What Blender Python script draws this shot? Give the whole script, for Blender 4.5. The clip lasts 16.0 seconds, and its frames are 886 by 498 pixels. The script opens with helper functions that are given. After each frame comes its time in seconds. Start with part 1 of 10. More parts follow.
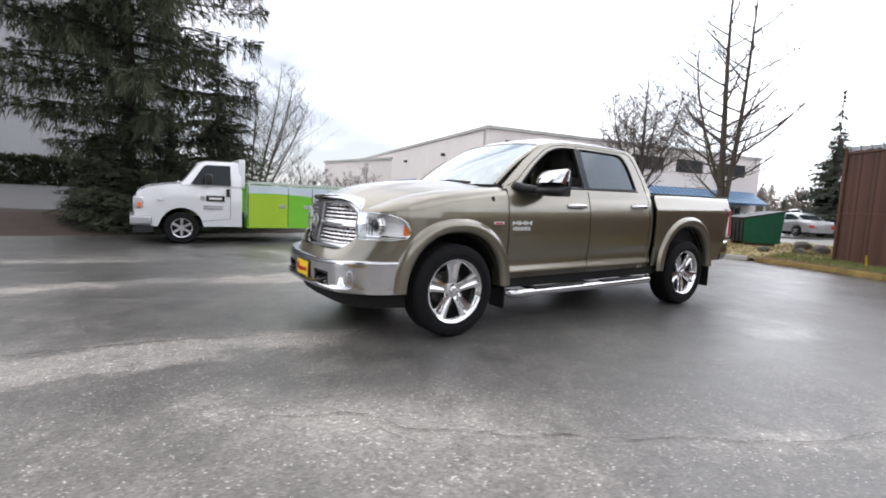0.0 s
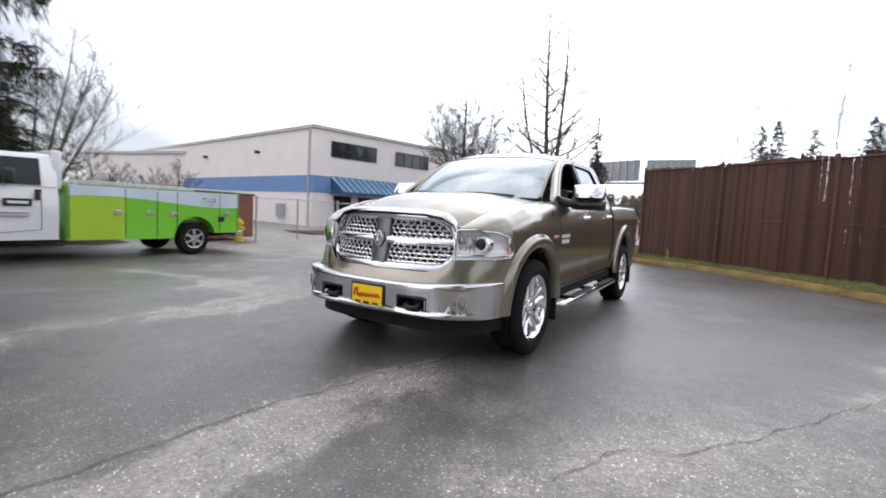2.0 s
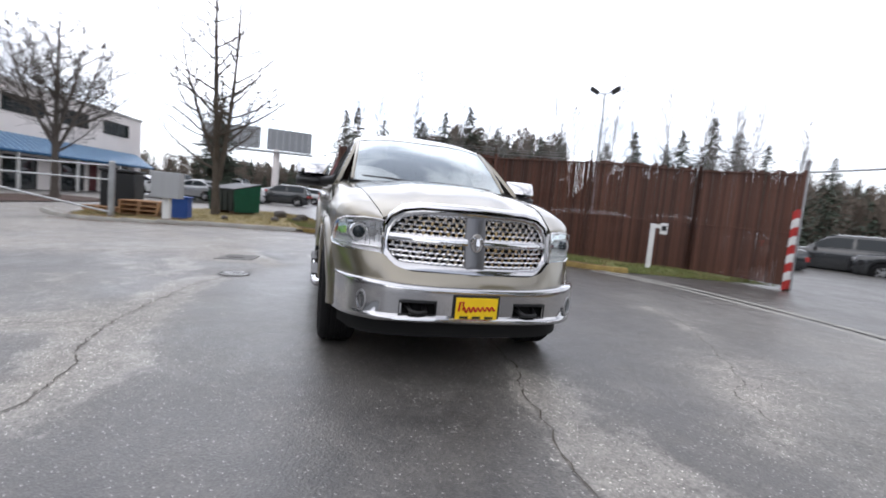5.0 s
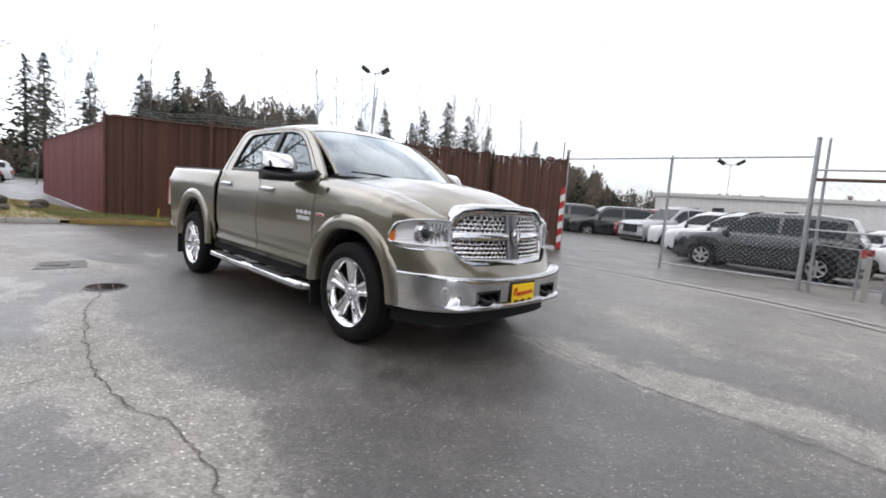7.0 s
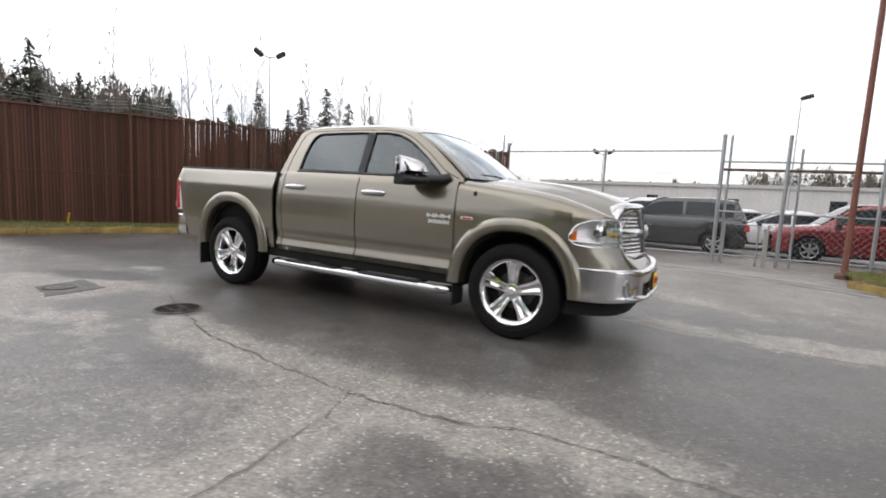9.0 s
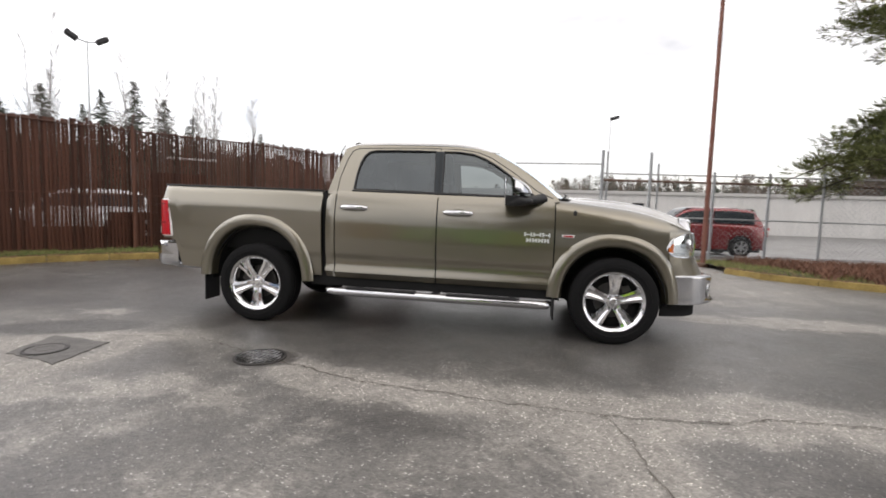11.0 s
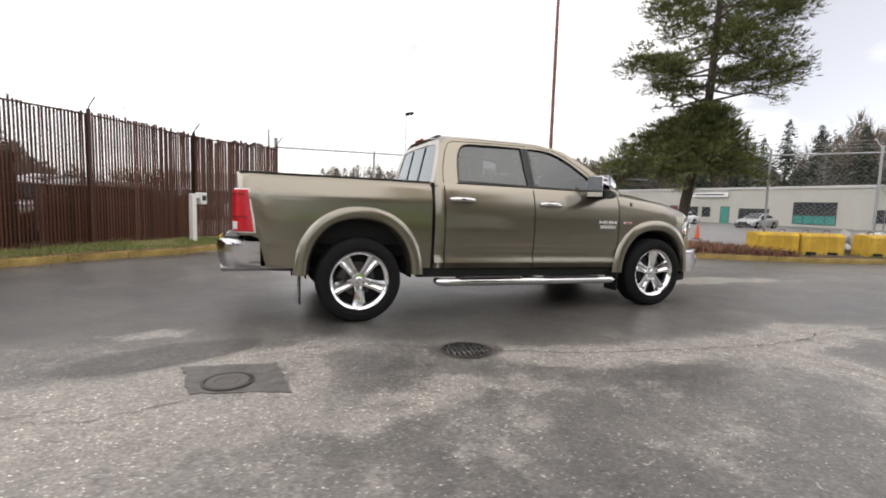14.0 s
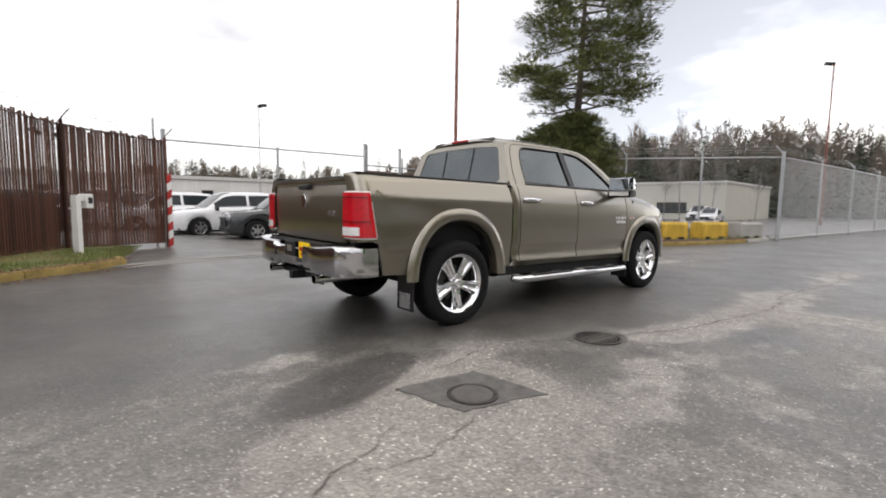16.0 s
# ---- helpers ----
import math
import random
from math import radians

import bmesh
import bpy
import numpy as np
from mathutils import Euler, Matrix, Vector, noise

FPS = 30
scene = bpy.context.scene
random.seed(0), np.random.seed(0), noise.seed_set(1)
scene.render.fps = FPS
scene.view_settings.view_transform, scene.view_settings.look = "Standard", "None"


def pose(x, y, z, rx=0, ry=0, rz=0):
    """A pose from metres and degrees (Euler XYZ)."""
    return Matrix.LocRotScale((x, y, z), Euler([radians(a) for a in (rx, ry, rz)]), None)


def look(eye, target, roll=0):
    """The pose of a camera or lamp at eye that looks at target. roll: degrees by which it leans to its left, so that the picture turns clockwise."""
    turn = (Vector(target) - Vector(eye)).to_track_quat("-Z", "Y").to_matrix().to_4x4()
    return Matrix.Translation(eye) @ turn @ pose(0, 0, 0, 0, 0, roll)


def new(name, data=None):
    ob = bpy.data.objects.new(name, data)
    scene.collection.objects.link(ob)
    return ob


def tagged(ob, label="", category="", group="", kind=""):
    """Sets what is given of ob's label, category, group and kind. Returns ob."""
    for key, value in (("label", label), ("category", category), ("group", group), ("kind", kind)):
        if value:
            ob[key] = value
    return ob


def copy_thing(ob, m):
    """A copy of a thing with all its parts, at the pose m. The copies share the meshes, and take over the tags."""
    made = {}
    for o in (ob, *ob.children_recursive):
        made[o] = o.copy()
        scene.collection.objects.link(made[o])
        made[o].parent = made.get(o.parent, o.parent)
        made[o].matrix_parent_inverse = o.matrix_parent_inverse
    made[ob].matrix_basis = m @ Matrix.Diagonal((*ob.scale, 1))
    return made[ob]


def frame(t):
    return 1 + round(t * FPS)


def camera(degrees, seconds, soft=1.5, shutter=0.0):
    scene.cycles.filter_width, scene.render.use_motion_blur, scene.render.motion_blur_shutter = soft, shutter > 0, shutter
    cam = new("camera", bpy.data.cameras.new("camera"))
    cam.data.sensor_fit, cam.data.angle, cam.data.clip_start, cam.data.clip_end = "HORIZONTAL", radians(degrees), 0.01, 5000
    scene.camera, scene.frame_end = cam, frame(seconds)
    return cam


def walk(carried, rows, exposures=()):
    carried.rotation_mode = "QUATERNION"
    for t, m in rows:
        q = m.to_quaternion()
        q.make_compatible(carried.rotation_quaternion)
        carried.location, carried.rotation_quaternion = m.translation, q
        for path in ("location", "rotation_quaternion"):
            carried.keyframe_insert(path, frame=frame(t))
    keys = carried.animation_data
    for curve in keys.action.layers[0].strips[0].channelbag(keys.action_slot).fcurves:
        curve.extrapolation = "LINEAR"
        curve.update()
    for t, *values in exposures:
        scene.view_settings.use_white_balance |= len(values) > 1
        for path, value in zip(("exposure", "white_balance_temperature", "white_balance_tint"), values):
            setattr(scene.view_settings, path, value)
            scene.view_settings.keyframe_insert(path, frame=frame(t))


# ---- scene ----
cam = camera(86.3, 16.0, soft=1.8, shutter=0.4)

PATH = [
    (0, (4.113, 4.28, 1.176), (3.016, 2.621, 0.974), 2.6),
    (0.5, (4.612, 3.892, 1.165), (3.391, 2.321, 0.96), 3.5),
    (1, (5.053, 3.44, 1.177), (3.645, 2.028, 1.017), 2.1),
    (1.5, (5.347, 2.917, 1.167), (3.797, 1.666, 0.981), 2.3),
    (2, (5.602, 2.406, 1.183), (3.908, 1.355, 1.025), 2.8),
    (2.5, (5.783, 1.861, 1.174), (3.963, 1.056, 0.976), 2.5),
    (3, (5.85, 1.235, 1.205), (3.919, 0.734, 1.063), 2.4),
    (3.5, (5.819, 0.598, 1.199), (3.834, 0.381, 1.09), 3.5),
    (4, (5.805, 0.02, 1.204), (3.81, -0.003, 1.057), 5.1),
    (4.5, (5.839, -0.55, 1.199), (3.863, -0.323, 0.99), 4.7),
    (5, (5.767, -1.121, 1.182), (3.853, -0.572, 1.001), 5.3),
    (7.5, (4.563, -3.603, 1.208), (3.297, -2.071, 0.984), 3.7),
    (8, (4.12, -3.992, 1.182), (2.956, -2.38, 0.968), 3.5),
    (8.5, (3.667, -4.374, 1.183), (2.66, -2.656, 0.996), 3.9),
    (9, (3.146, -4.708, 1.181), (2.196, -2.962, 0.959), 2.8),
    (11.5, (0.254, -5.581, 1.264), (0.207, -3.59, 1.078), 1.1),
    (12, (-0.315, -5.636, 1.293), (-0.138, -3.664, 1.012), -0.2),
    (12.5, (-0.885, -5.662, 1.277), (-0.561, -3.702, 1.047), -1.9),
    (13, (-1.464, -5.692, 1.221), (-1.049, -3.745, 1.024), 1.0),
    (13.5, (-2.033, -5.583, 1.169), (-1.471, -3.677, 0.946), -0.8),
    (14, (-2.585, -5.447, 1.16), (-1.899, -3.578, 0.97), 1.7),
    (14.5, (-3.135, -5.234, 1.142), (-2.351, -3.406, 0.934), 1.4),
    (15, (-3.69, -4.987, 1.16), (-2.756, -3.231, 0.95), 1.3),
    (15.5, (-4.225, -4.656, 1.146), (-3.113, -3.009, 0.922), 1.1),
    (16, (-4.757, -4.281, 1.146), (-3.478, -2.755, 0.959), 0.8),
]
walk(cam, [(t, look(eye, target, roll)) for t, eye, target, roll in PATH], exposures=[(0.0, 0.33, 6480, 12), (2.0, 0.14, 6400, 13), (3.0, 0.02, 6370, 13), (5.0, 0.02, 6300, 13), (7.5, 0.07, 6580, 12), (9.0, 0.03, 6780, 12), (12.5, 0.10, 7000, 13), (14.5, 0.14, 7000, 13), (16.0, 0.02, 6900, 12)])

# ---------- sky, sun, exposure ----------
world = bpy.data.worlds.new("overcast_sky")
scene.world = world
world.use_nodes = True
wn, wl = world.node_tree.nodes, world.node_tree.links
wn.clear()
w_out, w_bg = wn.new("ShaderNodeOutputWorld"), wn.new("ShaderNodeBackground")
w_sky = wn.new("ShaderNodeTexSky")
w_sky.sky_type, w_sky.sun_disc = "NISHITA", False
w_sky.sun_elevation, w_sky.sun_rotation = radians(48), radians(140)
w_co, w_map, w_noise, w_ramp = wn.new("ShaderNodeTexCoord"), wn.new("ShaderNodeMapping"), wn.new("ShaderNodeTexNoise"), wn.new("ShaderNodeValToRGB")
w_map.inputs["Scale"].default_value = (1.0, 1.0, 2.6)
w_noise.inputs["Scale"].default_value, w_noise.inputs["Detail"].default_value, w_noise.inputs["Roughness"].default_value = 1.7, 5.0, 0.55
w_ramp.color_ramp.elements[0].position, w_ramp.color_ramp.elements[0].color = 0.40, (0.45, 0.465, 0.505, 1)
w_ramp.color_ramp.elements[1].position, w_ramp.color_ramp.elements[1].color = 0.60, (1.05, 1.05, 1.06, 1)
w_mix = wn.new("ShaderNodeMix")
w_mix.data_type = "RGBA"
w_mix.inputs["Factor"].default_value = 0.97
wl.new(w_co.outputs["Generated"], w_map.inputs["Vector"])
wl.new(w_map.outputs["Vector"], w_noise.inputs["Vector"])
wl.new(w_noise.outputs["Fac"], w_ramp.inputs["Fac"])
wl.new(w_sky.outputs["Color"], w_mix.inputs["A"])
wl.new(w_ramp.outputs["Color"], w_mix.inputs["B"])
w_dir, w_pow, w_gain, w_lit = wn.new("ShaderNodeVectorMath"), wn.new("ShaderNodeMath"), wn.new("ShaderNodeMath"), wn.new("ShaderNodeVectorMath")
w_dir.operation, w_pow.operation, w_gain.operation, w_lit.operation = "DOT_PRODUCT", "POWER", "MULTIPLY_ADD", "SCALE"
w_dir.inputs[1].default_value = (-0.86, 0.0, 0.51)
w_pow.use_clamp, w_pow.inputs[1].default_value = True, 4.0
w_gain.inputs[1].default_value, w_gain.inputs[2].default_value = 1.5, 0.83
wl.new(w_co.outputs["Generated"], w_dir.inputs[0])
wl.new(w_dir.outputs["Value"], w_pow.inputs[0])
wl.new(w_pow.outputs[0], w_gain.inputs[0])
wl.new(w_mix.outputs["Result"], w_lit.inputs[0])
wl.new(w_gain.outputs[0], w_lit.inputs["Scale"])
wl.new(w_lit.outputs["Vector"], w_bg.inputs["Color"])
w_bg.inputs["Strength"].default_value = 1.42
wl.new(w_bg.outputs["Background"], w_out.inputs["Surface"])

sun = new("sun", bpy.data.lights.new("sun", "SUN"))
sun.data.energy, sun.data.angle, sun.data.color = 0.9, radians(85), (1.0, 0.97, 0.93)
sun.matrix_world = look((6, -8, 16), (0, 0, 0))


# ---------- materials ----------
def material(name, color, rough=0.6, metal=0.0, spread=0.12, scale=6.0, fine=0.0, fine_scale=120.0, bump=0.0,
             bump_scale=60.0, coat=0.0, trans=0.0, per_piece=0.0, streak=0.0, rough_spread=0.08, ior=1.45, island=0.0, coord="Object", squash=(1, 1, 1)):
    """Principled surface with colour variation at two scales, optional relief, streaks and a shift from piece to piece."""
    m = bpy.data.materials.new(name)
    m.use_nodes = True
    n, l = m.node_tree.nodes, m.node_tree.links
    b = n["Principled BSDF"]
    b.inputs["Roughness"].default_value, b.inputs["Metallic"].default_value = rough, metal
    b.inputs["Coat Weight"].default_value, b.inputs["Coat Roughness"].default_value, b.inputs["Coat IOR"].default_value = coat, 0.04, 1.65
    b.inputs["Transmission Weight"].default_value, b.inputs["IOR"].default_value = trans, ior
    co, mp = n.new("ShaderNodeTexCoord"), n.new("ShaderNodeMapping")
    mp.inputs["Scale"].default_value = squash
    l.new(co.outputs[coord], mp.inputs["Vector"])

    def tex(sc, detail=4.0):
        t = n.new("ShaderNodeTexNoise")
        t.inputs["Scale"].default_value, t.inputs["Detail"].default_value = sc, detail
        l.new(mp.outputs["Vector"], t.inputs["Vector"])
        return t.outputs["Fac"]

    def calc(op, a, c):
        k = n.new("ShaderNodeMath")
        k.operation = op
        for i, v in enumerate((a, c)):
            if isinstance(v, (int, float)):
                k.inputs[i].default_value = v
            else:
                l.new(v, k.inputs[i])
        return k.outputs[0]

    big = tex(scale)
    gain = calc("MULTIPLY_ADD", big, 2 * spread)
    gain.node.inputs[2].default_value = 1 - spread
    if fine:
        f = calc("MULTIPLY_ADD", tex(fine_scale, 2.0), 2 * fine)
        f.node.inputs[2].default_value = 1 - fine
        gain = calc("MULTIPLY", gain, f)
    if per_piece:
        oi = n.new("ShaderNodeObjectInfo")
        p = calc("MULTIPLY_ADD", oi.outputs["Random"], 2 * per_piece)
        p.node.inputs[2].default_value = 1 - per_piece
        gain = calc("MULTIPLY", gain, p)
    if island:
        ge = n.new("ShaderNodeNewGeometry")
        p = calc("MULTIPLY_ADD", ge.outputs["Random Per Island"], 2 * island)
        p.node.inputs[2].default_value = 1 - island
        gain = calc("MULTIPLY", gain, p)
    if streak:
        mp2, t2 = n.new("ShaderNodeMapping"), n.new("ShaderNodeTexNoise")
        mp2.inputs["Scale"].default_value = (9, 9, 0.5)
        t2.inputs["Scale"].default_value, t2.inputs["Detail"].default_value = 1.0, 5.0
        l.new(co.outputs[coord], mp2.inputs["Vector"])
        l.new(mp2.outputs["Vector"], t2.inputs["Vector"])
        p = calc("MULTIPLY_ADD", t2.outputs["Fac"], 2 * streak)
        p.node.inputs[2].default_value = 1 - streak
        gain = calc("MULTIPLY", gain, p)
    mx = n.new("ShaderNodeVectorMath")
    mx.operation = "SCALE"
    mx.inputs[0].default_value = color
    l.new(gain, mx.inputs["Scale"])
    l.new(mx.outputs[0], b.inputs["Base Color"])
    if rough_spread:
        r = calc("MULTIPLY_ADD", big, 2 * rough_spread)
        r.node.inputs[2].default_value = max(rough - rough_spread, 0.02)
        l.new(r, b.inputs["Roughness"])
    if bump:
        bp = n.new("ShaderNodeBump")
        bp.inputs["Strength"].default_value, bp.inputs["Distance"].default_value = bump, 0.01
        l.new(tex(bump_scale, 5.0), bp.inputs["Height"])
        l.new(bp.outputs["Normal"], b.inputs["Normal"])
    return m


def glow(name, color, strength):
    m = bpy.data.materials.new(name)
    m.use_nodes = True
    b = m.node_tree.nodes["Principled BSDF"]
    b.inputs["Base Color"].default_value = (*color, 1)
    b.inputs["Emission Color"].default_value, b.inputs["Emission Strength"].default_value = (*color, 1), strength
    return m


def glass(name, tint, clear, rough=0.01, shine=1.6, floor=0.02):
    """Thin car or window glass: a clear tinted layer with a mirror-like surface."""
    m = bpy.data.materials.new(name)
    m.use_nodes = True
    n, l = m.node_tree.nodes, m.node_tree.links
    n.clear()
    out, mix, fr = n.new("ShaderNodeOutputMaterial"), n.new("ShaderNodeMixShader"), n.new("ShaderNodeFresnel")
    tr, gl = n.new("ShaderNodeBsdfTransparent"), n.new("ShaderNodeBsdfGlossy")
    fr.inputs["IOR"].default_value = 1.52
    tr.inputs["Color"].default_value = (tint[0] * clear, tint[1] * clear, tint[2] * clear, 1)
    gl.inputs["Roughness"].default_value = rough
    gain = n.new("ShaderNodeMath")
    gain.operation, gain.use_clamp = "MULTIPLY_ADD", True
    gain.inputs[1].default_value, gain.inputs[2].default_value = shine, floor
    gl.inputs["Color"].default_value = (0.84, 0.92, 0.95, 1)
    l.new(fr.outputs[0], gain.inputs[0])
    l.new(gain.outputs[0], mix.inputs["Fac"])
    l.new(tr.outputs[0], mix.inputs[1])
    l.new(gl.outputs[0], mix.inputs[2])
    l.new(mix.outputs[0], out.inputs["Surface"])
    return m


def asphalt_material():
    m = bpy.data.materials.new("worn_wet_asphalt")
    m.use_nodes = True
    n, l = m.node_tree.nodes, m.node_tree.links
    b = n["Principled BSDF"]
    co = n.new("ShaderNodeTexCoord")

    def tex(sc, detail=4.0, rough=0.6):
        t = n.new("ShaderNodeTexNoise")
        t.inputs["Scale"].default_value, t.inputs["Detail"].default_value, t.inputs["Roughness"].default_value = sc, detail, rough
        l.new(co.outputs["Object"], t.inputs["Vector"])
        return t.outputs["Fac"]

    def calc(op, a, c, d=None, clamp=False):
        k = n.new("ShaderNodeMath")
        k.operation, k.use_clamp = op, clamp
        for i, v in enumerate((a, c, d)):
            if v is None:
                continue
            if isinstance(v, (int, float)):
                k.inputs[i].default_value = v
            else:
                l.new(v, k.inputs[i])
        return k.outputs[0]

    def attr(name):
        a = n.new("ShaderNodeAttribute")
        a.attribute_name = name
        return a.outputs["Fac"]

    def mixc(fac, a, c):
        k = n.new("ShaderNodeMix")
        k.data_type = "RGBA"
        l.new(fac, k.inputs["Factor"])
        for s, v in (("A", a), ("B", c)):
            if isinstance(v, tuple):
                k.inputs[s].default_value = (*v, 1)
            else:
                l.new(v, k.inputs[s])
        return k.outputs["Result"]

    broken = calc("ADD", calc("MULTIPLY", tex(2.3, 9.0, 0.74), 0.75), calc("MULTIPLY", tex(9.0, 6.0, 0.7), 0.45))
    worn = calc("ADD", attr("worn"), calc("MULTIPLY_ADD", broken, 1.5, -0.90), None, True)
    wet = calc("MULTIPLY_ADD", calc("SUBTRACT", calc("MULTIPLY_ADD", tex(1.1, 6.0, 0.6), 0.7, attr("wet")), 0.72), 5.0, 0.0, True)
    rp = n.new("ShaderNodeValToRGB")
    for k, (pos, col) in enumerate(((0.0, (0.056, 0.053, 0.049)), (0.30, (0.096, 0.090, 0.082)), (0.58, (0.155, 0.146, 0.132)), (1.0, (0.248, 0.232, 0.209)))):
        e = rp.color_ramp.elements[k] if k < 2 else rp.color_ramp.elements.new(pos)
        e.position, e.color = pos, (*col, 1)
    l.new(worn, rp.inputs["Fac"])
    edge = calc("MULTIPLY_ADD", tex(2.2, 10.0, 0.76), 1.9, -0.95)
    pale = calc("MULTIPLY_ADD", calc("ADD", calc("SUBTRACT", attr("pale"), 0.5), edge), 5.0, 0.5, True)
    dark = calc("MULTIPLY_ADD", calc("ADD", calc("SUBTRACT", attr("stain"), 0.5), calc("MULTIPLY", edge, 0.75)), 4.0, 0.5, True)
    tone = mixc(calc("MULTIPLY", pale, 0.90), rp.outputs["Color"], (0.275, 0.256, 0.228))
    tone = mixc(calc("MULTIPLY", dark, 0.78), tone, (0.062, 0.058, 0.053))
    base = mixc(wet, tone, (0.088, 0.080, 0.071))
    v = n.new("ShaderNodeTexVoronoi")
    v.inputs["Scale"].default_value = 85.0
    l.new(co.outputs["Object"], v.inputs["Vector"])
    chan = n.new("ShaderNodeSeparateColor")
    l.new(v.outputs["Color"], chan.inputs[0])
    sp = calc("MULTIPLY_ADD", chan.outputs[0], 0.60, 0.66)
    pebble = calc("MULTIPLY", calc("MULTIPLY", calc("SUBTRACT", chan.outputs[1], 0.90, None, True), 9.0), calc("LESS_THAN", v.outputs["Distance"], 0.42))
    sp = calc("MULTIPLY_ADD", pebble, 2.8, sp)
    sp2 = calc("MULTIPLY", calc("MULTIPLY", calc("MULTIPLY", sp, calc("MULTIPLY_ADD", tex(5.5, 7.0, 0.75), 1.1, 0.45)), calc("MULTIPLY_ADD", tex(24.0, 5.0, 0.7), 0.9, 0.55)), calc("MULTIPLY_ADD", tex(0.7, 6.0, 0.65), 0.9, 0.55))
    fin = n.new("ShaderNodeVectorMath")
    fin.operation = "SCALE"
    l.new(base, fin.inputs[0])
    l.new(sp2, fin.inputs["Scale"])
    grit = n.new("ShaderNodeVectorMath")
    grit.operation = "ADD"
    l.new(fin.outputs[0], grit.inputs[0])
    l.new(calc("MULTIPLY", pebble, 0.16), grit.inputs[1])
    l.new(grit.outputs[0], b.inputs["Base Color"])
    rg = calc("MULTIPLY_ADD", tex(0.9, 6.0, 0.65), 0.45, 0.14)
    rg = calc("ADD", rg, calc("MULTIPLY", worn, 0.22))
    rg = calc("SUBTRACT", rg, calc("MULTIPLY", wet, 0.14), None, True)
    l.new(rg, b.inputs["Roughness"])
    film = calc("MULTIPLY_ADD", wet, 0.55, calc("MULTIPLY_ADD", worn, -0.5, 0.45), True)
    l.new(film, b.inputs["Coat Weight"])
    b.inputs["Coat Roughness"].default_value, b.inputs["Coat IOR"].default_value = 0.34, 1.36
    bp = n.new("ShaderNodeBump")
    bp.inputs["Strength"].default_value, bp.inputs["Distance"].default_value = 0.6, 0.005
    l.new(calc("ADD", v.outputs["Distance"], tex(60.0, 4.0)), bp.inputs["Height"])
    l.new(bp.outputs["Normal"], b.inputs["Normal"])
    return m


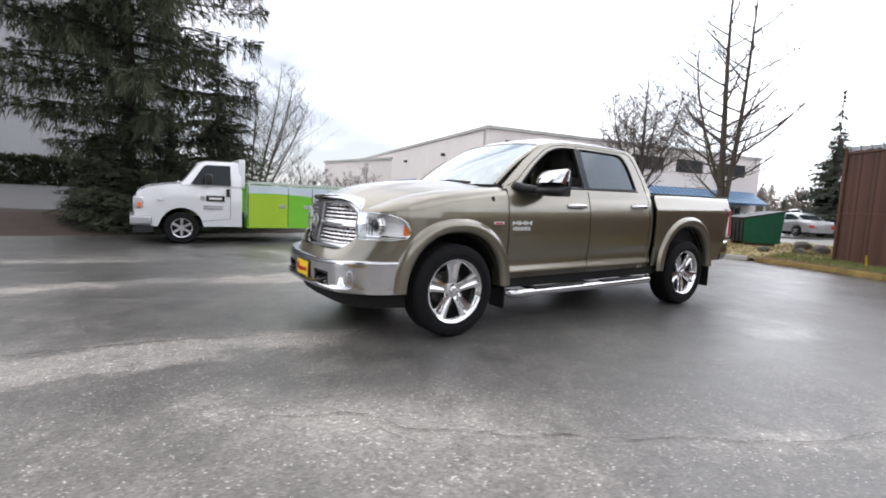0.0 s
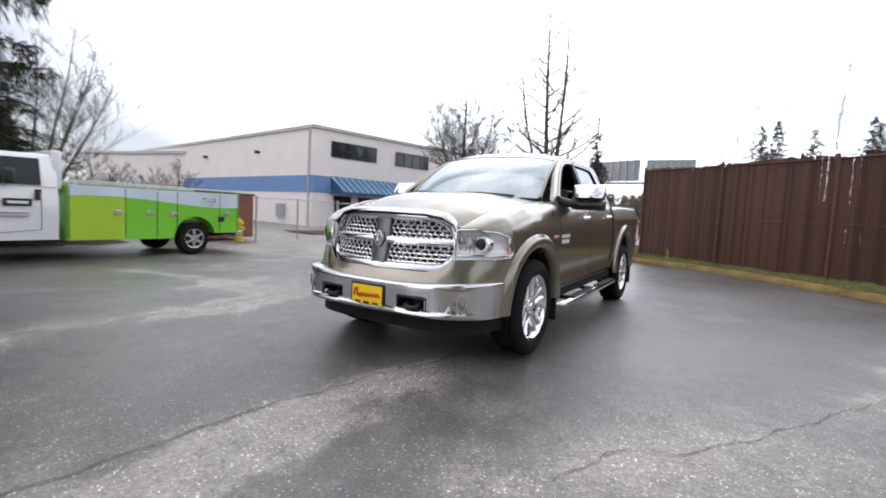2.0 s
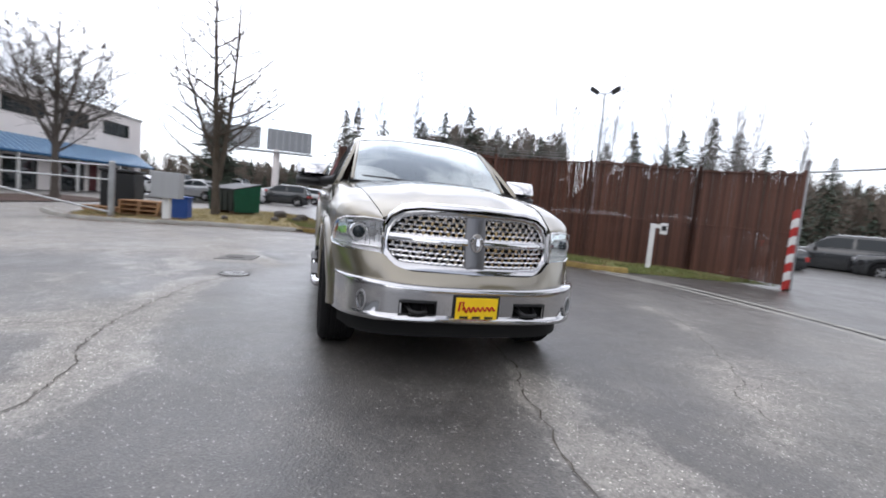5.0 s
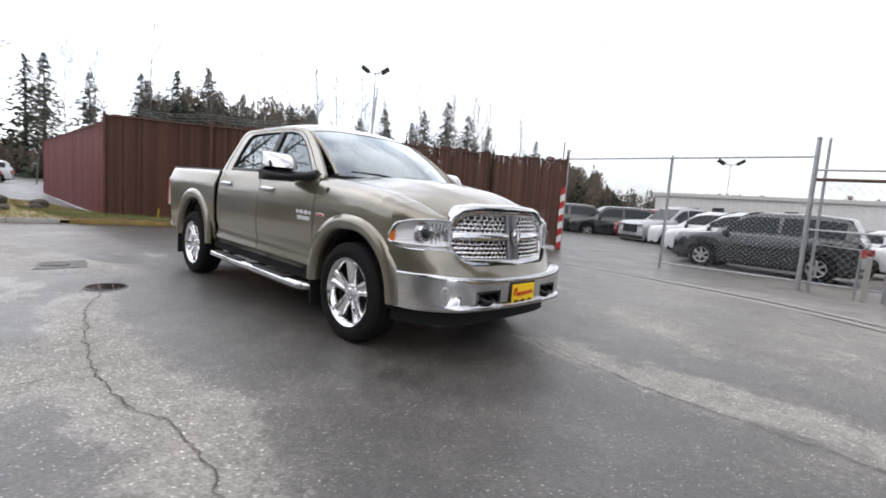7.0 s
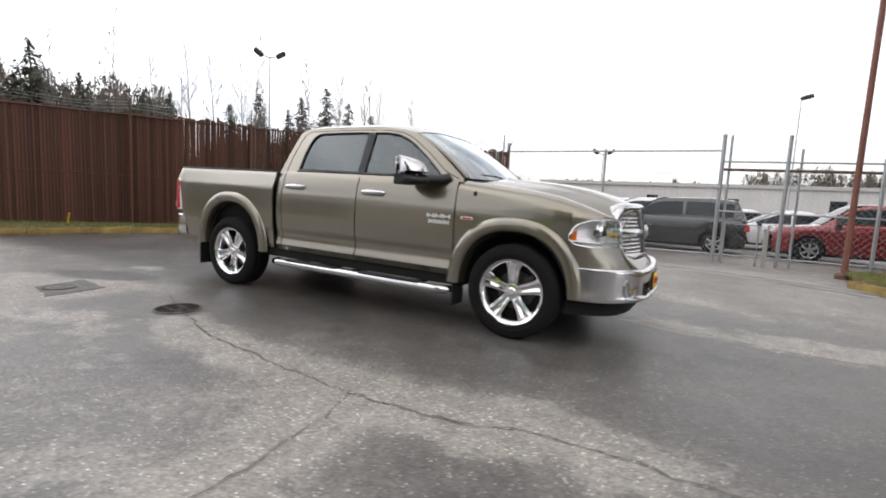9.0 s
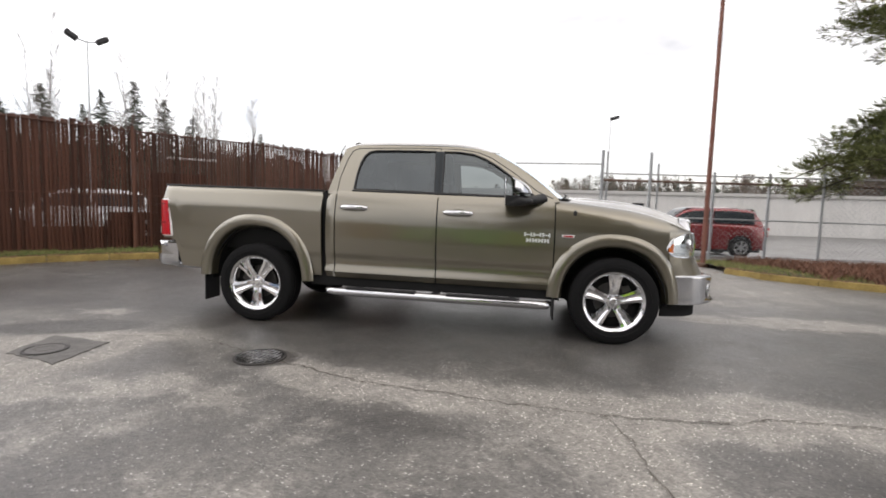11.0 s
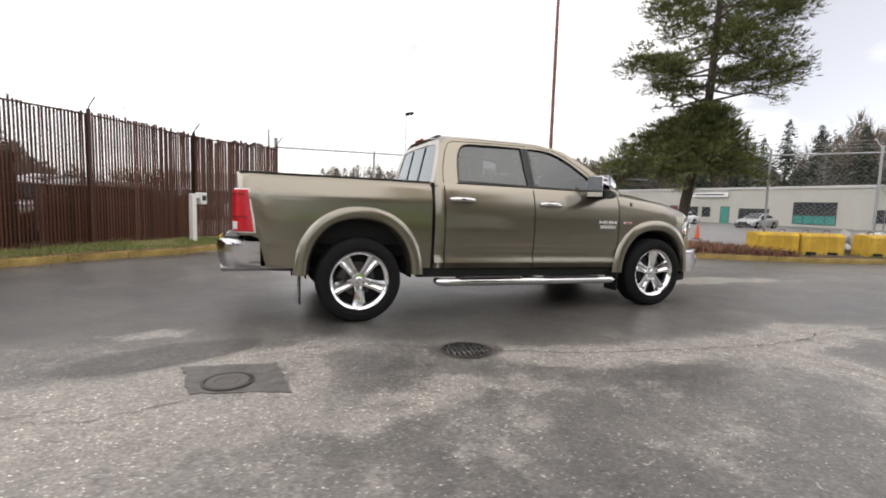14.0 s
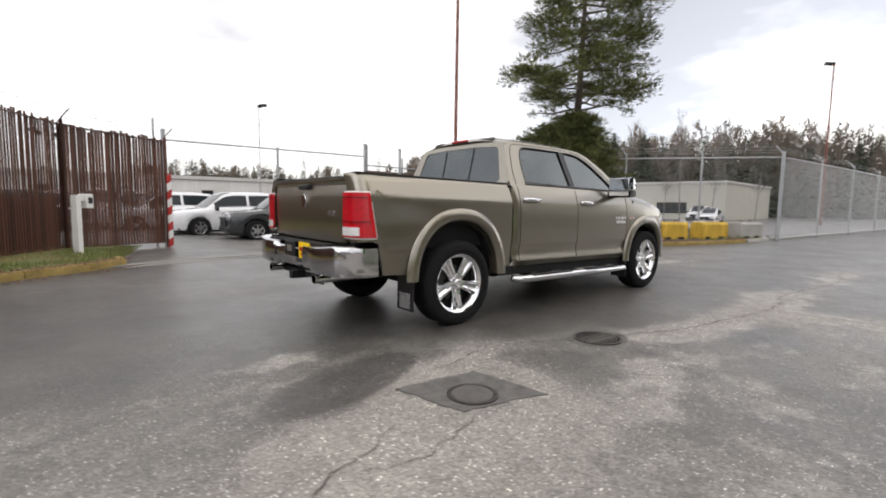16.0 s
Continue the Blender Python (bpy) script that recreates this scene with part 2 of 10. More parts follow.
M = {
    "asphalt": asphalt_material(),
    "patch": material("dark_patch_asphalt", (0.120, 0.114, 0.105), 0.6, spread=0.8, scale=11, fine=0.5, fine_scale=140, bump=0.6, bump_scale=120),
    "crack": material("crack_filler", (0.10, 0.088, 0.074), 0.85, spread=0.4, scale=8, fine=0.4),
    "wet_iron": material("wet_worn_steel", (0.26, 0.25, 0.24), 0.10, 0.9, spread=0.2, rough_spread=0.02),
    "worn_lid": material("worn_cover_iron", (0.115, 0.108, 0.10), 0.55, 0.2, spread=0.4, scale=9, bump=0.5),
    "iron": material("cast_iron", (0.075, 0.07, 0.067), 0.42, 0.6, spread=0.3, bump=0.4),
    "concrete": material("weathered_concrete", (0.34, 0.33, 0.30), 0.75, spread=0.3, scale=2.5, fine=0.25, bump=0.4, bump_scale=70),
    "yellow_kerb": material("chipped_yellow_paint", (0.30, 0.215, 0.07), 0.85, spread=0.75, scale=3.5, fine=0.55, fine_scale=34, bump=0.5),
    "grass": material("winter_grass", (0.15, 0.16, 0.055), 0.9, spread=0.45, scale=1.6, fine=0.5, fine_scale=40, bump=0.8),
    "blade": material("grass_blades", (0.16, 0.19, 0.06), 0.8, spread=0.35, scale=1.2, island=0.45),
    "dead_grass": material("dry_grass", (0.27, 0.22, 0.10), 0.9, spread=0.35, scale=2.0, fine=0.4, bump=0.7, island=0.3),
    "mulch": material("red_brown_mulch", (0.075, 0.046, 0.034), 0.95, spread=0.45, scale=3, fine=0.55, fine_scale=45, bump=1.0, bump_scale=30),
    "twig": material("dry_twigs", (0.17, 0.085, 0.055), 0.9, spread=0.3, island=0.45),
    "slat": material("brown_vinyl_slat", (0.100, 0.042, 0.027), 0.55, spread=0.4, scale=1.4, per_piece=0.38, streak=0.45, fine=0.2),
    "slat_wire": material("brown_coated_wire", (0.055, 0.035, 0.028), 0.55, spread=0.2),
    "maroon": material("maroon_slat", (0.15, 0.022, 0.024), 0.6, spread=0.2, scale=1.5, per_piece=0.12, streak=0.2),
    "galv": material("galvanised_steel", (0.42, 0.43, 0.44), 0.42, 0.75, spread=0.25, scale=8, fine=0.1),
    "rusty": material("rusted_pipe", (0.14, 0.085, 0.06), 0.7, 0.3, spread=0.4, scale=10, fine=0.3),
    "red_pole": material("faded_red_pole_paint", (0.19, 0.078, 0.055), 0.6, spread=0.35, scale=5, fine=0.25, streak=0.25),
    "white": material("white_paint", (0.74, 0.74, 0.72), 0.45, spread=0.08, scale=3, fine=0.06, streak=0.06),
    "stripe_red": material("red_stripe_paint", (0.45, 0.035, 0.03), 0.5, spread=0.2),
    "wall_white": material("painted_concrete_wall", (0.82, 0.768, 0.738), 0.8, spread=0.08, scale=0.6, fine=0.05, streak=0.08, bump=0.15),
    "wall_pale": material("weathered_pale_wall", (0.60, 0.59, 0.57), 0.8, spread=0.14, scale=0.5, fine=0.08, streak=0.2, bump=0.1),
    "wall_blue": material("blue_wall_band", (0.16, 0.28, 0.52), 0.75, spread=0.12, scale=0.8, streak=0.1),
    # ribs are coloured paler than the awning sheet so they stand out
    "awning_rib": material("faded_blue_rib", (0.30, 0.46, 0.60), 0.45, spread=0.25, scale=1.0),
    "awning": material("blue_metal_awning", (0.035, 0.12, 0.25), 0.35, 0.2, spread=0.2, scale=2),
    "wall_grey": material("grey_tilt_wall", (0.36, 0.37, 0.375), 0.8, spread=0.1, scale=0.4, streak=0.08),
    "wall_tan": material("pale_tan_wall", (0.42, 0.41, 0.36), 0.8, spread=0.1, scale=0.5, streak=0.1),
    "trim": material("pale_trim", (0.5, 0.49, 0.47), 0.7, spread=0.1),
    "win_dark": material("dark_window_glass", (0.02, 0.026, 0.028), 0.06, spread=0.3, scale=0.8, rough_spread=0.0, coat=0.5),
    "frame_dark": material("bronze_window_frame", (0.05, 0.045, 0.04), 0.5, 0.4),
    "door_red": material("dull_red_door", (0.16, 0.035, 0.04), 0.5, spread=0.15),
    "bark": material("grey_brown_bark", (0.085, 0.07, 0.055), 0.95, spread=0.35, scale=5, fine=0.4, fine_scale=40, bump=1.0, bump_scale=25, squash=(1, 1, 0.3)),
    "mound": material("dark_bark_mulch", (0.050, 0.034, 0.027), 0.95, spread=0.5, scale=3, fine=0.6, fine_scale=45, bump=1.0, bump_scale=30),
    "drive": material("grey_drive_asphalt", (0.085, 0.084, 0.083), 0.7, spread=0.3, scale=0.6, fine=0.3, bump=0.4),
    "bark_dark": material("dark_fir_bark", (0.035, 0.028, 0.022), 0.95, spread=0.35, scale=5, fine=0.4, fine_scale=40, bump=1.0, bump_scale=25, squash=(1, 1, 0.3)),
    "bark_pale": material("pale_winter_bark", (0.105, 0.09, 0.078), 0.95, spread=0.3, scale=4, fine=0.25),
    # far bare bark is paler than near bark, distance haze put into its colour
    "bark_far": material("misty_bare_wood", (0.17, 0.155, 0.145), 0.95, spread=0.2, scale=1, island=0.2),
    "needle": material("dark_fir_needles", (0.046, 0.056, 0.030), 0.95, spread=0.35, scale=0.9, island=0.55),
    "needle_pine": material("pine_needles", (0.140, 0.155, 0.058), 0.85, spread=0.55, scale=1.3, island=0.6),
    "needle_far": material("far_conifer_needles", (0.052, 0.066, 0.046), 0.85, spread=0.3, scale=0.4, island=0.45),
    "hedge": material("clipped_hedge_leaves", (0.045, 0.06, 0.03), 0.8, spread=0.35, scale=1, island=0.5),
    "brush": material("bare_scrub", (0.150, 0.122, 0.098), 0.95, spread=0.3, scale=0.3, island=0.3),
    "woods": material("far_woods", (0.078, 0.072, 0.052), 0.95, spread=0.3, scale=0.12, fine=0.2, fine_scale=1.2, island=0.25),
    "dump_green": material("dumpster_green_paint", (0.010, 0.095, 0.052), 0.5, spread=0.3, scale=4, streak=0.2, fine=0.1),
    "dump_dark": material("weathered_dark_green_paint", (0.03, 0.038, 0.034), 0.6, spread=0.3, scale=3, streak=0.25),
    "blue_bin": material("blue_plastic", (0.02, 0.07, 0.28), 0.5, spread=0.15),
    "black_box": material("black_plastic", (0.012, 0.013, 0.015), 0.5, spread=0.2),
    "wood": material("raw_pallet_wood", (0.33, 0.19, 0.10), 0.8, spread=0.25, scale=5, per_piece=0.2, fine=0.15),
    "plank": material("weathered_brown_board", (0.075, 0.034, 0.022), 0.8, spread=0.35, scale=2, per_piece=0.3, fine=0.2, streak=0.3),
    "rock": material("dark_landscape_stone", (0.10, 0.09, 0.08), 0.9, spread=0.35, scale=5, bump=0.8),
    "hydrant_y": material("yellow_hydrant_paint", (0.55, 0.36, 0.03), 0.5, spread=0.2),
    "yellow_block": material("scuffed_yellow_concrete", (0.52, 0.33, 0.04), 0.75, spread=0.4, scale=3.2, fine=0.3, fine_scale=22, streak=0.4, bump=0.5),
    "white_car": material("white_car_paint", (0.72, 0.73, 0.74), 0.25, spread=0.03, coat=0.8),
    "black_car": material("charcoal_car_paint", (0.025, 0.028, 0.03), 0.25, 0.3, spread=0.05, coat=0.9),
    "red_car": material("dark_red_car_paint", (0.20, 0.012, 0.015), 0.25, 0.3, spread=0.05, coat=0.9),
    "bright_red_car": material("red_car_paint", (0.34, 0.012, 0.014), 0.25, 0.2, spread=0.05, coat=0.9),
    "brown_car": material("brown_car_paint", (0.055, 0.026, 0.018), 0.3, 0.3, spread=0.08, coat=0.8),
    "silver_car": material("silver_car_paint", (0.38, 0.39, 0.40), 0.3, 0.5, spread=0.05, coat=0.8),
    "blue_car": material("blue_car_paint", (0.03, 0.10, 0.30), 0.25, 0.3, spread=0.05, coat=0.9),
    "car_glass": material("dark_car_window", (0.022, 0.028, 0.032), 0.06, spread=0.1, rough_spread=0.0, coat=0.0, ior=1.32),
    "tyre": material("tyre_rubber", (0.010, 0.010, 0.0105), 0.9, ior=1.3, spread=0.25, scale=8, fine=0.2, bump=0.3, bump_scale=40),
    "chrome": material("chrome", (0.66, 0.66, 0.67), 0.07, 1.0, spread=0.02, rough_spread=0.02),
    "satin": material("satin_silver_lettering", (0.80, 0.80, 0.80), 0.45, 0.55, spread=0.05),
    "steel": material("bright_alloy", (0.55, 0.55, 0.56), 0.28, 0.9, spread=0.1),
    "plastic": material("black_trim_plastic", (0.014, 0.014, 0.015), 0.45, spread=0.2, scale=20),
    "under": material("dark_underbody", (0.010, 0.010, 0.010), 0.9, spread=0.3),
    "green_wrap": material("lime_green_wrap", (0.17, 0.52, 0.03), 0.35, spread=0.14, scale=1.5, coat=0.4),
    "lime_wrap": material("yellow_green_wrap", (0.36, 0.56, 0.03), 0.35, spread=0.14, scale=1.5, coat=0.4),
    "pale_wrap": material("pale_sky_wrap", (0.55, 0.64, 0.70), 0.35, spread=0.22, scale=1.2, coat=0.4),
    "orange": glow("amber_lens", (0.8, 0.17, 0.02), 0.0),
    "yellow_plate": material("yellow_plate", (0.90, 0.60, 0.008), 0.45, spread=0.05),
    "ink": material("black_ink", (0.015, 0.015, 0.015), 0.5, spread=0.1),
    "ink_red": material("red_ink", (0.48, 0.02, 0.01), 0.5, spread=0.1),
    "stone_white": material("white_rubble", (0.5, 0.49, 0.47), 0.85, spread=0.3, island=0.4),
    "orange_cone": material("orange_cone_plastic", (0.6, 0.10, 0.02), 0.5, spread=0.15),
    "billboard": material("grey_sign_back", (0.30, 0.31, 0.32), 0.6, 0.2, spread=0.2, scale=0.6, streak=0.15),
    "lamp": material("dark_lamp_housing", (0.03, 0.03, 0.032), 0.5, 0.3),
    "sign_green": material("teal_shop_sign", (0.03, 0.22, 0.18), 0.5, spread=0.2),
}
M["window_clear"] = glass("clear_car_glass", (0.93, 0.98, 0.96), 0.62, shine=1.9, floor=0.24)
M["window_tint"] = glass("tinted_car_glass", (0.75, 0.85, 0.9), 0.10, shine=1.4, floor=0.035)
M["window_half"] = glass("lightly_tinted_car_glass", (0.80, 0.90, 0.92), 0.24, shine=1.4, floor=0.035)


# ---------- building blocks ----------
def thing(name, label, category, kind="", group="", at=None):
    e = new(name)
    e.empty_display_size = 0.2
    if at is not None:
        e.matrix_basis = at
    return tagged(e, label, category, group, kind)


def part(name, bm, mat, parent=None, label="", smooth=35, at=None):
    """Links a bmesh as one mesh object under a thing or a part."""
    me = bpy.data.meshes.new(name)
    bm.normal_update()
    bm.edges.index_update()
    rim = [e.index for e in bm.edges if len(e.link_faces) == 1]
    bm.to_mesh(me)
    bm.free()
    me.materials.append(mat)
    if smooth:
        me.polygons.foreach_set("use_smooth", [True] * len(me.polygons))
        me.set_sharp_from_angle(angle=radians(smooth))
        if rim:
            sharp = np.zeros(len(me.edges), dtype=bool)
            flag = me.attributes.get("sharp_edge") or me.attributes.new("sharp_edge", "BOOLEAN", "EDGE")
            flag.data.foreach_get("value", sharp)
            sharp[rim] = True
            flag.data.foreach_set("value", sharp)
    ob = new(name, me)
    ob.parent = parent
    if at is not None:
        ob.matrix_basis = at
    if label:
        ob["label"] = label
    return ob


def again(ob, parent, m):
    """One more piece on the same mesh."""
    o = new(ob.name.split(".")[0], ob.data)
    o.parent, o.matrix_basis = parent, m
    return o


def soft(ob, width, segments=2):
    b = ob.modifiers.new("edges", "BEVEL")
    b.width, b.segments, b.limit_method, b.angle_limit = width, segments, "ANGLE", radians(40)
    return ob


def thick(ob, depth, offset=-1.0):
    s = ob.modifiers.new("thickness", "SOLIDIFY")
    s.thickness, s.offset = depth, offset
    return ob


def box(bm, a, b, m=None):
    """Box from corner a to corner b."""
    c, s = [(p + q) / 2 for p, q in zip(a, b)], [abs(q - p) for p, q in zip(a, b)]
    t = Matrix.Translation(c) @ Matrix.Diagonal((*s, 1))
    return bmesh.ops.create_cube(bm, size=1, matrix=(m @ t if m else t))["verts"]


def ring(c, d, r, n, twist=0.0):
    d = Vector(d).normalized()
    u = d.orthogonal().normalized() if abs(d.z) > 0.9 else d.cross(Vector((0, 0, 1))).normalized()
    v = d.cross(u)
    return [Vector(c) + r * (math.cos(twist + 2 * math.pi * i / n) * u + math.sin(twist + 2 * math.pi * i / n) * v) for i in range(n)]


def tube(bm, pts, r, n=8, caps=True):
    """Tube along points; r one radius or one for each point."""
    pts = [Vector(p) for p in pts]
    rs = r if isinstance(r, (list, tuple)) else [r] * len(pts)
    d0 = (pts[1] - pts[0]).normalized()
    u = d0.orthogonal().normalized()
    rows = []
    for i, p in enumerate(pts):
        d = (pts[min(i + 1, len(pts) - 1)] - pts[max(i - 1, 0)]).normalized()
        u = (u - u.dot(d) * d).normalized()
        v = d.cross(u)
        rows.append([bm.verts.new(p + float(rs[i]) * (math.cos(2 * math.pi * k / n) * u + math.sin(2 * math.pi * k / n) * v)) for k in range(n)])
    for a, b in zip(rows, rows[1:]):
        for k in range(n):
            bm.faces.new((a[k], a[(k + 1) % n], b[(k + 1) % n], b[k]))
    if caps:
        bm.faces.new(rows[0][::-1])
        bm.faces.new(rows[-1])
    return rows


def sheet(bm, P, skip=None, flip=False):
    """Grid of points P[i][j] as quads; skip(i, j) leaves a quad out."""
    V = [[bm.verts.new(p) for p in row] for row in P]
    for i in range(len(V) - 1):
        for j in range(len(V[0]) - 1):
            if skip and skip(i, j):
                continue
            q = (V[i][j], V[i + 1][j], V[i + 1][j + 1], V[i][j + 1])
            bm.faces.new(q[::-1] if flip else q)
    return V


def prism(bm, poly, vec):
    """Closed polygon pushed along vec."""
    a = [bm.verts.new(p) for p in poly]
    b = [bm.verts.new(Vector(p) + Vector(vec)) for p in poly]
    bm.faces.new(a[::-1])
    bm.faces.new(b)
    for i in range(len(a)):
        j = (i + 1) % len(a)
        bm.faces.new((a[i], a[j], b[j], b[i]))
    bmesh.ops.recalc_face_normals(bm, faces=bm.faces)


def lathe(bm, prof, n, axis="y", c=(0, 0, 0), closed=False):
    """Profile of (radius, along) turned round an axis."""
    rows = []
    for k in range(n):
        a = 2 * math.pi * k / n
        row = []
        for r, s in prof:
            p = (r * math.cos(a), s, r * math.sin(a)) if axis == "y" else (r * math.cos(a), r * math.sin(a), s)
            row.append(bm.verts.new(Vector(c) + Vector([float(q) for q in p])))
        rows.append(row)
    for k in range(n):
        a, b = rows[k], rows[(k + 1) % n]
        for j in range(len(prof) - 1):
            bm.faces.new((a[j], a[j + 1], b[j + 1], b[j]))
    bmesh.ops.recalc_face_normals(bm, faces=bm.faces)


def S(a, b, v):
    t = np.clip((v - a) / (b - a), 0, 1)
    return t * t * (3 - 2 * t)


def gz(x, y):
    """Height of the ground."""
    h = -0.20 * S(5.0, 9.5, y) * S(-4.0, 3.0, x) - 0.16 * S(-3.5, -9.0, y)
    return h if isinstance(h, np.ndarray) else float(h)


def lerp(tab, x):
    return float(np.interp(x, [t[0] for t in tab], [t[1] for t in tab]))


def along(pts, step):
    """Points every step metres on a polyline, rounded off."""
    pts = [Vector((*p, 0)) if len(p) == 2 else Vector(p) for p in pts]
    fine = []
    for i in range(len(pts) - 1):
        p0, p1, p2, p3 = pts[max(i - 1, 0)], pts[i], pts[i + 1], pts[min(i + 2, len(pts) - 1)]
        for k in range(24):
            t = k / 24
            fine.append(0.5 * (2 * p1 + (p2 - p0) * t + (2 * p0 - 5 * p1 + 4 * p2 - p3) * t * t + (3 * p1 - p0 - 3 * p2 + p3) * t ** 3))
    fine.append(pts[-1])
    out, acc = [fine[0]], 0.0
    for a, b in zip(fine, fine[1:]):
        acc += (b - a).length
        if acc >= step:
            out.append(b)
            acc = 0.0
    if (out[-1] - fine[-1]).length > step * 0.3:
        out.append(fine[-1])
    return out


def near_line(X, Y, pts):
    """Distance from points to a polyline."""
    best = np.full(X.shape, 1e9)
    for (x0, y0), (x1, y1) in zip(pts, pts[1:]):
        dx, dy = x1 - x0, y1 - y0
        t = np.clip(((X - x0) * dx + (Y - y0) * dy) / (dx * dx + dy * dy), 0, 1)
        best = np.minimum(best, np.hypot(X - x0 - t * dx, Y - y0 - t * dy))
    return best


# ---------- ground ----------
SEAM_A = [(7.5, -0.45), (5.0, 0.05), (4.4, 0.14), (3.7, 0.24), (3.0, 0.32), (2.4, 0.46), (1.2, 0.6), (-0.6, 0.7)]
SEAM_M = [(-2.0, -1.65), (-0.75, -2.2), (-0.1, -2.4), (0.5, -2.52), (1.4, -2.56), (2.2, -2.54), (2.65, -2.43), (3.1, -2.49), (4.6, -2.6), (6.5, -2.4)]
SEAM_B = [(1.4, -2.56), (1.48, -2.88), (1.55, -3.3), (1.5, -4.2), (1.6, -6.5)]
SEAM_C = [(3.72, 1.66), (3.4, 1.9), (3.1, 2.02), (2.85, 2.38), (1.8, 3.0), (1.2, 3.36), (0.5, 3.58), (-0.6, 3.9)]
SEAM_D = [(-4.6, -3.0), (-3.95, -2.62), (-3.72, -2.5), (-3.43, -2.33)]
SEAM_E = [(-3.8, -2.6), (-3.56, -2.68), (-3.28, -2.6), (-2.93, -2.48)]
SEAM_F = [(-2.75, -1.8), (-2.3, -1.72), (-2.0, -1.64)]
SEAM_G = [(3.1, 2.02), (2.7, 3.2), (2.9, 4.6)]


def ground_masks(X, Y):
    """Where the surface is worn pale and where it is still damp, both cut back under the pickup."""
    n1 = np.array([noise.fractal((x * 0.45, y * 0.45, 3.1), 1.0, 2.0, 4) for x, y in zip(X.ravel(), Y.ravel())]).reshape(X.shape)
    n2 = np.array([noise.fractal((x * 0.28, y * 0.28, 9.7), 1.0, 2.0, 4) for x, y in zip(X.ravel(), Y.ravel())]).reshape(X.shape)
    worn = 0.20 + 0.22 * n1
    for pts, w, g in ((SEAM_A, 0.26, 0.26), (SEAM_M, 0.30, 0.42), (SEAM_B, 0.26, 0.40), (SEAM_C, 0.35, 0.25), (SEAM_D, 0.35, 0.3), (SEAM_E, 0.3, 0.3), (SEAM_F, 0.25, 0.35), (SEAM_G, 0.3, 0.2)):
        worn += g * np.exp(-(near_line(X, Y, pts) / w) ** 2)
    # pale stretch by the first stand, the side by the covers, the far drive
    # the last term pales the outer ground a touch in place of wet sheen
    worn += 0.28 * S(1.5, 2.3, Y) * S(1.0, 2.8, X) * S(8.5, 6.0, X) + 0.02 * S(4.5, 8.0, np.hypot(X, Y))
    worn += 0.05 * S(0.35, 0.7, Y) * S(2.6, 3.4, X) * S(0.0, 1.0, Y + 0.0 * X)
    worn += 0.24 * S(-1.75, -2.8, Y) * S(3.8, 0.5, X)
    rear = S(-0.8, -1.35, Y) * S(-1.9, -2.7, X)
    worn += 0.34 * rear
    worn += 0.42 * np.exp(-((np.hypot((X + 2.82) / 0.56, (Y + 2.22) / 0.50) - 1.0) / 0.32) ** 2)
    worn += 0.26 * np.exp(-(np.hypot(X - 4.6, Y - 2.8) / 1.6) ** 2)
    worn += 0.16 * S(-3.6, -5.5, X) * S(-0.8, -2.5, Y)
    # two pale streaks across the ground in front of the service truck
    worn += 0.30 * np.exp(-((Y + 4.1 + 0.22 * X) / 0.45) ** 2) * S(2, 4, X) + 0.2 * np.exp(-((Y + 6.2 + 0.1 * X) / 0.8) ** 2) * S(0, 3, X)
    worn += 0.25 * S(2.6, 5.0, Y) * S(-2.5, 0.5, X)
    worn -= 0.30 * np.exp(-(np.hypot((X - 0.0) / 0.50, (Y + 3.0) / 0.30)) ** 4)
    worn -= 0.10 * np.exp(-(np.hypot((X - 2.2) / 0.55, (Y + 3.0) / 0.38)) ** 4)
    worn -= 0.35 * np.exp(-(np.hypot((X + 3.45) / 0.62, (Y + 1.75) / 0.34)) ** 4)
    worn += 0.10 * np.exp(-(np.hypot((X + 0.6) / 1.7, (Y + 3.5) / 0.9)) ** 2) + 0.14 * np.exp(-(np.hypot((X - 1.7) / 1.2, (Y + 2.5) / 0.6)) ** 2)
    worn -= 0.12 * S(-3.0, -4.0, Y) * S(0.5, 2.0, X) + 0.14 * np.exp(-(np.hypot((X - 3.9) / 0.9, (Y + 1.4) / 0.9)) ** 2)
    worn -= 0.16 * np.exp(-(np.hypot((X + 1.9) / 1.2, (Y + 3.7) / 0.6)) ** 2) + 0.10 * np.exp(-(np.hypot((X - 0.3) / 0.8, (Y + 3.6) / 0.5)) ** 2)
    wet = 0.10 + 0.25 * n2
    # less wet film over the pickup's footprint, to deepen the shade there
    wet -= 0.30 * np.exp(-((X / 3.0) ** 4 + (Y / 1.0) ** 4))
    wet += 0.30 * np.exp(-(np.hypot((X + 3.45) / 0.6, (Y + 1.75) / 0.32)) ** 4)
    wet += 0.30 * np.exp(-(np.hypot((X + 1.0) / 2.2, (Y - 2.3) / 0.9)) ** 2)
    ahead = S(2.1, 2.7, X) * S(7.5, 6.0, X)
    step = Y - (0.62 - 0.10 * X)
    lip = ahead * S(0.0, 0.05, step) * S(0.75, 0.30, step)
    worn += 0.22 * lip + 0.07 * ahead * S(0.0, -0.05, step) * S(-2.0, -1.2, Y)
    wet += 0.9 * np.exp(-(np.hypot((X + 1.12) / 0.36, (Y + 2.06) / 0.24)) ** 4)
    fresh = np.exp(-(np.hypot((X - 2.35) / 1.0, (Y + 2.1) / 0.75)) ** 2)
    worn += 0.14 * fresh + 0.10 * np.exp(-(np.hypot((X - 3.3) / 0.6, (Y + 1.1) / 0.8)) ** 2)
    wet -= 0.2 * fresh
    wet -= 0.55 * worn + 0.35 * rear
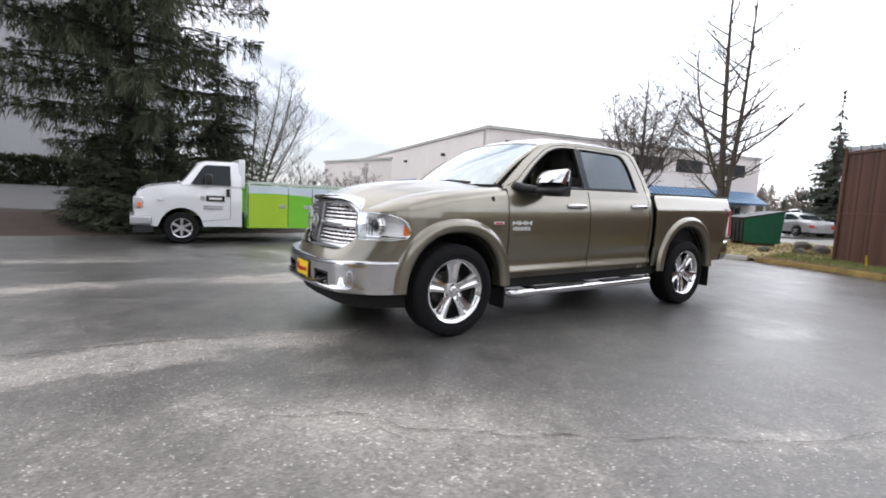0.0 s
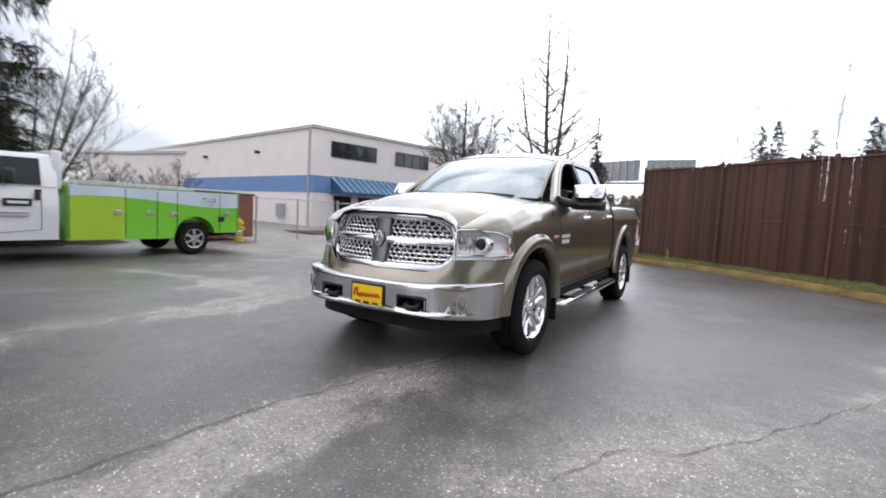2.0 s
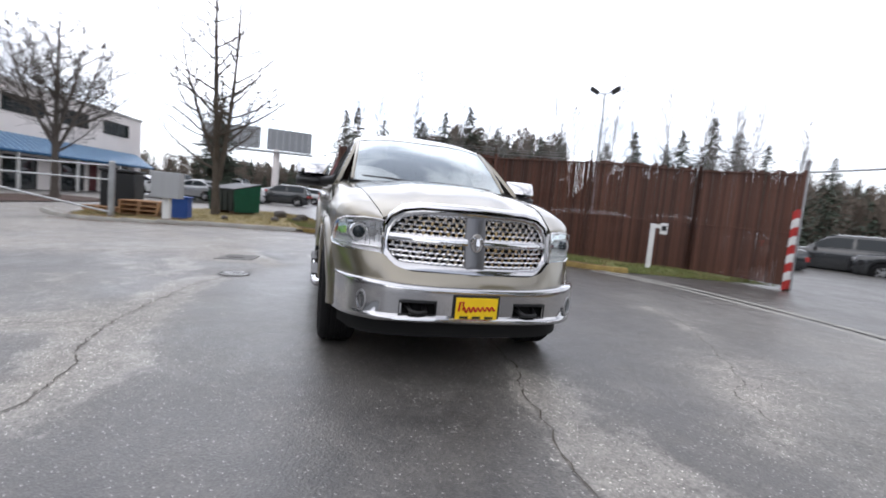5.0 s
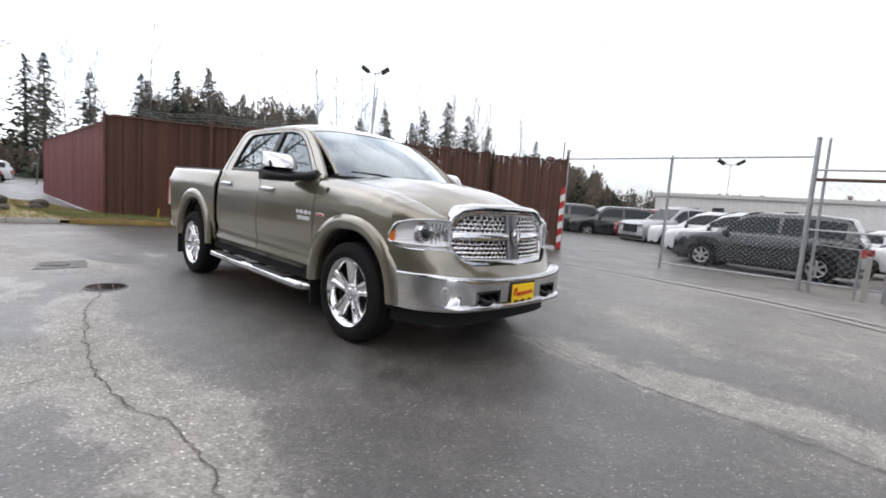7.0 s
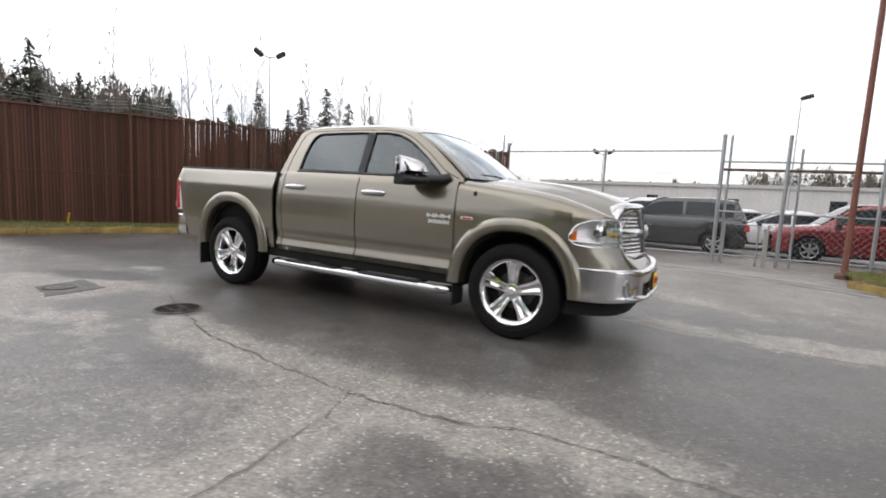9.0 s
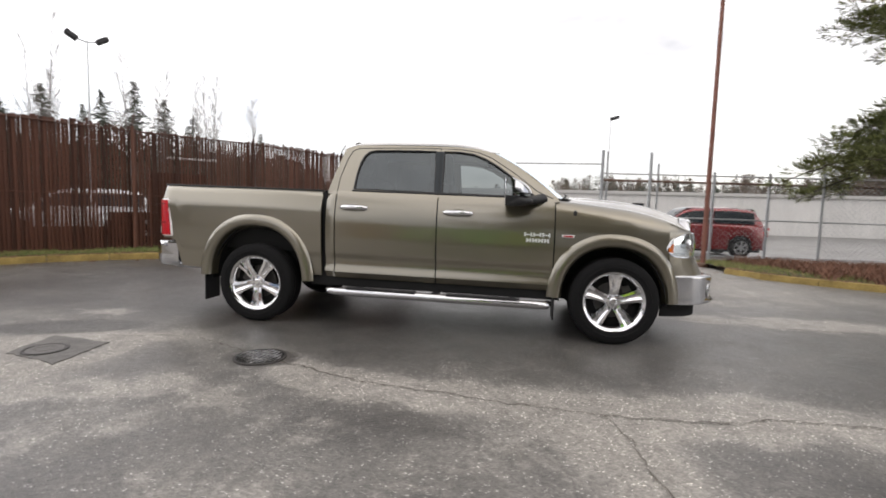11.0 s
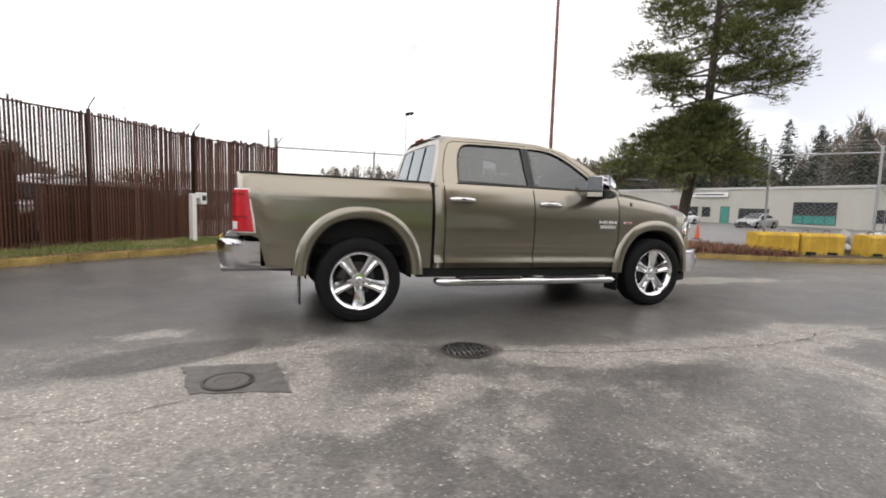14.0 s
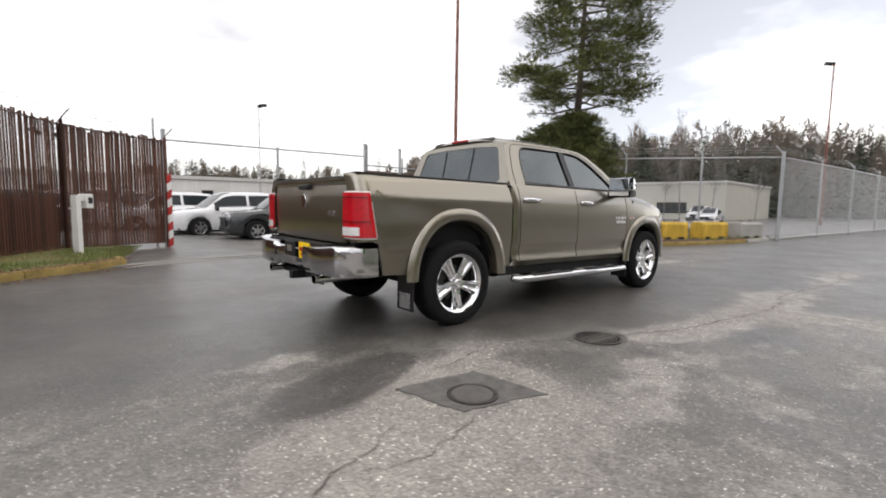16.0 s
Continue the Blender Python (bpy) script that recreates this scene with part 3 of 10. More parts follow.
    pale = 0.15 + 0.25 * n1 + 0.16 * S(-2.0, -2.6, Y) * S(1.5, -0.5, X) + 0.20 * rear
    for pts, w, g in ((SEAM_A[2:], 0.16, 0.45), (SEAM_M[1:6], 0.25, 0.66), (SEAM_M[5:], 0.30, 0.45), (SEAM_B, 0.22, 0.55), (SEAM_C, 0.16, 0.3), (SEAM_D, 0.3, 0.35), (SEAM_F, 0.2, 0.6)):
        pale += g * np.exp(-(near_line(X, Y, pts) / w) ** 2)
    pale += 0.42 * lip + 0.02 * ahead * S(0.0, -0.05, step) * S(-2.0, -1.2, Y)
    pale += 0.7 * np.exp(-((np.hypot((X + 2.82) / 0.52, (Y + 2.24) / 0.46) - 1.0) / 0.17) ** 2)
    pale += 0.30 * np.exp(-(np.hypot(X - 4.6, Y - 2.9) / 1.1) ** 2) + 0.25 * np.exp(-((Y + 3.9 + 0.22 * X) / 0.25) ** 2) * S(2, 4, X)
    for cx, cy, rx, ry, g in ((-0.1, -2.47, 0.75, 0.15, 0.35), (1.25, -3.15, 0.4, 0.38, 0.14), (2.35, -2.25, 0.7, 0.28, 0.30), (-1.4, -2.78, 0.7, 0.22, 0.25), (-3.3, -0.95, 0.9, 0.16, 0.35), (-2.15, -1.42, 0.5, 0.13, 0.45), (1.3, -3.9, 0.9, 0.4, 0.15), (-3.6, -2.2, 0.5, 0.16, 0.30)):
        pale += g * np.exp(-(np.hypot((X - cx) / rx, (Y - cy) / ry)) ** 4)
    # pale tone taken out over the pickup's footprint, leaving that ground darker
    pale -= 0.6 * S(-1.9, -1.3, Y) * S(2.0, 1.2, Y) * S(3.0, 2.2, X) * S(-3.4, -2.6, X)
    stain = np.zeros_like(X)
    for cx, cy, rx, ry, turn, g in ((-3.28, -1.60, 0.74, 0.30, 20, 1.0), (-1.12, -2.06, 0.34, 0.24, 0, 1.0), (0.30, -2.95, 0.62, 0.20, -4, 0.60), (2.12, -3.22, 0.55, 0.50, 0, 0.42)):
        c, q = math.cos(radians(turn)), math.sin(radians(turn))
        u, v = (X - cx) * c + (Y - cy) * q, (Y - cy) * c - (X - cx) * q
        stain += g * np.exp(-(np.hypot(u / rx, v / ry)) ** 5)
    return np.clip(worn, 0, 1), np.clip(wet, 0, 1), np.clip(pale, 0, 1), np.clip(stain, 0, 1)


def build_ground():
    def axis(lo, hi, step, far):
        mid = list(np.arange(lo, hi + 1e-6, step))
        out, d, v = [], step, hi
        while v < far:
            d *= 1.35
            v += d
            out.append(v)
        inn, d, v = [], step, lo
        while v > -far:
            d *= 1.35
            v -= d
            inn.append(v)
        return np.array(inn[::-1] + mid + out)
    xs, ys = axis(-6.5, 8.0, 0.09, 900), axis(-6.5, 7.0, 0.09, 900)
    X, Y = np.meshgrid(xs, ys, indexing="ij")
    Z = gz(X, Y) + 0.004 * np.sin(X * 1.7 + 0.6) * np.sin(Y * 1.3)
    near = np.exp(-((np.hypot(X, Y)) / 40) ** 4)
    worn, wet, pale, stain = ground_masks(X, Y)
    nx, ny = X.shape
    idx = np.arange(nx * ny).reshape(nx, ny)
    quads = np.stack([idx[:-1, :-1], idx[1:, :-1], idx[1:, 1:], idx[:-1, 1:]], -1).reshape(-1, 4)
    me = bpy.data.meshes.new("ground")
    me.from_pydata(np.stack([X, Y, Z], -1).reshape(-1, 3).tolist(), [], quads.tolist())
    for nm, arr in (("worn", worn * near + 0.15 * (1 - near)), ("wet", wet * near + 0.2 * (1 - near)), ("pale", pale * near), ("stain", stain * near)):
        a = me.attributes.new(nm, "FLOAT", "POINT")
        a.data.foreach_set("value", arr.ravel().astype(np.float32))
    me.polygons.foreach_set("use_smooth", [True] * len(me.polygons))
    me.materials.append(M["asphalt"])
    return tagged(new("ground", me), "damp grey asphalt lot with cracks and worn patches", "ground", kind="structure")


ground = build_ground()


def crack(pts, width, seed):
    rng = random.Random(seed)
    line = along(pts, 0.035)
    bm = bmesh.new()
    rows = []
    off = 0.0
    for i, p in enumerate(line):
        d = (line[min(i + 1, len(line) - 1)] - line[max(i - 1, 0)]).normalized()
        s = Vector((-d.y, d.x, 0))
        off = 0.80 * off + rng.uniform(-0.024, 0.024)
        w = 0.78 * width * rng.uniform(0.25, 1.0) * (0.25 + 0.75 * min(1, i / 6, (len(line) - 1 - i) / 6))
        z = gz(p.x, p.y) + 0.0075
        rows.append([(p.x + s.x * (off + e * w), p.y + s.y * (off + e * w), z) for e in (-0.5, 0.5)])
    sheet(bm, rows)
    return part("crack", bm, M["crack"], ground, smooth=0)


for k, (pts, w) in enumerate(((SEAM_A, 0.017), (SEAM_M, 0.017), (SEAM_B, 0.014), (SEAM_C, 0.011), (SEAM_D, 0.016), (SEAM_E, 0.013), (SEAM_F, 0.012), (SEAM_G, 0.007))):
    crack(pts, w, k)

# repair patch with its cover
bm = bmesh.new()
rng = random.Random(4)
outline = []
corners = [(-3.16, -1.92), (-2.55, -2.0), (-2.46, -2.56), (-3.04, -2.42)]
for (x0, y0), (x1, y1) in zip(corners, corners[1:] + corners[:1]):
    for i in range(16):
        t = i / 16
        x, y = x0 + (x1 - x0) * t, y0 + (y1 - y0) * t
        outline.append((x + 0.022 * noise.noise((x * 7, y * 7, 0.3)) + rng.uniform(-0.007, 0.007), y + 0.022 * noise.noise((x * 7, y * 7, 5.3)) + rng.uniform(-0.007, 0.007)))
prism(bm, [(x, y, -0.02) for x, y in outline], (0, 0, 0.027))
part("patch", bm, M["patch"], ground, "rough dark square asphalt repair patch", smooth=0)

cover = thing("manhole_cover", "round cast iron cover set in a dark asphalt patch", "manhole cover", at=pose(-2.84, -2.29, 0.0))
bm = bmesh.new()
lathe(bm, [(0.155, 0.0), (0.155, 0.016), (0.135, 0.018), (0.132, 0.012)], 36, "z")
part("rim", bm, M["iron"], cover)
bm = bmesh.new()
lathe(bm, [(0.0001, 0.015), (0.06, 0.015), (0.064, 0.011), (0.075, 0.011), (0.079, 0.015), (0.128, 0.015), (0.13, 0.0)], 36, "z")
part("lid", bm, M["worn_lid"], cover, "worn grey iron lid")

drain = thing("storm_drain", "black cast iron storm drain grate sunk in wet asphalt", "drain", at=pose(-1.12, -2.06, 0.002, 0, 0, -8))
bm = bmesh.new()
lathe(bm, [(0.205, -0.01), (0.205, 0.008), (0.185, 0.010), (0.182, -0.005)], 28, "z")
part("frame", bm, M["iron"], drain)
# flat black disc under the bars, standing for the shade of an undug pit
bm = bmesh.new()
lathe(bm, [(0.0001, 0.0045), (0.184, 0.0045)], 28, "z")
part("pit", bm, M["under"], drain)
for i in range(-4, 5):
    x = i * 0.04
    h = math.sqrt(0.178 ** 2 - x * x)
    bm = bmesh.new()
    box(bm, (x - 0.010, -h, 0.004), (x + 0.010, h, 0.010))
    part("bar", bm, M["wet_iron"], drain)
for y in (-0.06, 0.06):
    bm = bmesh.new()
    box(bm, (-0.165, y - 0.008, 0.004), (0.165, y + 0.008, 0.0088))
    part("cross_bar", bm, M["iron"], drain)


# ---------- kerbs, verges, gutter ----------
KERB_W = [(-12.4, -9.5), (-10.2, -7.9), (-9.2, -6.0), (-9.0, -3.6), (-9.05, -1.3), (-8.55, 0.75), (-7.7, 2.25), (-6.3, 3.6), (-5.2, 4.55), (-4.3, 5.1), (-3.75, 5.55), (-3.72, 6.2)]
KERB_E = [(5.75, 6.2), (5.35, 5.3), (5.75, 4.45), (6.6, 3.8), (8.1, 2.95), (9.4, 2.25), (11.0, 1.75), (13.5, 1.35), (20.0, 0.9), (40.0, 0.2)]


def kerb(name, pts, mat, label, step=0.0):
    """Kerb stones laid end to end along a line, each a bevelled piece."""
    line = along(pts, 0.9)
    owner = thing(name, label, "kerb", kind="structure")
    for k, (a, b) in enumerate(zip(line, line[1:])):
        d = (b - a)
        L = d.length - 0.012
        bm = bmesh.new()
        sec = [(0.0, -0.06), (0.0, 0.075), (0.03, 0.115), (0.13, 0.12), (0.14, 0.1), (0.14, -0.06)]
        pr = [(0, s, z) for s, z in sec]
        prism(bm, pr, (L, 0, 0))
        rot = math.degrees(math.atan2(d.y, d.x))
        part("kerb_stone", bm, mat, owner, smooth=40, at=pose(a.x, a.y, gz(a.x, a.y) + step, 0, 0, rot))
    return owner


def verge(name, front, back, mat, label, top, cat="grass", bump=0.03):
    """Raised strip between a kerb line and a back line."""
    n = 46
    fa, ba = along(front, 0.05), along(back, 0.05)
    P = []
    for i in range(n + 1):
        f, b = fa[int(i * (len(fa) - 1) / n)], ba[int(i * (len(ba) - 1) / n)]
        row = []
        for j in range(13):
            t = j / 12
            q = f.lerp(b, t)
            k = min(1.0, (n - i) / 6)
            h = gz(q.x, q.y) + top * k - 0.03 * (1 - k) + (bump * noise.fractal((q.x * 1.7, q.y * 1.7, 0.3), 1.0, 2.0, 3) if 0 < j else -0.02)
            row.append((q.x, q.y, h))
        P.append(row)
    bm = bmesh.new()
    sheet(bm, P)
    bmesh.ops.recalc_face_normals(bm, faces=bm.faces)
    if sum(f.normal.z for f in bm.faces) < 0:
        bmesh.ops.reverse_faces(bm, faces=bm.faces)
    return tagged(part(name, bm, mat, smooth=60), label, cat, kind="structure"), P


kerb("kerb_west", KERB_W[4:], M["yellow_kerb"], "low kerb with worn yellow paint along a grass strip")
kerb("kerb_southwest", KERB_W[:5], M["concrete"], "low grey concrete kerb of the lot entrance")
kerb("kerb_east", KERB_E[:8], M["yellow_kerb"], "low kerb with worn yellow paint beside a mulch bed")
kerb("kerb_far_east", KERB_E[7:], M["concrete"], "plain concrete kerb under a chain-link fence")
FENCE = [(-11.0, -0.25), (-4.5, 8.6), (-2.45, 9.52)]
verge_w, PW = verge("verge_west", [(x + (-0.10), y + 0.08) for x, y in KERB_W[4:]], [(-13.5, -2.0), (-12.0, -0.3), (-10.6, 1.6), (-8.5, 4.5), (-6.3, 7.5), (-4.9, 9.0), (-2.9, 10.0)], M["grass"], "thin winter grass strip between kerb and fence", 0.10)
verge_s, PS = verge("verge_southwest", [(x - 0.13, y + 0.0) for x, y in KERB_W[1:6]], [(-17.5, -9.5), (-18.5, -6.0), (-19, -3.2), (-17.5, -1.6), (-13.0, -0.6)], M["dead_grass"], "patchy pale grass around a dumpster and a bare tree", 0.09)
verge("mulch_strip", [(-9.5, -14.0), (-13.0, -12.6), (-18.0, -11.4), (-24.0, -10.4)], [(-9.5, -16.2), (-14.0, -16.0), (-20.0, -14.8), (-26.0, -13.2)], M["mulch"], "brown leaf-strewn planting strip before the white building", 0.06, "mulch bed", 0.05)
verge_e, PE = verge("verge_east", [(x + 0.1, y + 0.1) for x, y in KERB_E[1:9]], [(6.0, 8.8), (7.0, 9.2), (9.5, 8.0), (11.0, 6.4), (12.4, 5.0), (13.8, 3.2), (15.6, 1.4), (21.0, 1.1)], M["mulch"], "reddish brown mulch bed with dry ground cover", 0.11, "mulch bed", 0.06)


def tufts(name, P, mat, count, size, seed, label, cat, keep=None, lean=0.5):
    """Blades scattered on a strip, joined into one mesh."""
    rng = random.Random(seed)
    V, F = [], []
    for _ in range(count):
        i, j = rng.randrange(len(P) - 1), rng.randrange(len(P[0]) - 1)
        a, b, c, d = (Vector(P[i][j]), Vector(P[i + 1][j]), Vector(P[i + 1][j + 1]), Vector(P[i][j + 1]))
        u, v = rng.random(), rng.random()
        p = a.lerp(b, u).lerp(d.lerp(c, u), v)
        if keep and not keep(p, rng):
            continue
        for _ in range(3):
            h, w, an = size * rng.uniform(0.4, 1.3), size * 0.10, rng.uniform(0, 6.283)
            q = p + Vector((rng.uniform(-1, 1), rng.uniform(-1, 1), 0)) * size * 0.4
            side, tip = Vector((math.cos(an), math.sin(an), 0)) * w, Vector((rng.uniform(-lean, lean) * h, rng.uniform(-lean, lean) * h, h))
            k = len(V)
            V += [tuple(q - side), tuple(q + side), tuple(q + tip)]
            F.append((k, k + 1, k + 2))
    me = bpy.data.meshes.new(name)
    me.from_pydata(V, [], F)
    me.materials.append(mat)
    return tagged(new(name, me), label, cat, kind="stuff")


def litter(name, line, count, seed, label, wide):
    """Fallen leaves and bark bits lying along a kerb."""
    rng = random.Random(seed)
    V, F = [], []
    pts = along(line, 0.1)
    for _ in range(count):
        p = rng.choice(pts)
        off = rng.gauss(0.02, wide)
        x, y = p.x + off * 0.75 + rng.uniform(-0.1, 0.1), p.y - off * 0.65 + rng.uniform(-0.1, 0.1)
        d = near_line(np.array([x]), np.array([y]), line)[0]
        z = gz(x, y) + (0.135 if d < 0.16 else 0.012)
        a, r = rng.uniform(0, 6.283), rng.uniform(0.012, 0.035)
        i = len(V)
        for k in range(4):
            q = a + k * 1.571
            V.append((x + r * (1.0 if k % 2 else 0.55) * math.cos(q), y + r * (1.0 if k % 2 else 0.55) * math.sin(q), z + rng.uniform(0, 0.014)))
        F.append((i, i + 1, i + 2, i + 3))
    me = bpy.data.meshes.new(name)
    me.from_pydata(V, [], F)
    me.materials.append(M["twig"])
    return tagged(new(name, me), label, "leaf litter", kind="stuff")


litter("leaf_litter", KERB_W[4:-1], 2600, 61, "brown fallen leaves and bark bits along the kerb", 0.16)
litter("leaf_litter", KERB_E[1:8], 1500, 62, "brown bark bits and leaves spilled along the kerb", 0.14)
tufts("dry_grass_tufts", PW, M["dead_grass"], 5000, 0.06, 9, "straw-coloured dead grass mixed into the verge", "grass", lambda p, r: noise.noise(p * 1.3) < 0.1)
tufts("grass_tufts", PW, M["blade"], 9000, 0.07, 2, "short green and straw-coloured grass blades on the verge", "grass", lambda p, r: noise.noise(p * 0.9) > -0.25)
tufts("dry_grass_tufts", PS, M["dead_grass"], 5000, 0.07, 3, "dry straw grass around the dumpster", "grass")
tufts("ground_cover", PE, M["twig"], 9000, 0.20, 5, "tangled dry reddish ground cover on the mulch", "ground cover", lambda p, r: 6.6 < p.x < 9.6 and noise.noise(p * 0.8) > -0.2, 0.9)
tufts("grass_tufts", PE, M["blade"], 9000, 0.07, 16, "short green grass at the end of the mulch bed", "grass", lambda p, r: p.x < 7.2 + r.uniform(-0.4, 0.4))
tufts("dry_grass_tufts", PE, M["dead_grass"], 5000, 0.07, 17, "straw-coloured grass at the end of the mulch bed", "grass", lambda p, r: p.x < 7.4)
tufts("weeds", PE, M["blade"], 900, 0.09, 6, "sparse green weeds on the mulch bed", "weeds")

bm = bmesh.new()
GUT = [(-3.9, 5.35), (-3.0, 5.75), (-1.5, 6.1), (0.7, 6.2), (2.6, 5.9), (4.2, 5.3), (5.6, 4.55)]
for off, wd in ((-0.17, 0.15), (0.17, 0.15)):
    rows = []
    line = along(GUT, 0.3)
    for i, p in enumerate(line):
        d = (line[min(i + 1, len(line) - 1)] - line[max(i - 1, 0)]).normalized()
        s = Vector((-d.y, d.x, 0))
        rows.append([(p.x + s.x * (off + e), p.y + s.y * (off + e), gz(p.x, p.y) + 0.010) for e in (-wd / 2, wd / 2)])
    sheet(bm, rows, flip=True)
tagged(part("gutter", bm, M["concrete"], smooth=60), "pale concrete gutter strip across the drive", "gutter", kind="structure")


cone = thing("traffic_cone", "faded orange traffic cone on the far drive", "traffic cone", at=pose(17.4, 12.3, gz(17.4, 12.3)))
bm = bmesh.new()
lathe(bm, [(0.17, 0.03), (0.12, 0.05), (0.035, 0.70), (0.0001, 0.71)], 16, "z")
part("body", bm, M["orange_cone"], cone)
bm = bmesh.new()
box(bm, (-0.19, -0.19, 0.0), (0.19, 0.19, 0.035))
soft(part("base", bm, M["plastic"], cone), 0.01)


litter("kerb_leaves", [(x + 0.22, y) for x, y in KERB_W[1:6]], 1500, 17, "dark brown leaf litter along the grey kerb", 0.22)
litter("kerb_top_leaves", [(x - 0.15, y) for x, y in KERB_W[1:6]], 900, 18, "brown leaves and dirt behind the grey kerb", 0.3)


# ---------- slatted fence ----------
def chain_link(bm, p0, p1, z0, z1, pitch=0.075, r=0.0016):
    """Diagonal wires between two posts."""
    a, b = Vector((*p0, 0)), Vector((*p1, 0))
    L, H, d = (b - a).length, z1 - z0, (b - a).normalized()
    base = gz(a.x, a.y)

    def P(s, z):
        q = a + d * s
        return (q.x, q.y, base + z0 + z)
    k = -H
    while k < L:
        for up in (True, False):
            s0, s1 = max(k, 0), min(k + H, L)
            if s1 - s0 > 0.02:
                za, zb = s0 - k, s1 - k
                if not up:
                    za, zb = H - za, H - zb
                tube(bm, [P(s0, za), P(s1, zb)], r, 3, False)
        k += pitch * 1.414


def fence_top(s):
    return lerp([(-11.3, 2.86), (-4.0, 2.82), (0.0, 2.82), (4.1, 2.77), (7.1, 2.70)], s) + 0.03 * math.sin(s * 0.9) + 0.015 * math.sin(s * 2.3)


fence = thing("slatted_fence", "tall chain-link fence filled with brown vinyl slats", "fence", kind="structure")
bm = bmesh.new()
box(bm, (-0.046, -0.004, 0), (0.046, 0.004, 1))
slat = part("slat", bm, M["slat"], fence, smooth=0, at=pose(-11.0, -0.25, 0.08))
slat.scale = (1, 1, 2.6)
rng = random.Random(11)
posts = []
for (x0, y0), (x1, y1) in zip(FENCE, FENCE[1:]):
    L = math.hypot(x1 - x0, y1 - y0)
    rot = math.degrees(math.atan2(y1 - y0, x1 - x0))
    n = int(L / 0.068)
    for i in range(n):
        sd = (i + 0.5) * L / n
        x, y = x0 + (x1 - x0) * sd / L, y0 + (y1 - y0) * sd / L
        twist = 35 - 25 * S(4.5, 8.5, y)
        o = again(slat, fence, pose(x, y, gz(x, y) + 0.1, rng.gauss(0, 0.10), rng.gauss(0, 0.12), rot + twist + rng.gauss(0, 1.5)))
        h = fence_top(x + y) - 0.1 + rng.gauss(0, 0.022)
        if rng.random() < 0.06:
            h -= rng.uniform(0.03, 0.12)
        o.scale = (rng.uniform(0.80, 0.90) if y < 3.6 else rng.uniform(0.60, 0.76), 1, h)
    bm = bmesh.new()
    chain_link(bm, (x0, y0), (x1, y1), 0.06, fence_top((x0 + x1 + y0 + y1) / 2) - 0.04, 0.07, 0.0022)
    part("mesh_panel", bm, M["slat_wire"], fence, "brown coated chain-link mesh", smooth=0)
    k = max(1, round(L / 2.75))
    for i in range(k + 1):
        posts.append((x0 + (x1 - x0) * i / k, y0 + (y1 - y0) * i / k))
bpy.data.objects.remove(slat)
for x, y in posts:
    bm = bmesh.new()
    top = fence_top(x + y) + 0.05
    tube(bm, [(0, 0, -0.1), (0, 0, top)], 0.038, 10)
    tube(bm, [(0, 0, top - 0.02), (0.03, -0.03, top + 0.06), (0.16, -0.12, top + 0.23)], 0.012, 6)
    part("post", bm, M["slat"], fence, at=pose(x + 0.05, y - 0.04, gz(x, y)))
for z in (-0.06, 1.32, 0.14):
    bm = bmesh.new()
    tube(bm, [(x + 0.035, y - 0.03, gz(x, y) + (z if z > 0 else fence_top(x + y) + z)) for x, y in posts], 0.006 if z > 0 else 0.017, 8)
    part("rail", bm, M["slat"], fence)
for z, o in ((0.10, 0.05), (0.17, 0.11), (0.23, 0.16)):
    bm = bmesh.new()
    for (x0, y0), (x1, y1) in zip(posts, posts[1:]):
        pts = [(x0 + (x1 - x0) * t + o, y0 + (y1 - y0) * t - o * 0.75, gz(x0, y0) + fence_top(x0 + y0 + (x1 - x0 + y1 - y0) * t) + z - 0.04 * math.sin(math.pi * t)) for t in np.linspace(0, 1, 9)]
        tube(bm, pts, 0.005, 4, False)
        for p in pts[1:-1]:
            tube(bm, [(p[0] - 0.02, p[1], p[2] - 0.02), (p[0] + 0.02, p[1], p[2] + 0.02)], 0.002, 3, False)
    part("barbed_wire", bm, M["galv"], fence)

# maroon return fence
red_fence = thing("maroon_fence", "maroon slatted fence running back from the corner", "fence", kind="structure")
bm = bmesh.new()
box(bm, (-0.05, -0.008, 0), (0.05, 0.008, 2.62))
slat2 = part("slat", bm, M["maroon"], red_fence, smooth=0, at=pose(-11.1, -0.3, 0.08))
for i in range(1, 150):
    x, y = -11.1 - 0.104 * i, -0.3 + 0.02 * i * 0.104
    again(slat2, red_fence, pose(x, y, 0.05, 0, 0, 179 + rng.gauss(0, 3)))
bm = bmesh.new()
tube(bm, [(-11.05, -0.36, 2.62), (-26.5, -0.05, 2.6)], 0.02, 8)
part("rail", bm, M["rusty"], red_fence)


# ---------- gate and lot fence ----------
gate = thing("lot_gate", "galvanised chain-link gate frame across the lot entrance", "gate", kind="structure")


def upright(x, y, top, r, mat=M["galv"], owner=gate, name="post"):
    bm = bmesh.new()
    tube(bm, [(0, 0, -0.3), (0, 0, top)], r, 12)
    lathe(bm, [(0.0001, top + 0.03), (r * 0.7, top + 0.02), (r * 1.12, top), (r * 1.12, top - 0.03)], 12, "z")
    return part(name, bm, mat, owner, at=pose(x, y, gz(x, y)))


def pipe(pts, r, mat, owner, name="rail"):
    bm = bmesh.new()
    tube(bm, pts, r, 8)
    return part(name, bm, mat, owner)


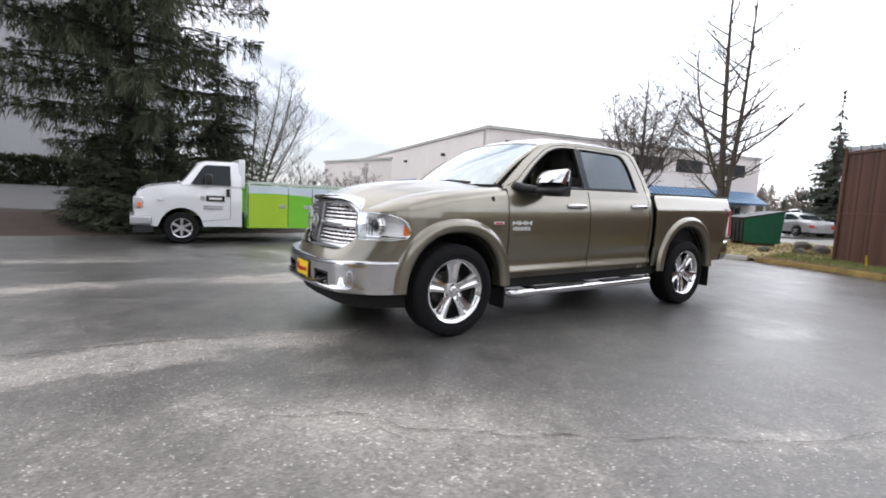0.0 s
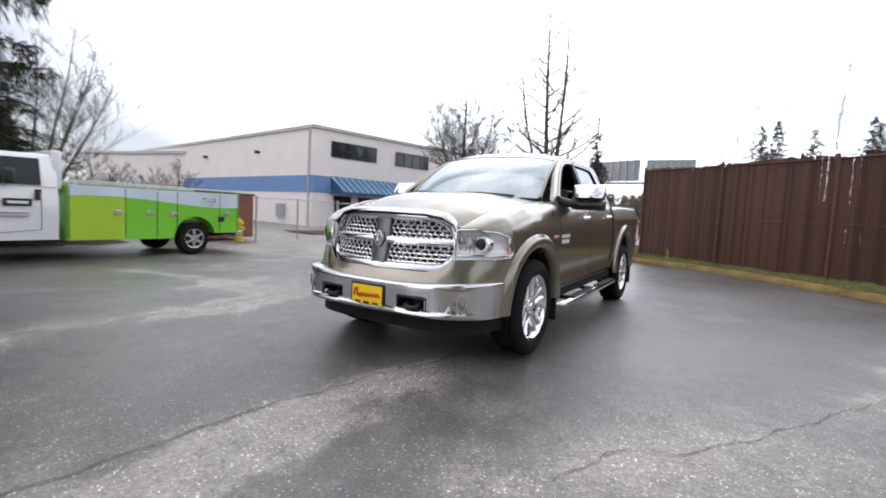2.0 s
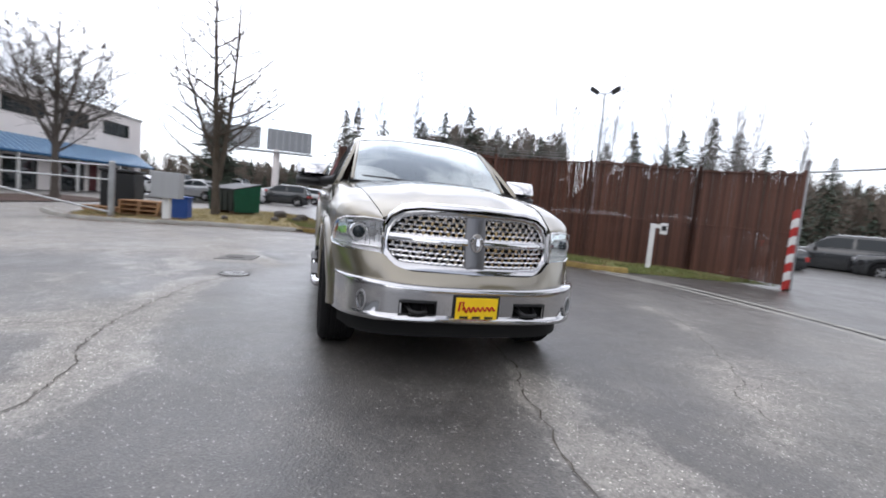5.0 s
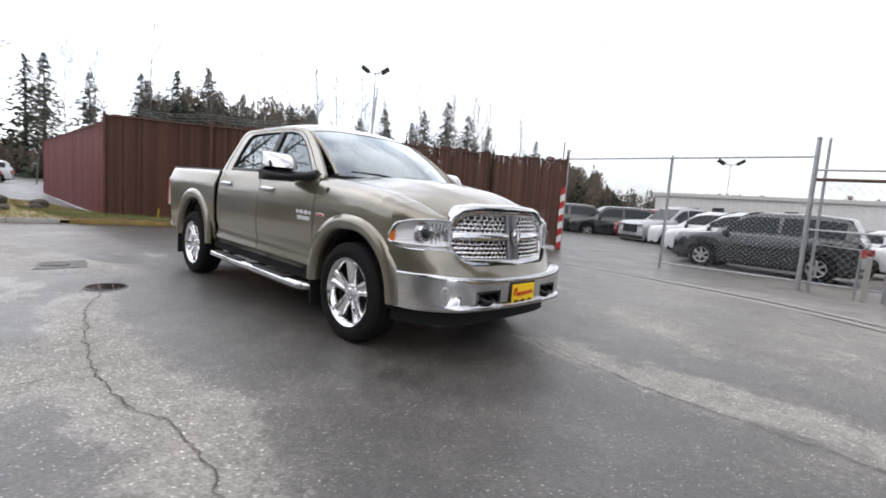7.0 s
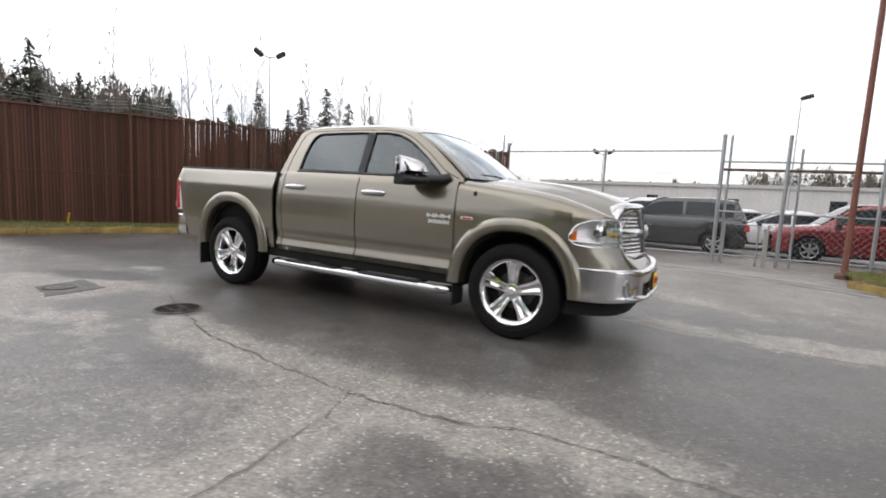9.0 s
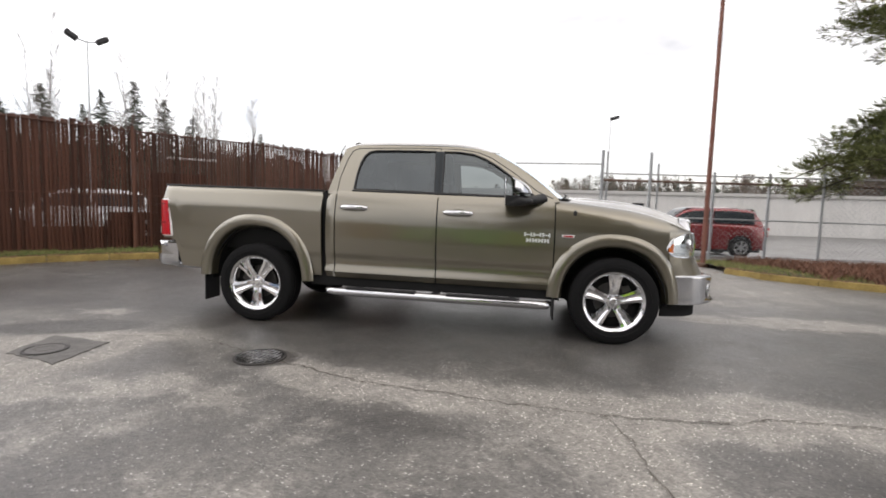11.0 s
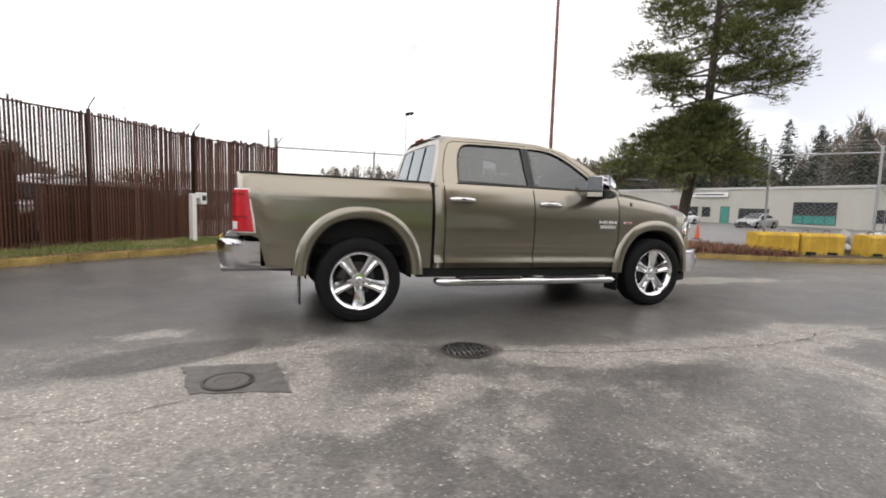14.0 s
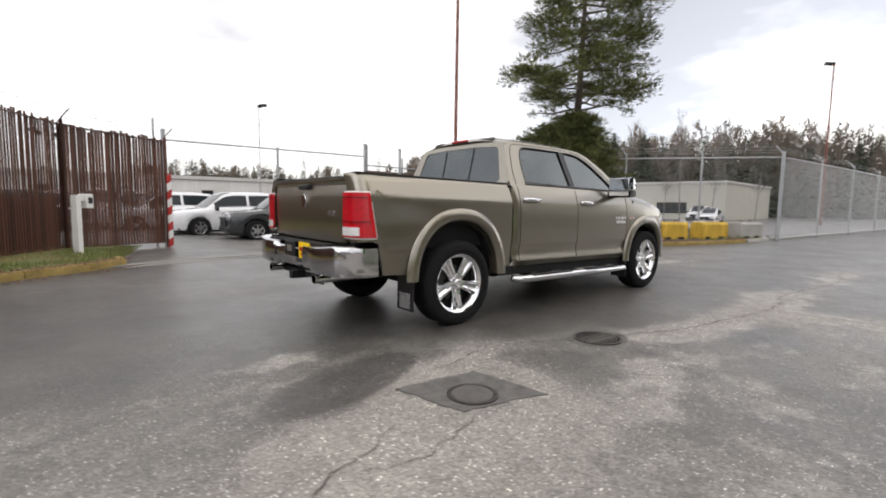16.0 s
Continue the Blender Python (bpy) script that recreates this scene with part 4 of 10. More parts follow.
upright(-2.42, 9.55, 2.95, 0.05)
upright(-2.62, 9.62, 3.2, 0.025)
upright(0.52, 9.62, 2.88, 0.035)
upright(3.45, 9.62, 3.3, 0.05)
upright(3.62, 9.78, 3.3, 0.03)
upright(4.85, 9.62, 3.25, 0.045)
upright(5.15, 9.9, 2.95, 0.03)
upright(6.7, 9.75, 2.7, 0.04)
upright(8.3, 9.9, 2.7, 0.04)
pipe([(-2.42, 9.55, 2.68), (3.45, 9.62, 2.70)], 0.022, M["galv"], gate)
pipe([(3.45, 9.62, 2.42), (12.0, 10.1, 2.38)], 0.022, M["galv"], gate)
pipe([(3.45, 9.66, 2.22), (12.0, 10.15, 2.16)], 0.035, M["rusty"], gate)
pipe([(3.45, 9.62, 1.15), (12.0, 10.1, 1.1)], 0.02, M["galv"], gate)
pipe([(0.52, 9.62, 0.0), (12.0, 10.1, 0.02)], 0.02, M["galv"], gate)
pipe([(3.66, 9.5, -0.2), (3.66, 9.5, 0.85), (4.4, 9.5, 0.82), (4.4, 9.5, -0.2)], 0.022, M["galv"], gate, "guard_hoop")
bm = bmesh.new()
box(bm, (-0.05, -0.06, 0), (0.05, 0.06, 0.92))
part("bollard", bm, M["concrete"], gate, "pale square post", at=pose(4.55, 9.35, -0.22))
bm = bmesh.new()
chain_link(bm, (0.52, 9.62), (3.45, 9.62), 0.15, 2.0)
part("mesh_panel", bm, M["galv"], gate, smooth=0)
bm = bmesh.new()
chain_link(bm, (3.45, 9.62), (12.0, 10.1), 0.2, 2.4, 0.11, 0.002)
part("mesh_panel", bm, M["galv"], gate, smooth=0)

stripe = thing("striped_gate_post", "square red and white striped post at the fence end", "post", at=pose(-2.36, 9.36, gz(-2.36, 9.36)))
for i in range(9):
    bm = bmesh.new()
    m = Matrix.Rotation(0.0, 4, "Z")
    zz = 0.2 * i
    prism(bm, [(-0.05, -0.05, zz), (0.05, -0.05, zz + 0.07), (0.05, 0.05, zz + 0.07), (-0.05, 0.05, zz)], (0, 0, 0.196))
    part("band", bm, M["stripe_red"] if i % 2 == 0 else M["white"], stripe, smooth=0)

keypad = thing("keypad_post", "white square post with a bent arm and keypad box", "keypad post", at=pose(-4.32, 7.22, gz(-4.3, 7.2) + 0.1, 0, 0, 50))
bm = bmesh.new()
box(bm, (-0.06, -0.06, -0.1), (0.06, 0.06, 1.13))
soft(part("post", bm, M["white"], keypad), 0.008)
bm = bmesh.new()
box(bm, (0.055, -0.05, 1.02), (0.22, 0.05, 1.12))
soft(part("arm", bm, M["white"], keypad), 0.008)
bm = bmesh.new()
box(bm, (0.17, -0.09, 0.88), (0.34, 0.09, 1.16))
soft(part("keypad_box", bm, M["white"], keypad), 0.012)
bm = bmesh.new()
box(bm, (0.20, -0.094, 0.97), (0.31, -0.088, 1.09))
part("panel", bm, M["black_box"], keypad, "dark keypad panel")

flag = thing("red_pole", "tall faded red steel pole", "pole", at=pose(5.8, 7.75, gz(5.8, 7.75)))
bm = bmesh.new()
tube(bm, [(0, 0, -0.1), (0, 0, 3.0), (0.02, 0, 11.5)], [0.06, 0.056, 0.04], 16)
part("shaft", bm, M["red_pole"], flag)
bm = bmesh.new()
lathe(bm, [(0.0001, 0.13), (0.12, 0.13), (0.16, 0.10), (0.16, -0.05)], 16, "z")
part("base_plate", bm, M["rusty"], flag)


# ---------- east chain-link fence, blocks ----------
efence = thing("tall_chain_link_fence", "tall galvanised chain-link fence with barbed wire", "fence", kind="structure")
EF = [(9.3, 9.1), (12.2, 5.2), (13.75, 3.1), (15.3, 1.0), (19.5, 0.75), (24.0, 0.5), (29.0, 0.3), (35.0, 0.1), (44.0, -0.2)]
for i, (x, y) in enumerate(EF):
    upright(x, y, 3.15, 0.055 if i == 3 else 0.035, owner=efence)
    bm = bmesh.new()
    tube(bm, [(0, 0, 3.1), (0.05, 0.1, 3.2), (0.12, 0.28, 3.42)], 0.015, 6)
    part("outrigger", bm, M["galv"], efence, at=pose(x, y, gz(x, y)))
for z in (2.98, 0.12):
    pipe([(x, y, gz(x, y) + z) for x, y in EF], 0.024, M["galv"], efence)
for z in (3.15, 3.25, 3.36):
    pipe([(x + (z - 3.1) * 0.4, y + (z - 3.1) * 0.9, gz(x, y) + z) for x, y in EF], 0.004, M["galv"], efence, "barbed_wire")
for a, b in zip(EF, EF[1:]):
    bm = bmesh.new()
    chain_link(bm, a, b, 0.12, 2.98, 0.10, 0.0024 if b[0] < 16 else 0.0045)
    part("mesh_panel", bm, M["galv"], efence, smooth=0)


def jersey_block(p0, p1, mat, label, z0=0.1, depth=0.5, h=0.58):
    a, b = Vector((*p0, 0)), Vector((*p1, 0))
    L = (b - a).length
    e = thing("concrete_block", label, "concrete block", group="yellow blocks", at=pose(a.x, a.y, gz(a.x, a.y) + z0, 0, 0, math.degrees(math.atan2((b - a).y, (b - a).x))))
    bm = bmesh.new()
    sec = [(0, 0.0), (0, 0.0), (0.0, h * 0.86), (0.06, h), (depth - 0.06, h), (depth, h * 0.86), (depth, 0.0)]
    prism(bm, [(0, s, z) for s, z in sec[1:]], (L, 0, 0))
    soft(part("body", bm, mat, e), 0.03, 3)
    for x in (L * 0.22, L * 0.72):
        bm = bmesh.new()
        tube(bm, [(x - 0.08, depth / 2, h - 0.02), (x - 0.07, depth / 2, h + 0.07), (x + 0.07, depth / 2, h + 0.07), (x + 0.08, depth / 2, h - 0.02)], 0.012, 6)
        part("lifting_loop", bm, M["rusty"], e)
        bm = bmesh.new()
        box(bm, (x - 0.13, -0.012, 0.0), (x + 0.13, 0.03, 0.10))
        part("fork_slot", bm, M["under"], e)
    return e


jersey_block((9.30, 3.27), (10.30, 2.86), M["yellow_block"], "scuffed yellow concrete block on the mulch bed")
jersey_block((10.36, 2.83), (11.40, 2.44), M["yellow_block"], "scuffed yellow concrete block with dark end stains")
jersey_block((11.95, 2.22), (13.15, 1.86), M["yellow_block"], "short yellow concrete block beside a grey one")
jersey_block((13.6, 1.6), (14.9, 1.35), M["concrete"], "bare grey concrete block next to yellow ones")

rng = random.Random(21)


def stone(bm, c, s, seed):
    r = bmesh.ops.create_icosphere(bm, subdivisions=2, radius=1.0, matrix=Matrix.Translation(c) @ Matrix.Diagonal((s[0], s[1], s[2], 1)))
    for v in r["verts"]:
        v.co += (v.co - Vector(c)) * 0.35 * noise.noise(v.co * (1.6 / max(s)) + Vector((seed, 0, 0)))


bm = bmesh.new()
for i in range(46):
    stone(bm, (rng.uniform(12.4, 14.6), rng.uniform(2.3, 3.3), 0.16 + rng.uniform(0, 0.42)), [rng.uniform(0.10, 0.2) for _ in range(3)], i)
tagged(part("rubble_heap", bm, M["stone_white"]), "heap of pale broken concrete behind the blocks", "rubble", kind="stuff")


# ---------- buildings ----------
def shop_building():
    """White two-storey building with a blue band and a blue awning."""
    e = thing("office_warehouse", "white concrete warehouse with blue band and awning", "building", at=pose(-15.4, -20.5, -0.3, 0, 0, 170.4))
    # local x runs along the window front, local -y outwards is towards the lot after the turn
    bm = bmesh.new()
    box(bm, (0, 0, 0), (27.5, 45, 6.3))
    part("wall", bm, M["wall_white"], e, smooth=0)
    bm = bmesh.new()
    box(bm, (-0.12, -0.12, 6.3), (27.6, 45.1, 6.52))
    soft(part("parapet", bm, M["trim"], e), 0.02)
    bm = bmesh.new()
    box(bm, (-0.02, -0.025, 2.3), (1.25, 0.0, 3.38))
    part("band", bm, M["wall_blue"], e, smooth=0)
    bm = bmesh.new()
    box(bm, (-0.025, -0.022, 2.3), (0.0, 44, 3.38))
    part("band", bm, M["wall_blue"], e, smooth=0)
    for x0, x1 in ((1.3, 5.1), (6.9, 10.4), (12.4, 15.8), (17.2, 20.2), (22.0, 25.5)):
        w = window_unit(e, x0, x1, 4.65, 5.68, 4)
    # awning: sloped ribbed metal
    bm = bmesh.new()
    prism(bm, [(1.3, 0.0, 3.42), (1.3, -1.5, 2.42), (1.3, -1.5, 2.3), (1.3, 0.0, 2.3)], (25.5, 0, 0))
    aw = part("awning", bm, M["awning"], e, smooth=0)
    bm = bmesh.new()
    prism(bm, [(-0.05, 0.0, 0.035), (-0.05, -1.5, -0.965), (-0.05, -1.5, -1.0), (-0.05, 0, 0.0)], (0.10, 0, 0))
    rib = part("rib", bm, M["awning_rib"], aw, smooth=0, at=pose(1.4, 0, 3.42))
    for i in range(1, 51):
        again(rib, aw, pose(1.4 + i * 0.5, 0, 3.42))
    for x in (6.3, 11.8, 16.9, 21.8, 26.5):
        bm = bmesh.new()
        box(bm, (x - 0.06, -1.45, 0), (x + 0.06, -1.33, 2.35))
        part("awning_post", bm, M["white"], e)
    for x0, x1, mat in ((1.6, 3.0, "win_dark"), (3.6, 5.0, "door_red"), (7.3, 10.3, "win_dark"), (12.5, 15.2, "win_dark"), (17.4, 19.8, "win_dark"), (20.4, 21.3, "door_red"), (22.6, 25.4, "win_dark")):
        window_unit(e, x0, x1, 0.15, 2.15, 2, mat)
    # vents and lamps on the long wall
    for y in (7, 16, 27):
        bm = bmesh.new()
        box(bm, (-0.28, y - 0.12, 5.0), (0, y + 0.12, 5.2))
        part("wall_lamp", bm, M["lamp"], e)
    bm = bmesh.new()
    box(bm, (-0.2, 3.2, 0.6), (0, 4.1, 1.5))
    part("wall_box", bm, M["wall_grey"], e)
    bm = bmesh.new()
    tube(bm, [(-0.06, 0.4, 0), (-0.06, 0.4, 6.2)], 0.06, 8)
    part("downpipe", bm, M["trim"], e)
    return e


def window_unit(e, x0, x1, z0, z1, panes, mat="win_dark"):
    fr = bmesh.new()
    for a, b in (((x0, -0.05, z0), (x1, 0.03, z0 + 0.06)), ((x0, -0.05, z1 - 0.06), (x1, 0.03, z1)), ((x0, -0.05, z0 + 0.06), (x0 + 0.06, 0.03, z1 - 0.06)), ((x1 - 0.06, -0.05, z0 + 0.06), (x1, 0.03, z1 - 0.06))):
        box(fr, a, b)
    for i in range(1, panes):
        x = x0 + (x1 - x0) * i / panes
        box(fr, (x - 0.025, -0.05, z0 + 0.06), (x + 0.025, 0.03, z1 - 0.06))
    w = part("window", fr, M["frame_dark"], e, smooth=0)
    for i in range(panes):
        a, b = x0 + (x1 - x0) * i / panes + 0.03, x0 + (x1 - x0) * (i + 1) / panes - 0.03
        bm = bmesh.new()
        box(bm, (a, -0.02, z0 + 0.06), (b, 0.02, z1 - 0.06))
        part("pane", bm, M[mat], w, smooth=0)
    return w


shop_building()


def plain_building(name, label, m, size, mat, openings=(), roof=0.25, trim=M["trim"]):
    e = thing(name, label, "building", at=m)
    bm = bmesh.new()
    box(bm, (0, 0, 0), size)
    part("wall", bm, mat, e, smooth=0)
    bm = bmesh.new()
    box(bm, (-0.15, -0.15, size[2]), (size[0] + 0.15, size[1] + 0.15, size[2] + roof))
    part("roof", bm, trim, e, smooth=0)
    for x0, x1, z0, z1, n, mt in openings:
        window_unit(e, x0, x1, z0, z1, n, mt)
    return e


plain_building("low_white_building", "long low white warehouse behind a car lot", pose(-9.5, 36, -0.3, 0, 0, -1), (42, 14, 3.1), M["wall_pale"],
               [(4.2, 5.0, 1.6, 2.4, 1, "win_dark"), (8.6, 9.4, 1.6, 2.4, 1, "win_dark"), (14, 14.8, 1.5, 2.3, 1, "win_dark"), (20, 20.9, 1.2, 2.4, 1, "win_dark"), (27, 28, 0.1, 2.2, 1, "wall_grey")])
plain_building("tan_shop_building", "long pale tan shop building with shop windows", pose(50, 62, -0.4, 0, 0, -86), (46, 20, 4.4), M["wall_tan"],
               [(5.5, 8.5, 0.9, 2.2, 4, "win_dark"), (10, 13.5, 0.9, 2.2, 4, "win_dark"), (15.0, 16.2, 0.1, 2.3, 1, "door_red"), (18.0, 19.4, 0.9, 2.2, 2, "win_dark"), (20.0, 21.2, 0.9, 2.2, 2, "win_dark"), (22.6, 23.8, 0.1, 2.3, 1, "sign_green"), (25.0, 28.6, 0.7, 2.1, 4, "win_dark"), (31.2, 35.4, 0.5, 1.5, 4, "sign_green"), (31.2, 35.4, 1.5, 2.9, 4, "win_dark"), (38.5, 42.0, 0.9, 2.2, 4, "win_dark")])
bm = bmesh.new()
box(bm, (0, -0.15, 0), (5.0, 0.0, 0.55))
sgn = tagged(part("shop_sign", bm, M["white"], smooth=0, at=pose(51.1, 43.4, 3.1, 0, 0, -86)), "white sign board on the tan building", "sign")
bm = bmesh.new()
box(bm, (0.5, -0.17, 0.2), (4.5, -0.15, 0.36))
part("line", bm, M["ink"], sgn, smooth=0)
plain_building("grey_hall", "tall plain grey concrete hall behind a hedge", pose(2.5, -54.5, -0.3, 0, 0, 3), (60, 20, 15.0), M["wall_grey"])
plain_building("far_white_building", "low white industrial building in the distance", pose(-46, -60, -0.3, 0, 0, 10), (30, 18, 5.6), M["wall_white"])

# billboard on a steel column
bb = thing("billboard", "grey steel backed roadside billboard on a column", "billboard", at=pose(-44, -6.8, -0.3, 0, 0, 82))
bm = bmesh.new()
tube(bm, [(2.2, 0, 0), (2.2, 0, 5.4)], 0.32, 12)
part("column", bm, M["wall_white"], bb)
for k, (x0, x1, r) in enumerate(((-5.2, 0.6, -14), (1.2, 5.4, 12))):
    bm = bmesh.new()
    box(bm, (x0, -0.15, 5.4), (x1, 0.15, 7.4), Matrix.Rotation(radians(r), 4, "Z"))
    pn = part("panel", bm, M["billboard"], bb, smooth=0)
    for i in range(7):
        bm = bmesh.new()
        x = x0 + (x1 - x0) * (i + 0.5) / 7
        box(bm, (x - 0.05, -0.28, 5.3), (x + 0.05, -0.15, 7.5), Matrix.Rotation(radians(r), 4, "Z"))
        part("brace", bm, M["galv"], pn, smooth=0)
bm = bmesh.new()
box(bm, (-5.4, -0.7, 5.1), (5.6, 0.6, 5.22))
part("catwalk", bm, M["galv"], bb)


# ---------- trees ----------
def limb(bm, p, d, length, r, depth, rng, spread=0.75, up=0.25, kids=(3, 5), tips=None, wobble=0.12):
    """A tapered, bent limb with side limbs."""
    n = 5 if depth > 0 else 3
    pts, rs = [Vector(p)], [r]
    d = Vector(d).normalized()
    for i in range(n):
        d = (d + Vector((rng.uniform(-1, 1), rng.uniform(-1, 1), rng.uniform(-0.4, 1) * 0.6)) * wobble + Vector((0, 0, up * 0.12))).normalized()
        pts.append(pts[-1] + d * length / n)
        rs.append(max(r * (1 - 0.8 * (i + 1) / n), 0.003))
    tube(bm, pts, rs, 7 if r > 0.06 else (5 if r > 0.02 else 3), False)
    if tips is not None:
        tips.append((pts[-1], d, depth))
    if depth <= 0:
        return
    for _ in range(rng.randint(*kids)):
        t = rng.uniform(0.28, 0.97)
        k = min(int(t * n), n - 1)
        q = pts[k].lerp(pts[k + 1], t * n - k)
        side = Vector((rng.uniform(-1, 1), rng.uniform(-1, 1), rng.uniform(-0.1, 0.6))).normalized()
        limb(bm, q, (d + side * spread * 1.5).normalized(), length * rng.uniform(0.38, 0.62), max(rs[k] * 0.55, 0.004), depth - 1, rng, spread, up, kids, tips, wobble)


def bare_tree(name, label, m, seed, trunks, limbs, mat, height, depth=3, crown_r=0.42, kids=(3, 5), thin=0.012, rise=(0.35, 0.9), low=0.2):
    rng = random.Random(seed)
    e = thing(name, label, "tree", at=m)
    tr, cr = bmesh.new(), bmesh.new()
    for tx, ty, hh, r in trunks:
        pts, rs, p = [], [], Vector((0, 0, -0.1))
        n = 12
        for i in range(n + 1):
            t = i / n
            pts.append(Vector((tx * t * hh + 0.10 * math.sin(7 * t + seed) * t, ty * t * hh + 0.10 * math.cos(6 * t + seed) * t, -0.1 + hh * t)))
            rs.append(r * (1.3 if i == 0 else 1) * (1 - t) ** 1.15 + 0.009)
        tube(tr, pts, rs, 10, False)
        for i in range(limbs):
            t = low + (0.98 - low) * (i + rng.random()) / limbs
            q = pts[int(t * n)].lerp(pts[min(int(t * n) + 1, n)], t * n - int(t * n))
            a = rng.uniform(0, 6.283)
            ln = hh * crown_r * (1.05 - t) * rng.uniform(0.7, 1.25) + 0.25
            limb(cr, q, (math.cos(a), math.sin(a), rng.uniform(*rise)), ln, max(r * 0.34 * (1.05 - t), thin), depth - 1, rng, 0.6, 0.5, kids)
    part("trunk", tr, mat, e)
    part("crown", cr, mat, e)
    return e


def bow(p, d, L, lift, r, n, rng):
    """Points and radii of a branch that leaves along d and turns upwards."""
    pts, rs = [Vector(p)], [r]
    d = Vector(d).normalized()
    for i in range(n):
        d = (d + Vector((rng.uniform(-0.10, 0.10), rng.uniform(-0.10, 0.10), lift / n + rng.uniform(-0.06, 0.06)))).normalized()
        pts.append(pts[-1] + d * L / n)
        rs.append(max(r * (1 - 0.85 * (i + 1) / n), 0.0035))
    return pts, rs


def leafless(name, label, m, seed, leaders, mat, limbs, reach, low, flat, side=8, fine=4, moss=0):
    """Winter tree: leaders with limbs that sweep out and up, twigs in two orders on each limb."""
    rng = random.Random(seed)
    e = thing(name, label, "tree", at=m)
    tr, cr = bmesh.new(), bmesh.new()
    for x, y, z0, tx, ty, h, r in leaders:
        n = 14
        pts = [Vector((x + tx * math.sin(1.57 * t) + 0.05 * math.sin(5 * t + seed + x), y + ty * math.sin(1.57 * t) + 0.05 * math.cos(4 * t + seed), z0 + (h - z0) * t)) for t in np.linspace(0, 1, n + 1)]
        rs = [r * ((1.35 if i == 0 and z0 < 0 else 1.0) * (1 - i / n) ** 0.9) + 0.010 for i in range(n + 1)]
        tube(tr, pts, rs, 10, False)
        turn = rng.uniform(0, 6.283)
        for i in range(limbs):
            t = low + (0.97 - low) * (i + 0.8 * rng.random()) / limbs
            k = min(int(t * n), n - 1)
            q = pts[k].lerp(pts[k + 1], t * n - k)
            a = turn + 2.4 * i + rng.uniform(-0.4, 0.4)
            L = (reach * (1.0 - ((t - low) / (1 - low))) ** 0.75 + 0.35) * rng.uniform(0.7, 1.15)
            lp, lr = bow(q, (math.cos(a), math.sin(a), flat + 0.4 * t), L, 0.55, min(0.42 * rs[k], 0.045) + 0.006, 6, rng)
            tube(cr, lp, lr, 5, False)
            for j in range(max(3, int(side * L / 2.0))):
                u = 0.22 + 0.75 * (j + rng.random()) / max(3, int(side * L / 2.0))
                kk = min(int(u * 6), 5)
                p = lp[kk].lerp(lp[kk + 1], u * 6 - kk)
                d = (lp[kk + 1] - lp[kk]).normalized()
                off = d.cross(Vector((rng.uniform(-1, 1), rng.uniform(-1, 1), rng.uniform(-0.6, 1)))).normalized()
                l2 = L * 0.36 * (1.15 - u) * rng.uniform(0.6, 1.3) + 0.10
                sp, sr = bow(p, d * 0.75 + off * 0.8, l2, 0.5, max(0.45 * lr[kk], 0.006), 3, rng)
                tube(cr, sp, sr, 3, False)
                for _ in range(fine):
                    w = rng.uniform(0.2, 1.0)
                    kq = min(int(w * 3), 2)
                    p3 = sp[kq].lerp(sp[kq + 1], w * 3 - kq)
                    d3 = (sp[kq + 1] - sp[kq]).normalized()
                    o3 = d3.cross(Vector((rng.uniform(-1, 1), rng.uniform(-1, 1), rng.uniform(-1, 1)))).normalized()
                    tube(cr, [p3, p3 + (d3 * 0.8 + o3 * 0.7 + Vector((0, 0, 0.15))).normalized() * l2 * rng.uniform(0.3, 0.7)], [0.0075, 0.004], 3, False)
        for _ in range(moss):
            t = rng.uniform(0.16, 0.45)
            q = pts[int(t * n)]
            a = rng.uniform(0, 6.283)
            sp, sr = bow(q + Vector((0, 0, rng.uniform(-0.2, 0.2))), (math.cos(a), math.sin(a), rng.uniform(0.2, 1.2)), rng.uniform(0.25, 0.8), 0.8, 0.006, 3, rng)
            tube(cr, sp, sr, 3, False)
    part("trunk", tr, mat, e)
    part("crown", cr, mat, e)
    return e


leafless("bare_tree", "leafless twin-stemmed tree with grey bark by a dumpster", pose(-13.6, -4.55, 0.05), 5,
         [(0, 0, -0.1, 0.05, -0.25, 9.7, 0.135), (0.0, 0.06, 1.3, 0.1, 0.55, 9.0, 0.09), (0.0, -0.06, 1.8, -0.1, -1.3, 7.2, 0.055)], M["bark"], 22, 2.9, 0.16, 0.22, 9, 4, 60)
leafless("bare_tree", "leafless spreading street tree with fine twigs", pose(-20.5, -12.6, -0.1), 8,
         [(0, 0, -0.1, 0.2, 0.1, 9.2, 0.16), (0, 0, 2.3, 1.2, -1.4, 8.0, 0.07), (0, 0, 2.1, -1.1, 1.4, 8.2, 0.075), (0, 0, 2.6, 0.9, 1.3, 7.7, 0.06), (0, 0, 2.8, -0.7, -1.4, 7.8, 0.06)], M["bark_pale"], 18, 3.0, 0.2, 0.25, 13, 6)


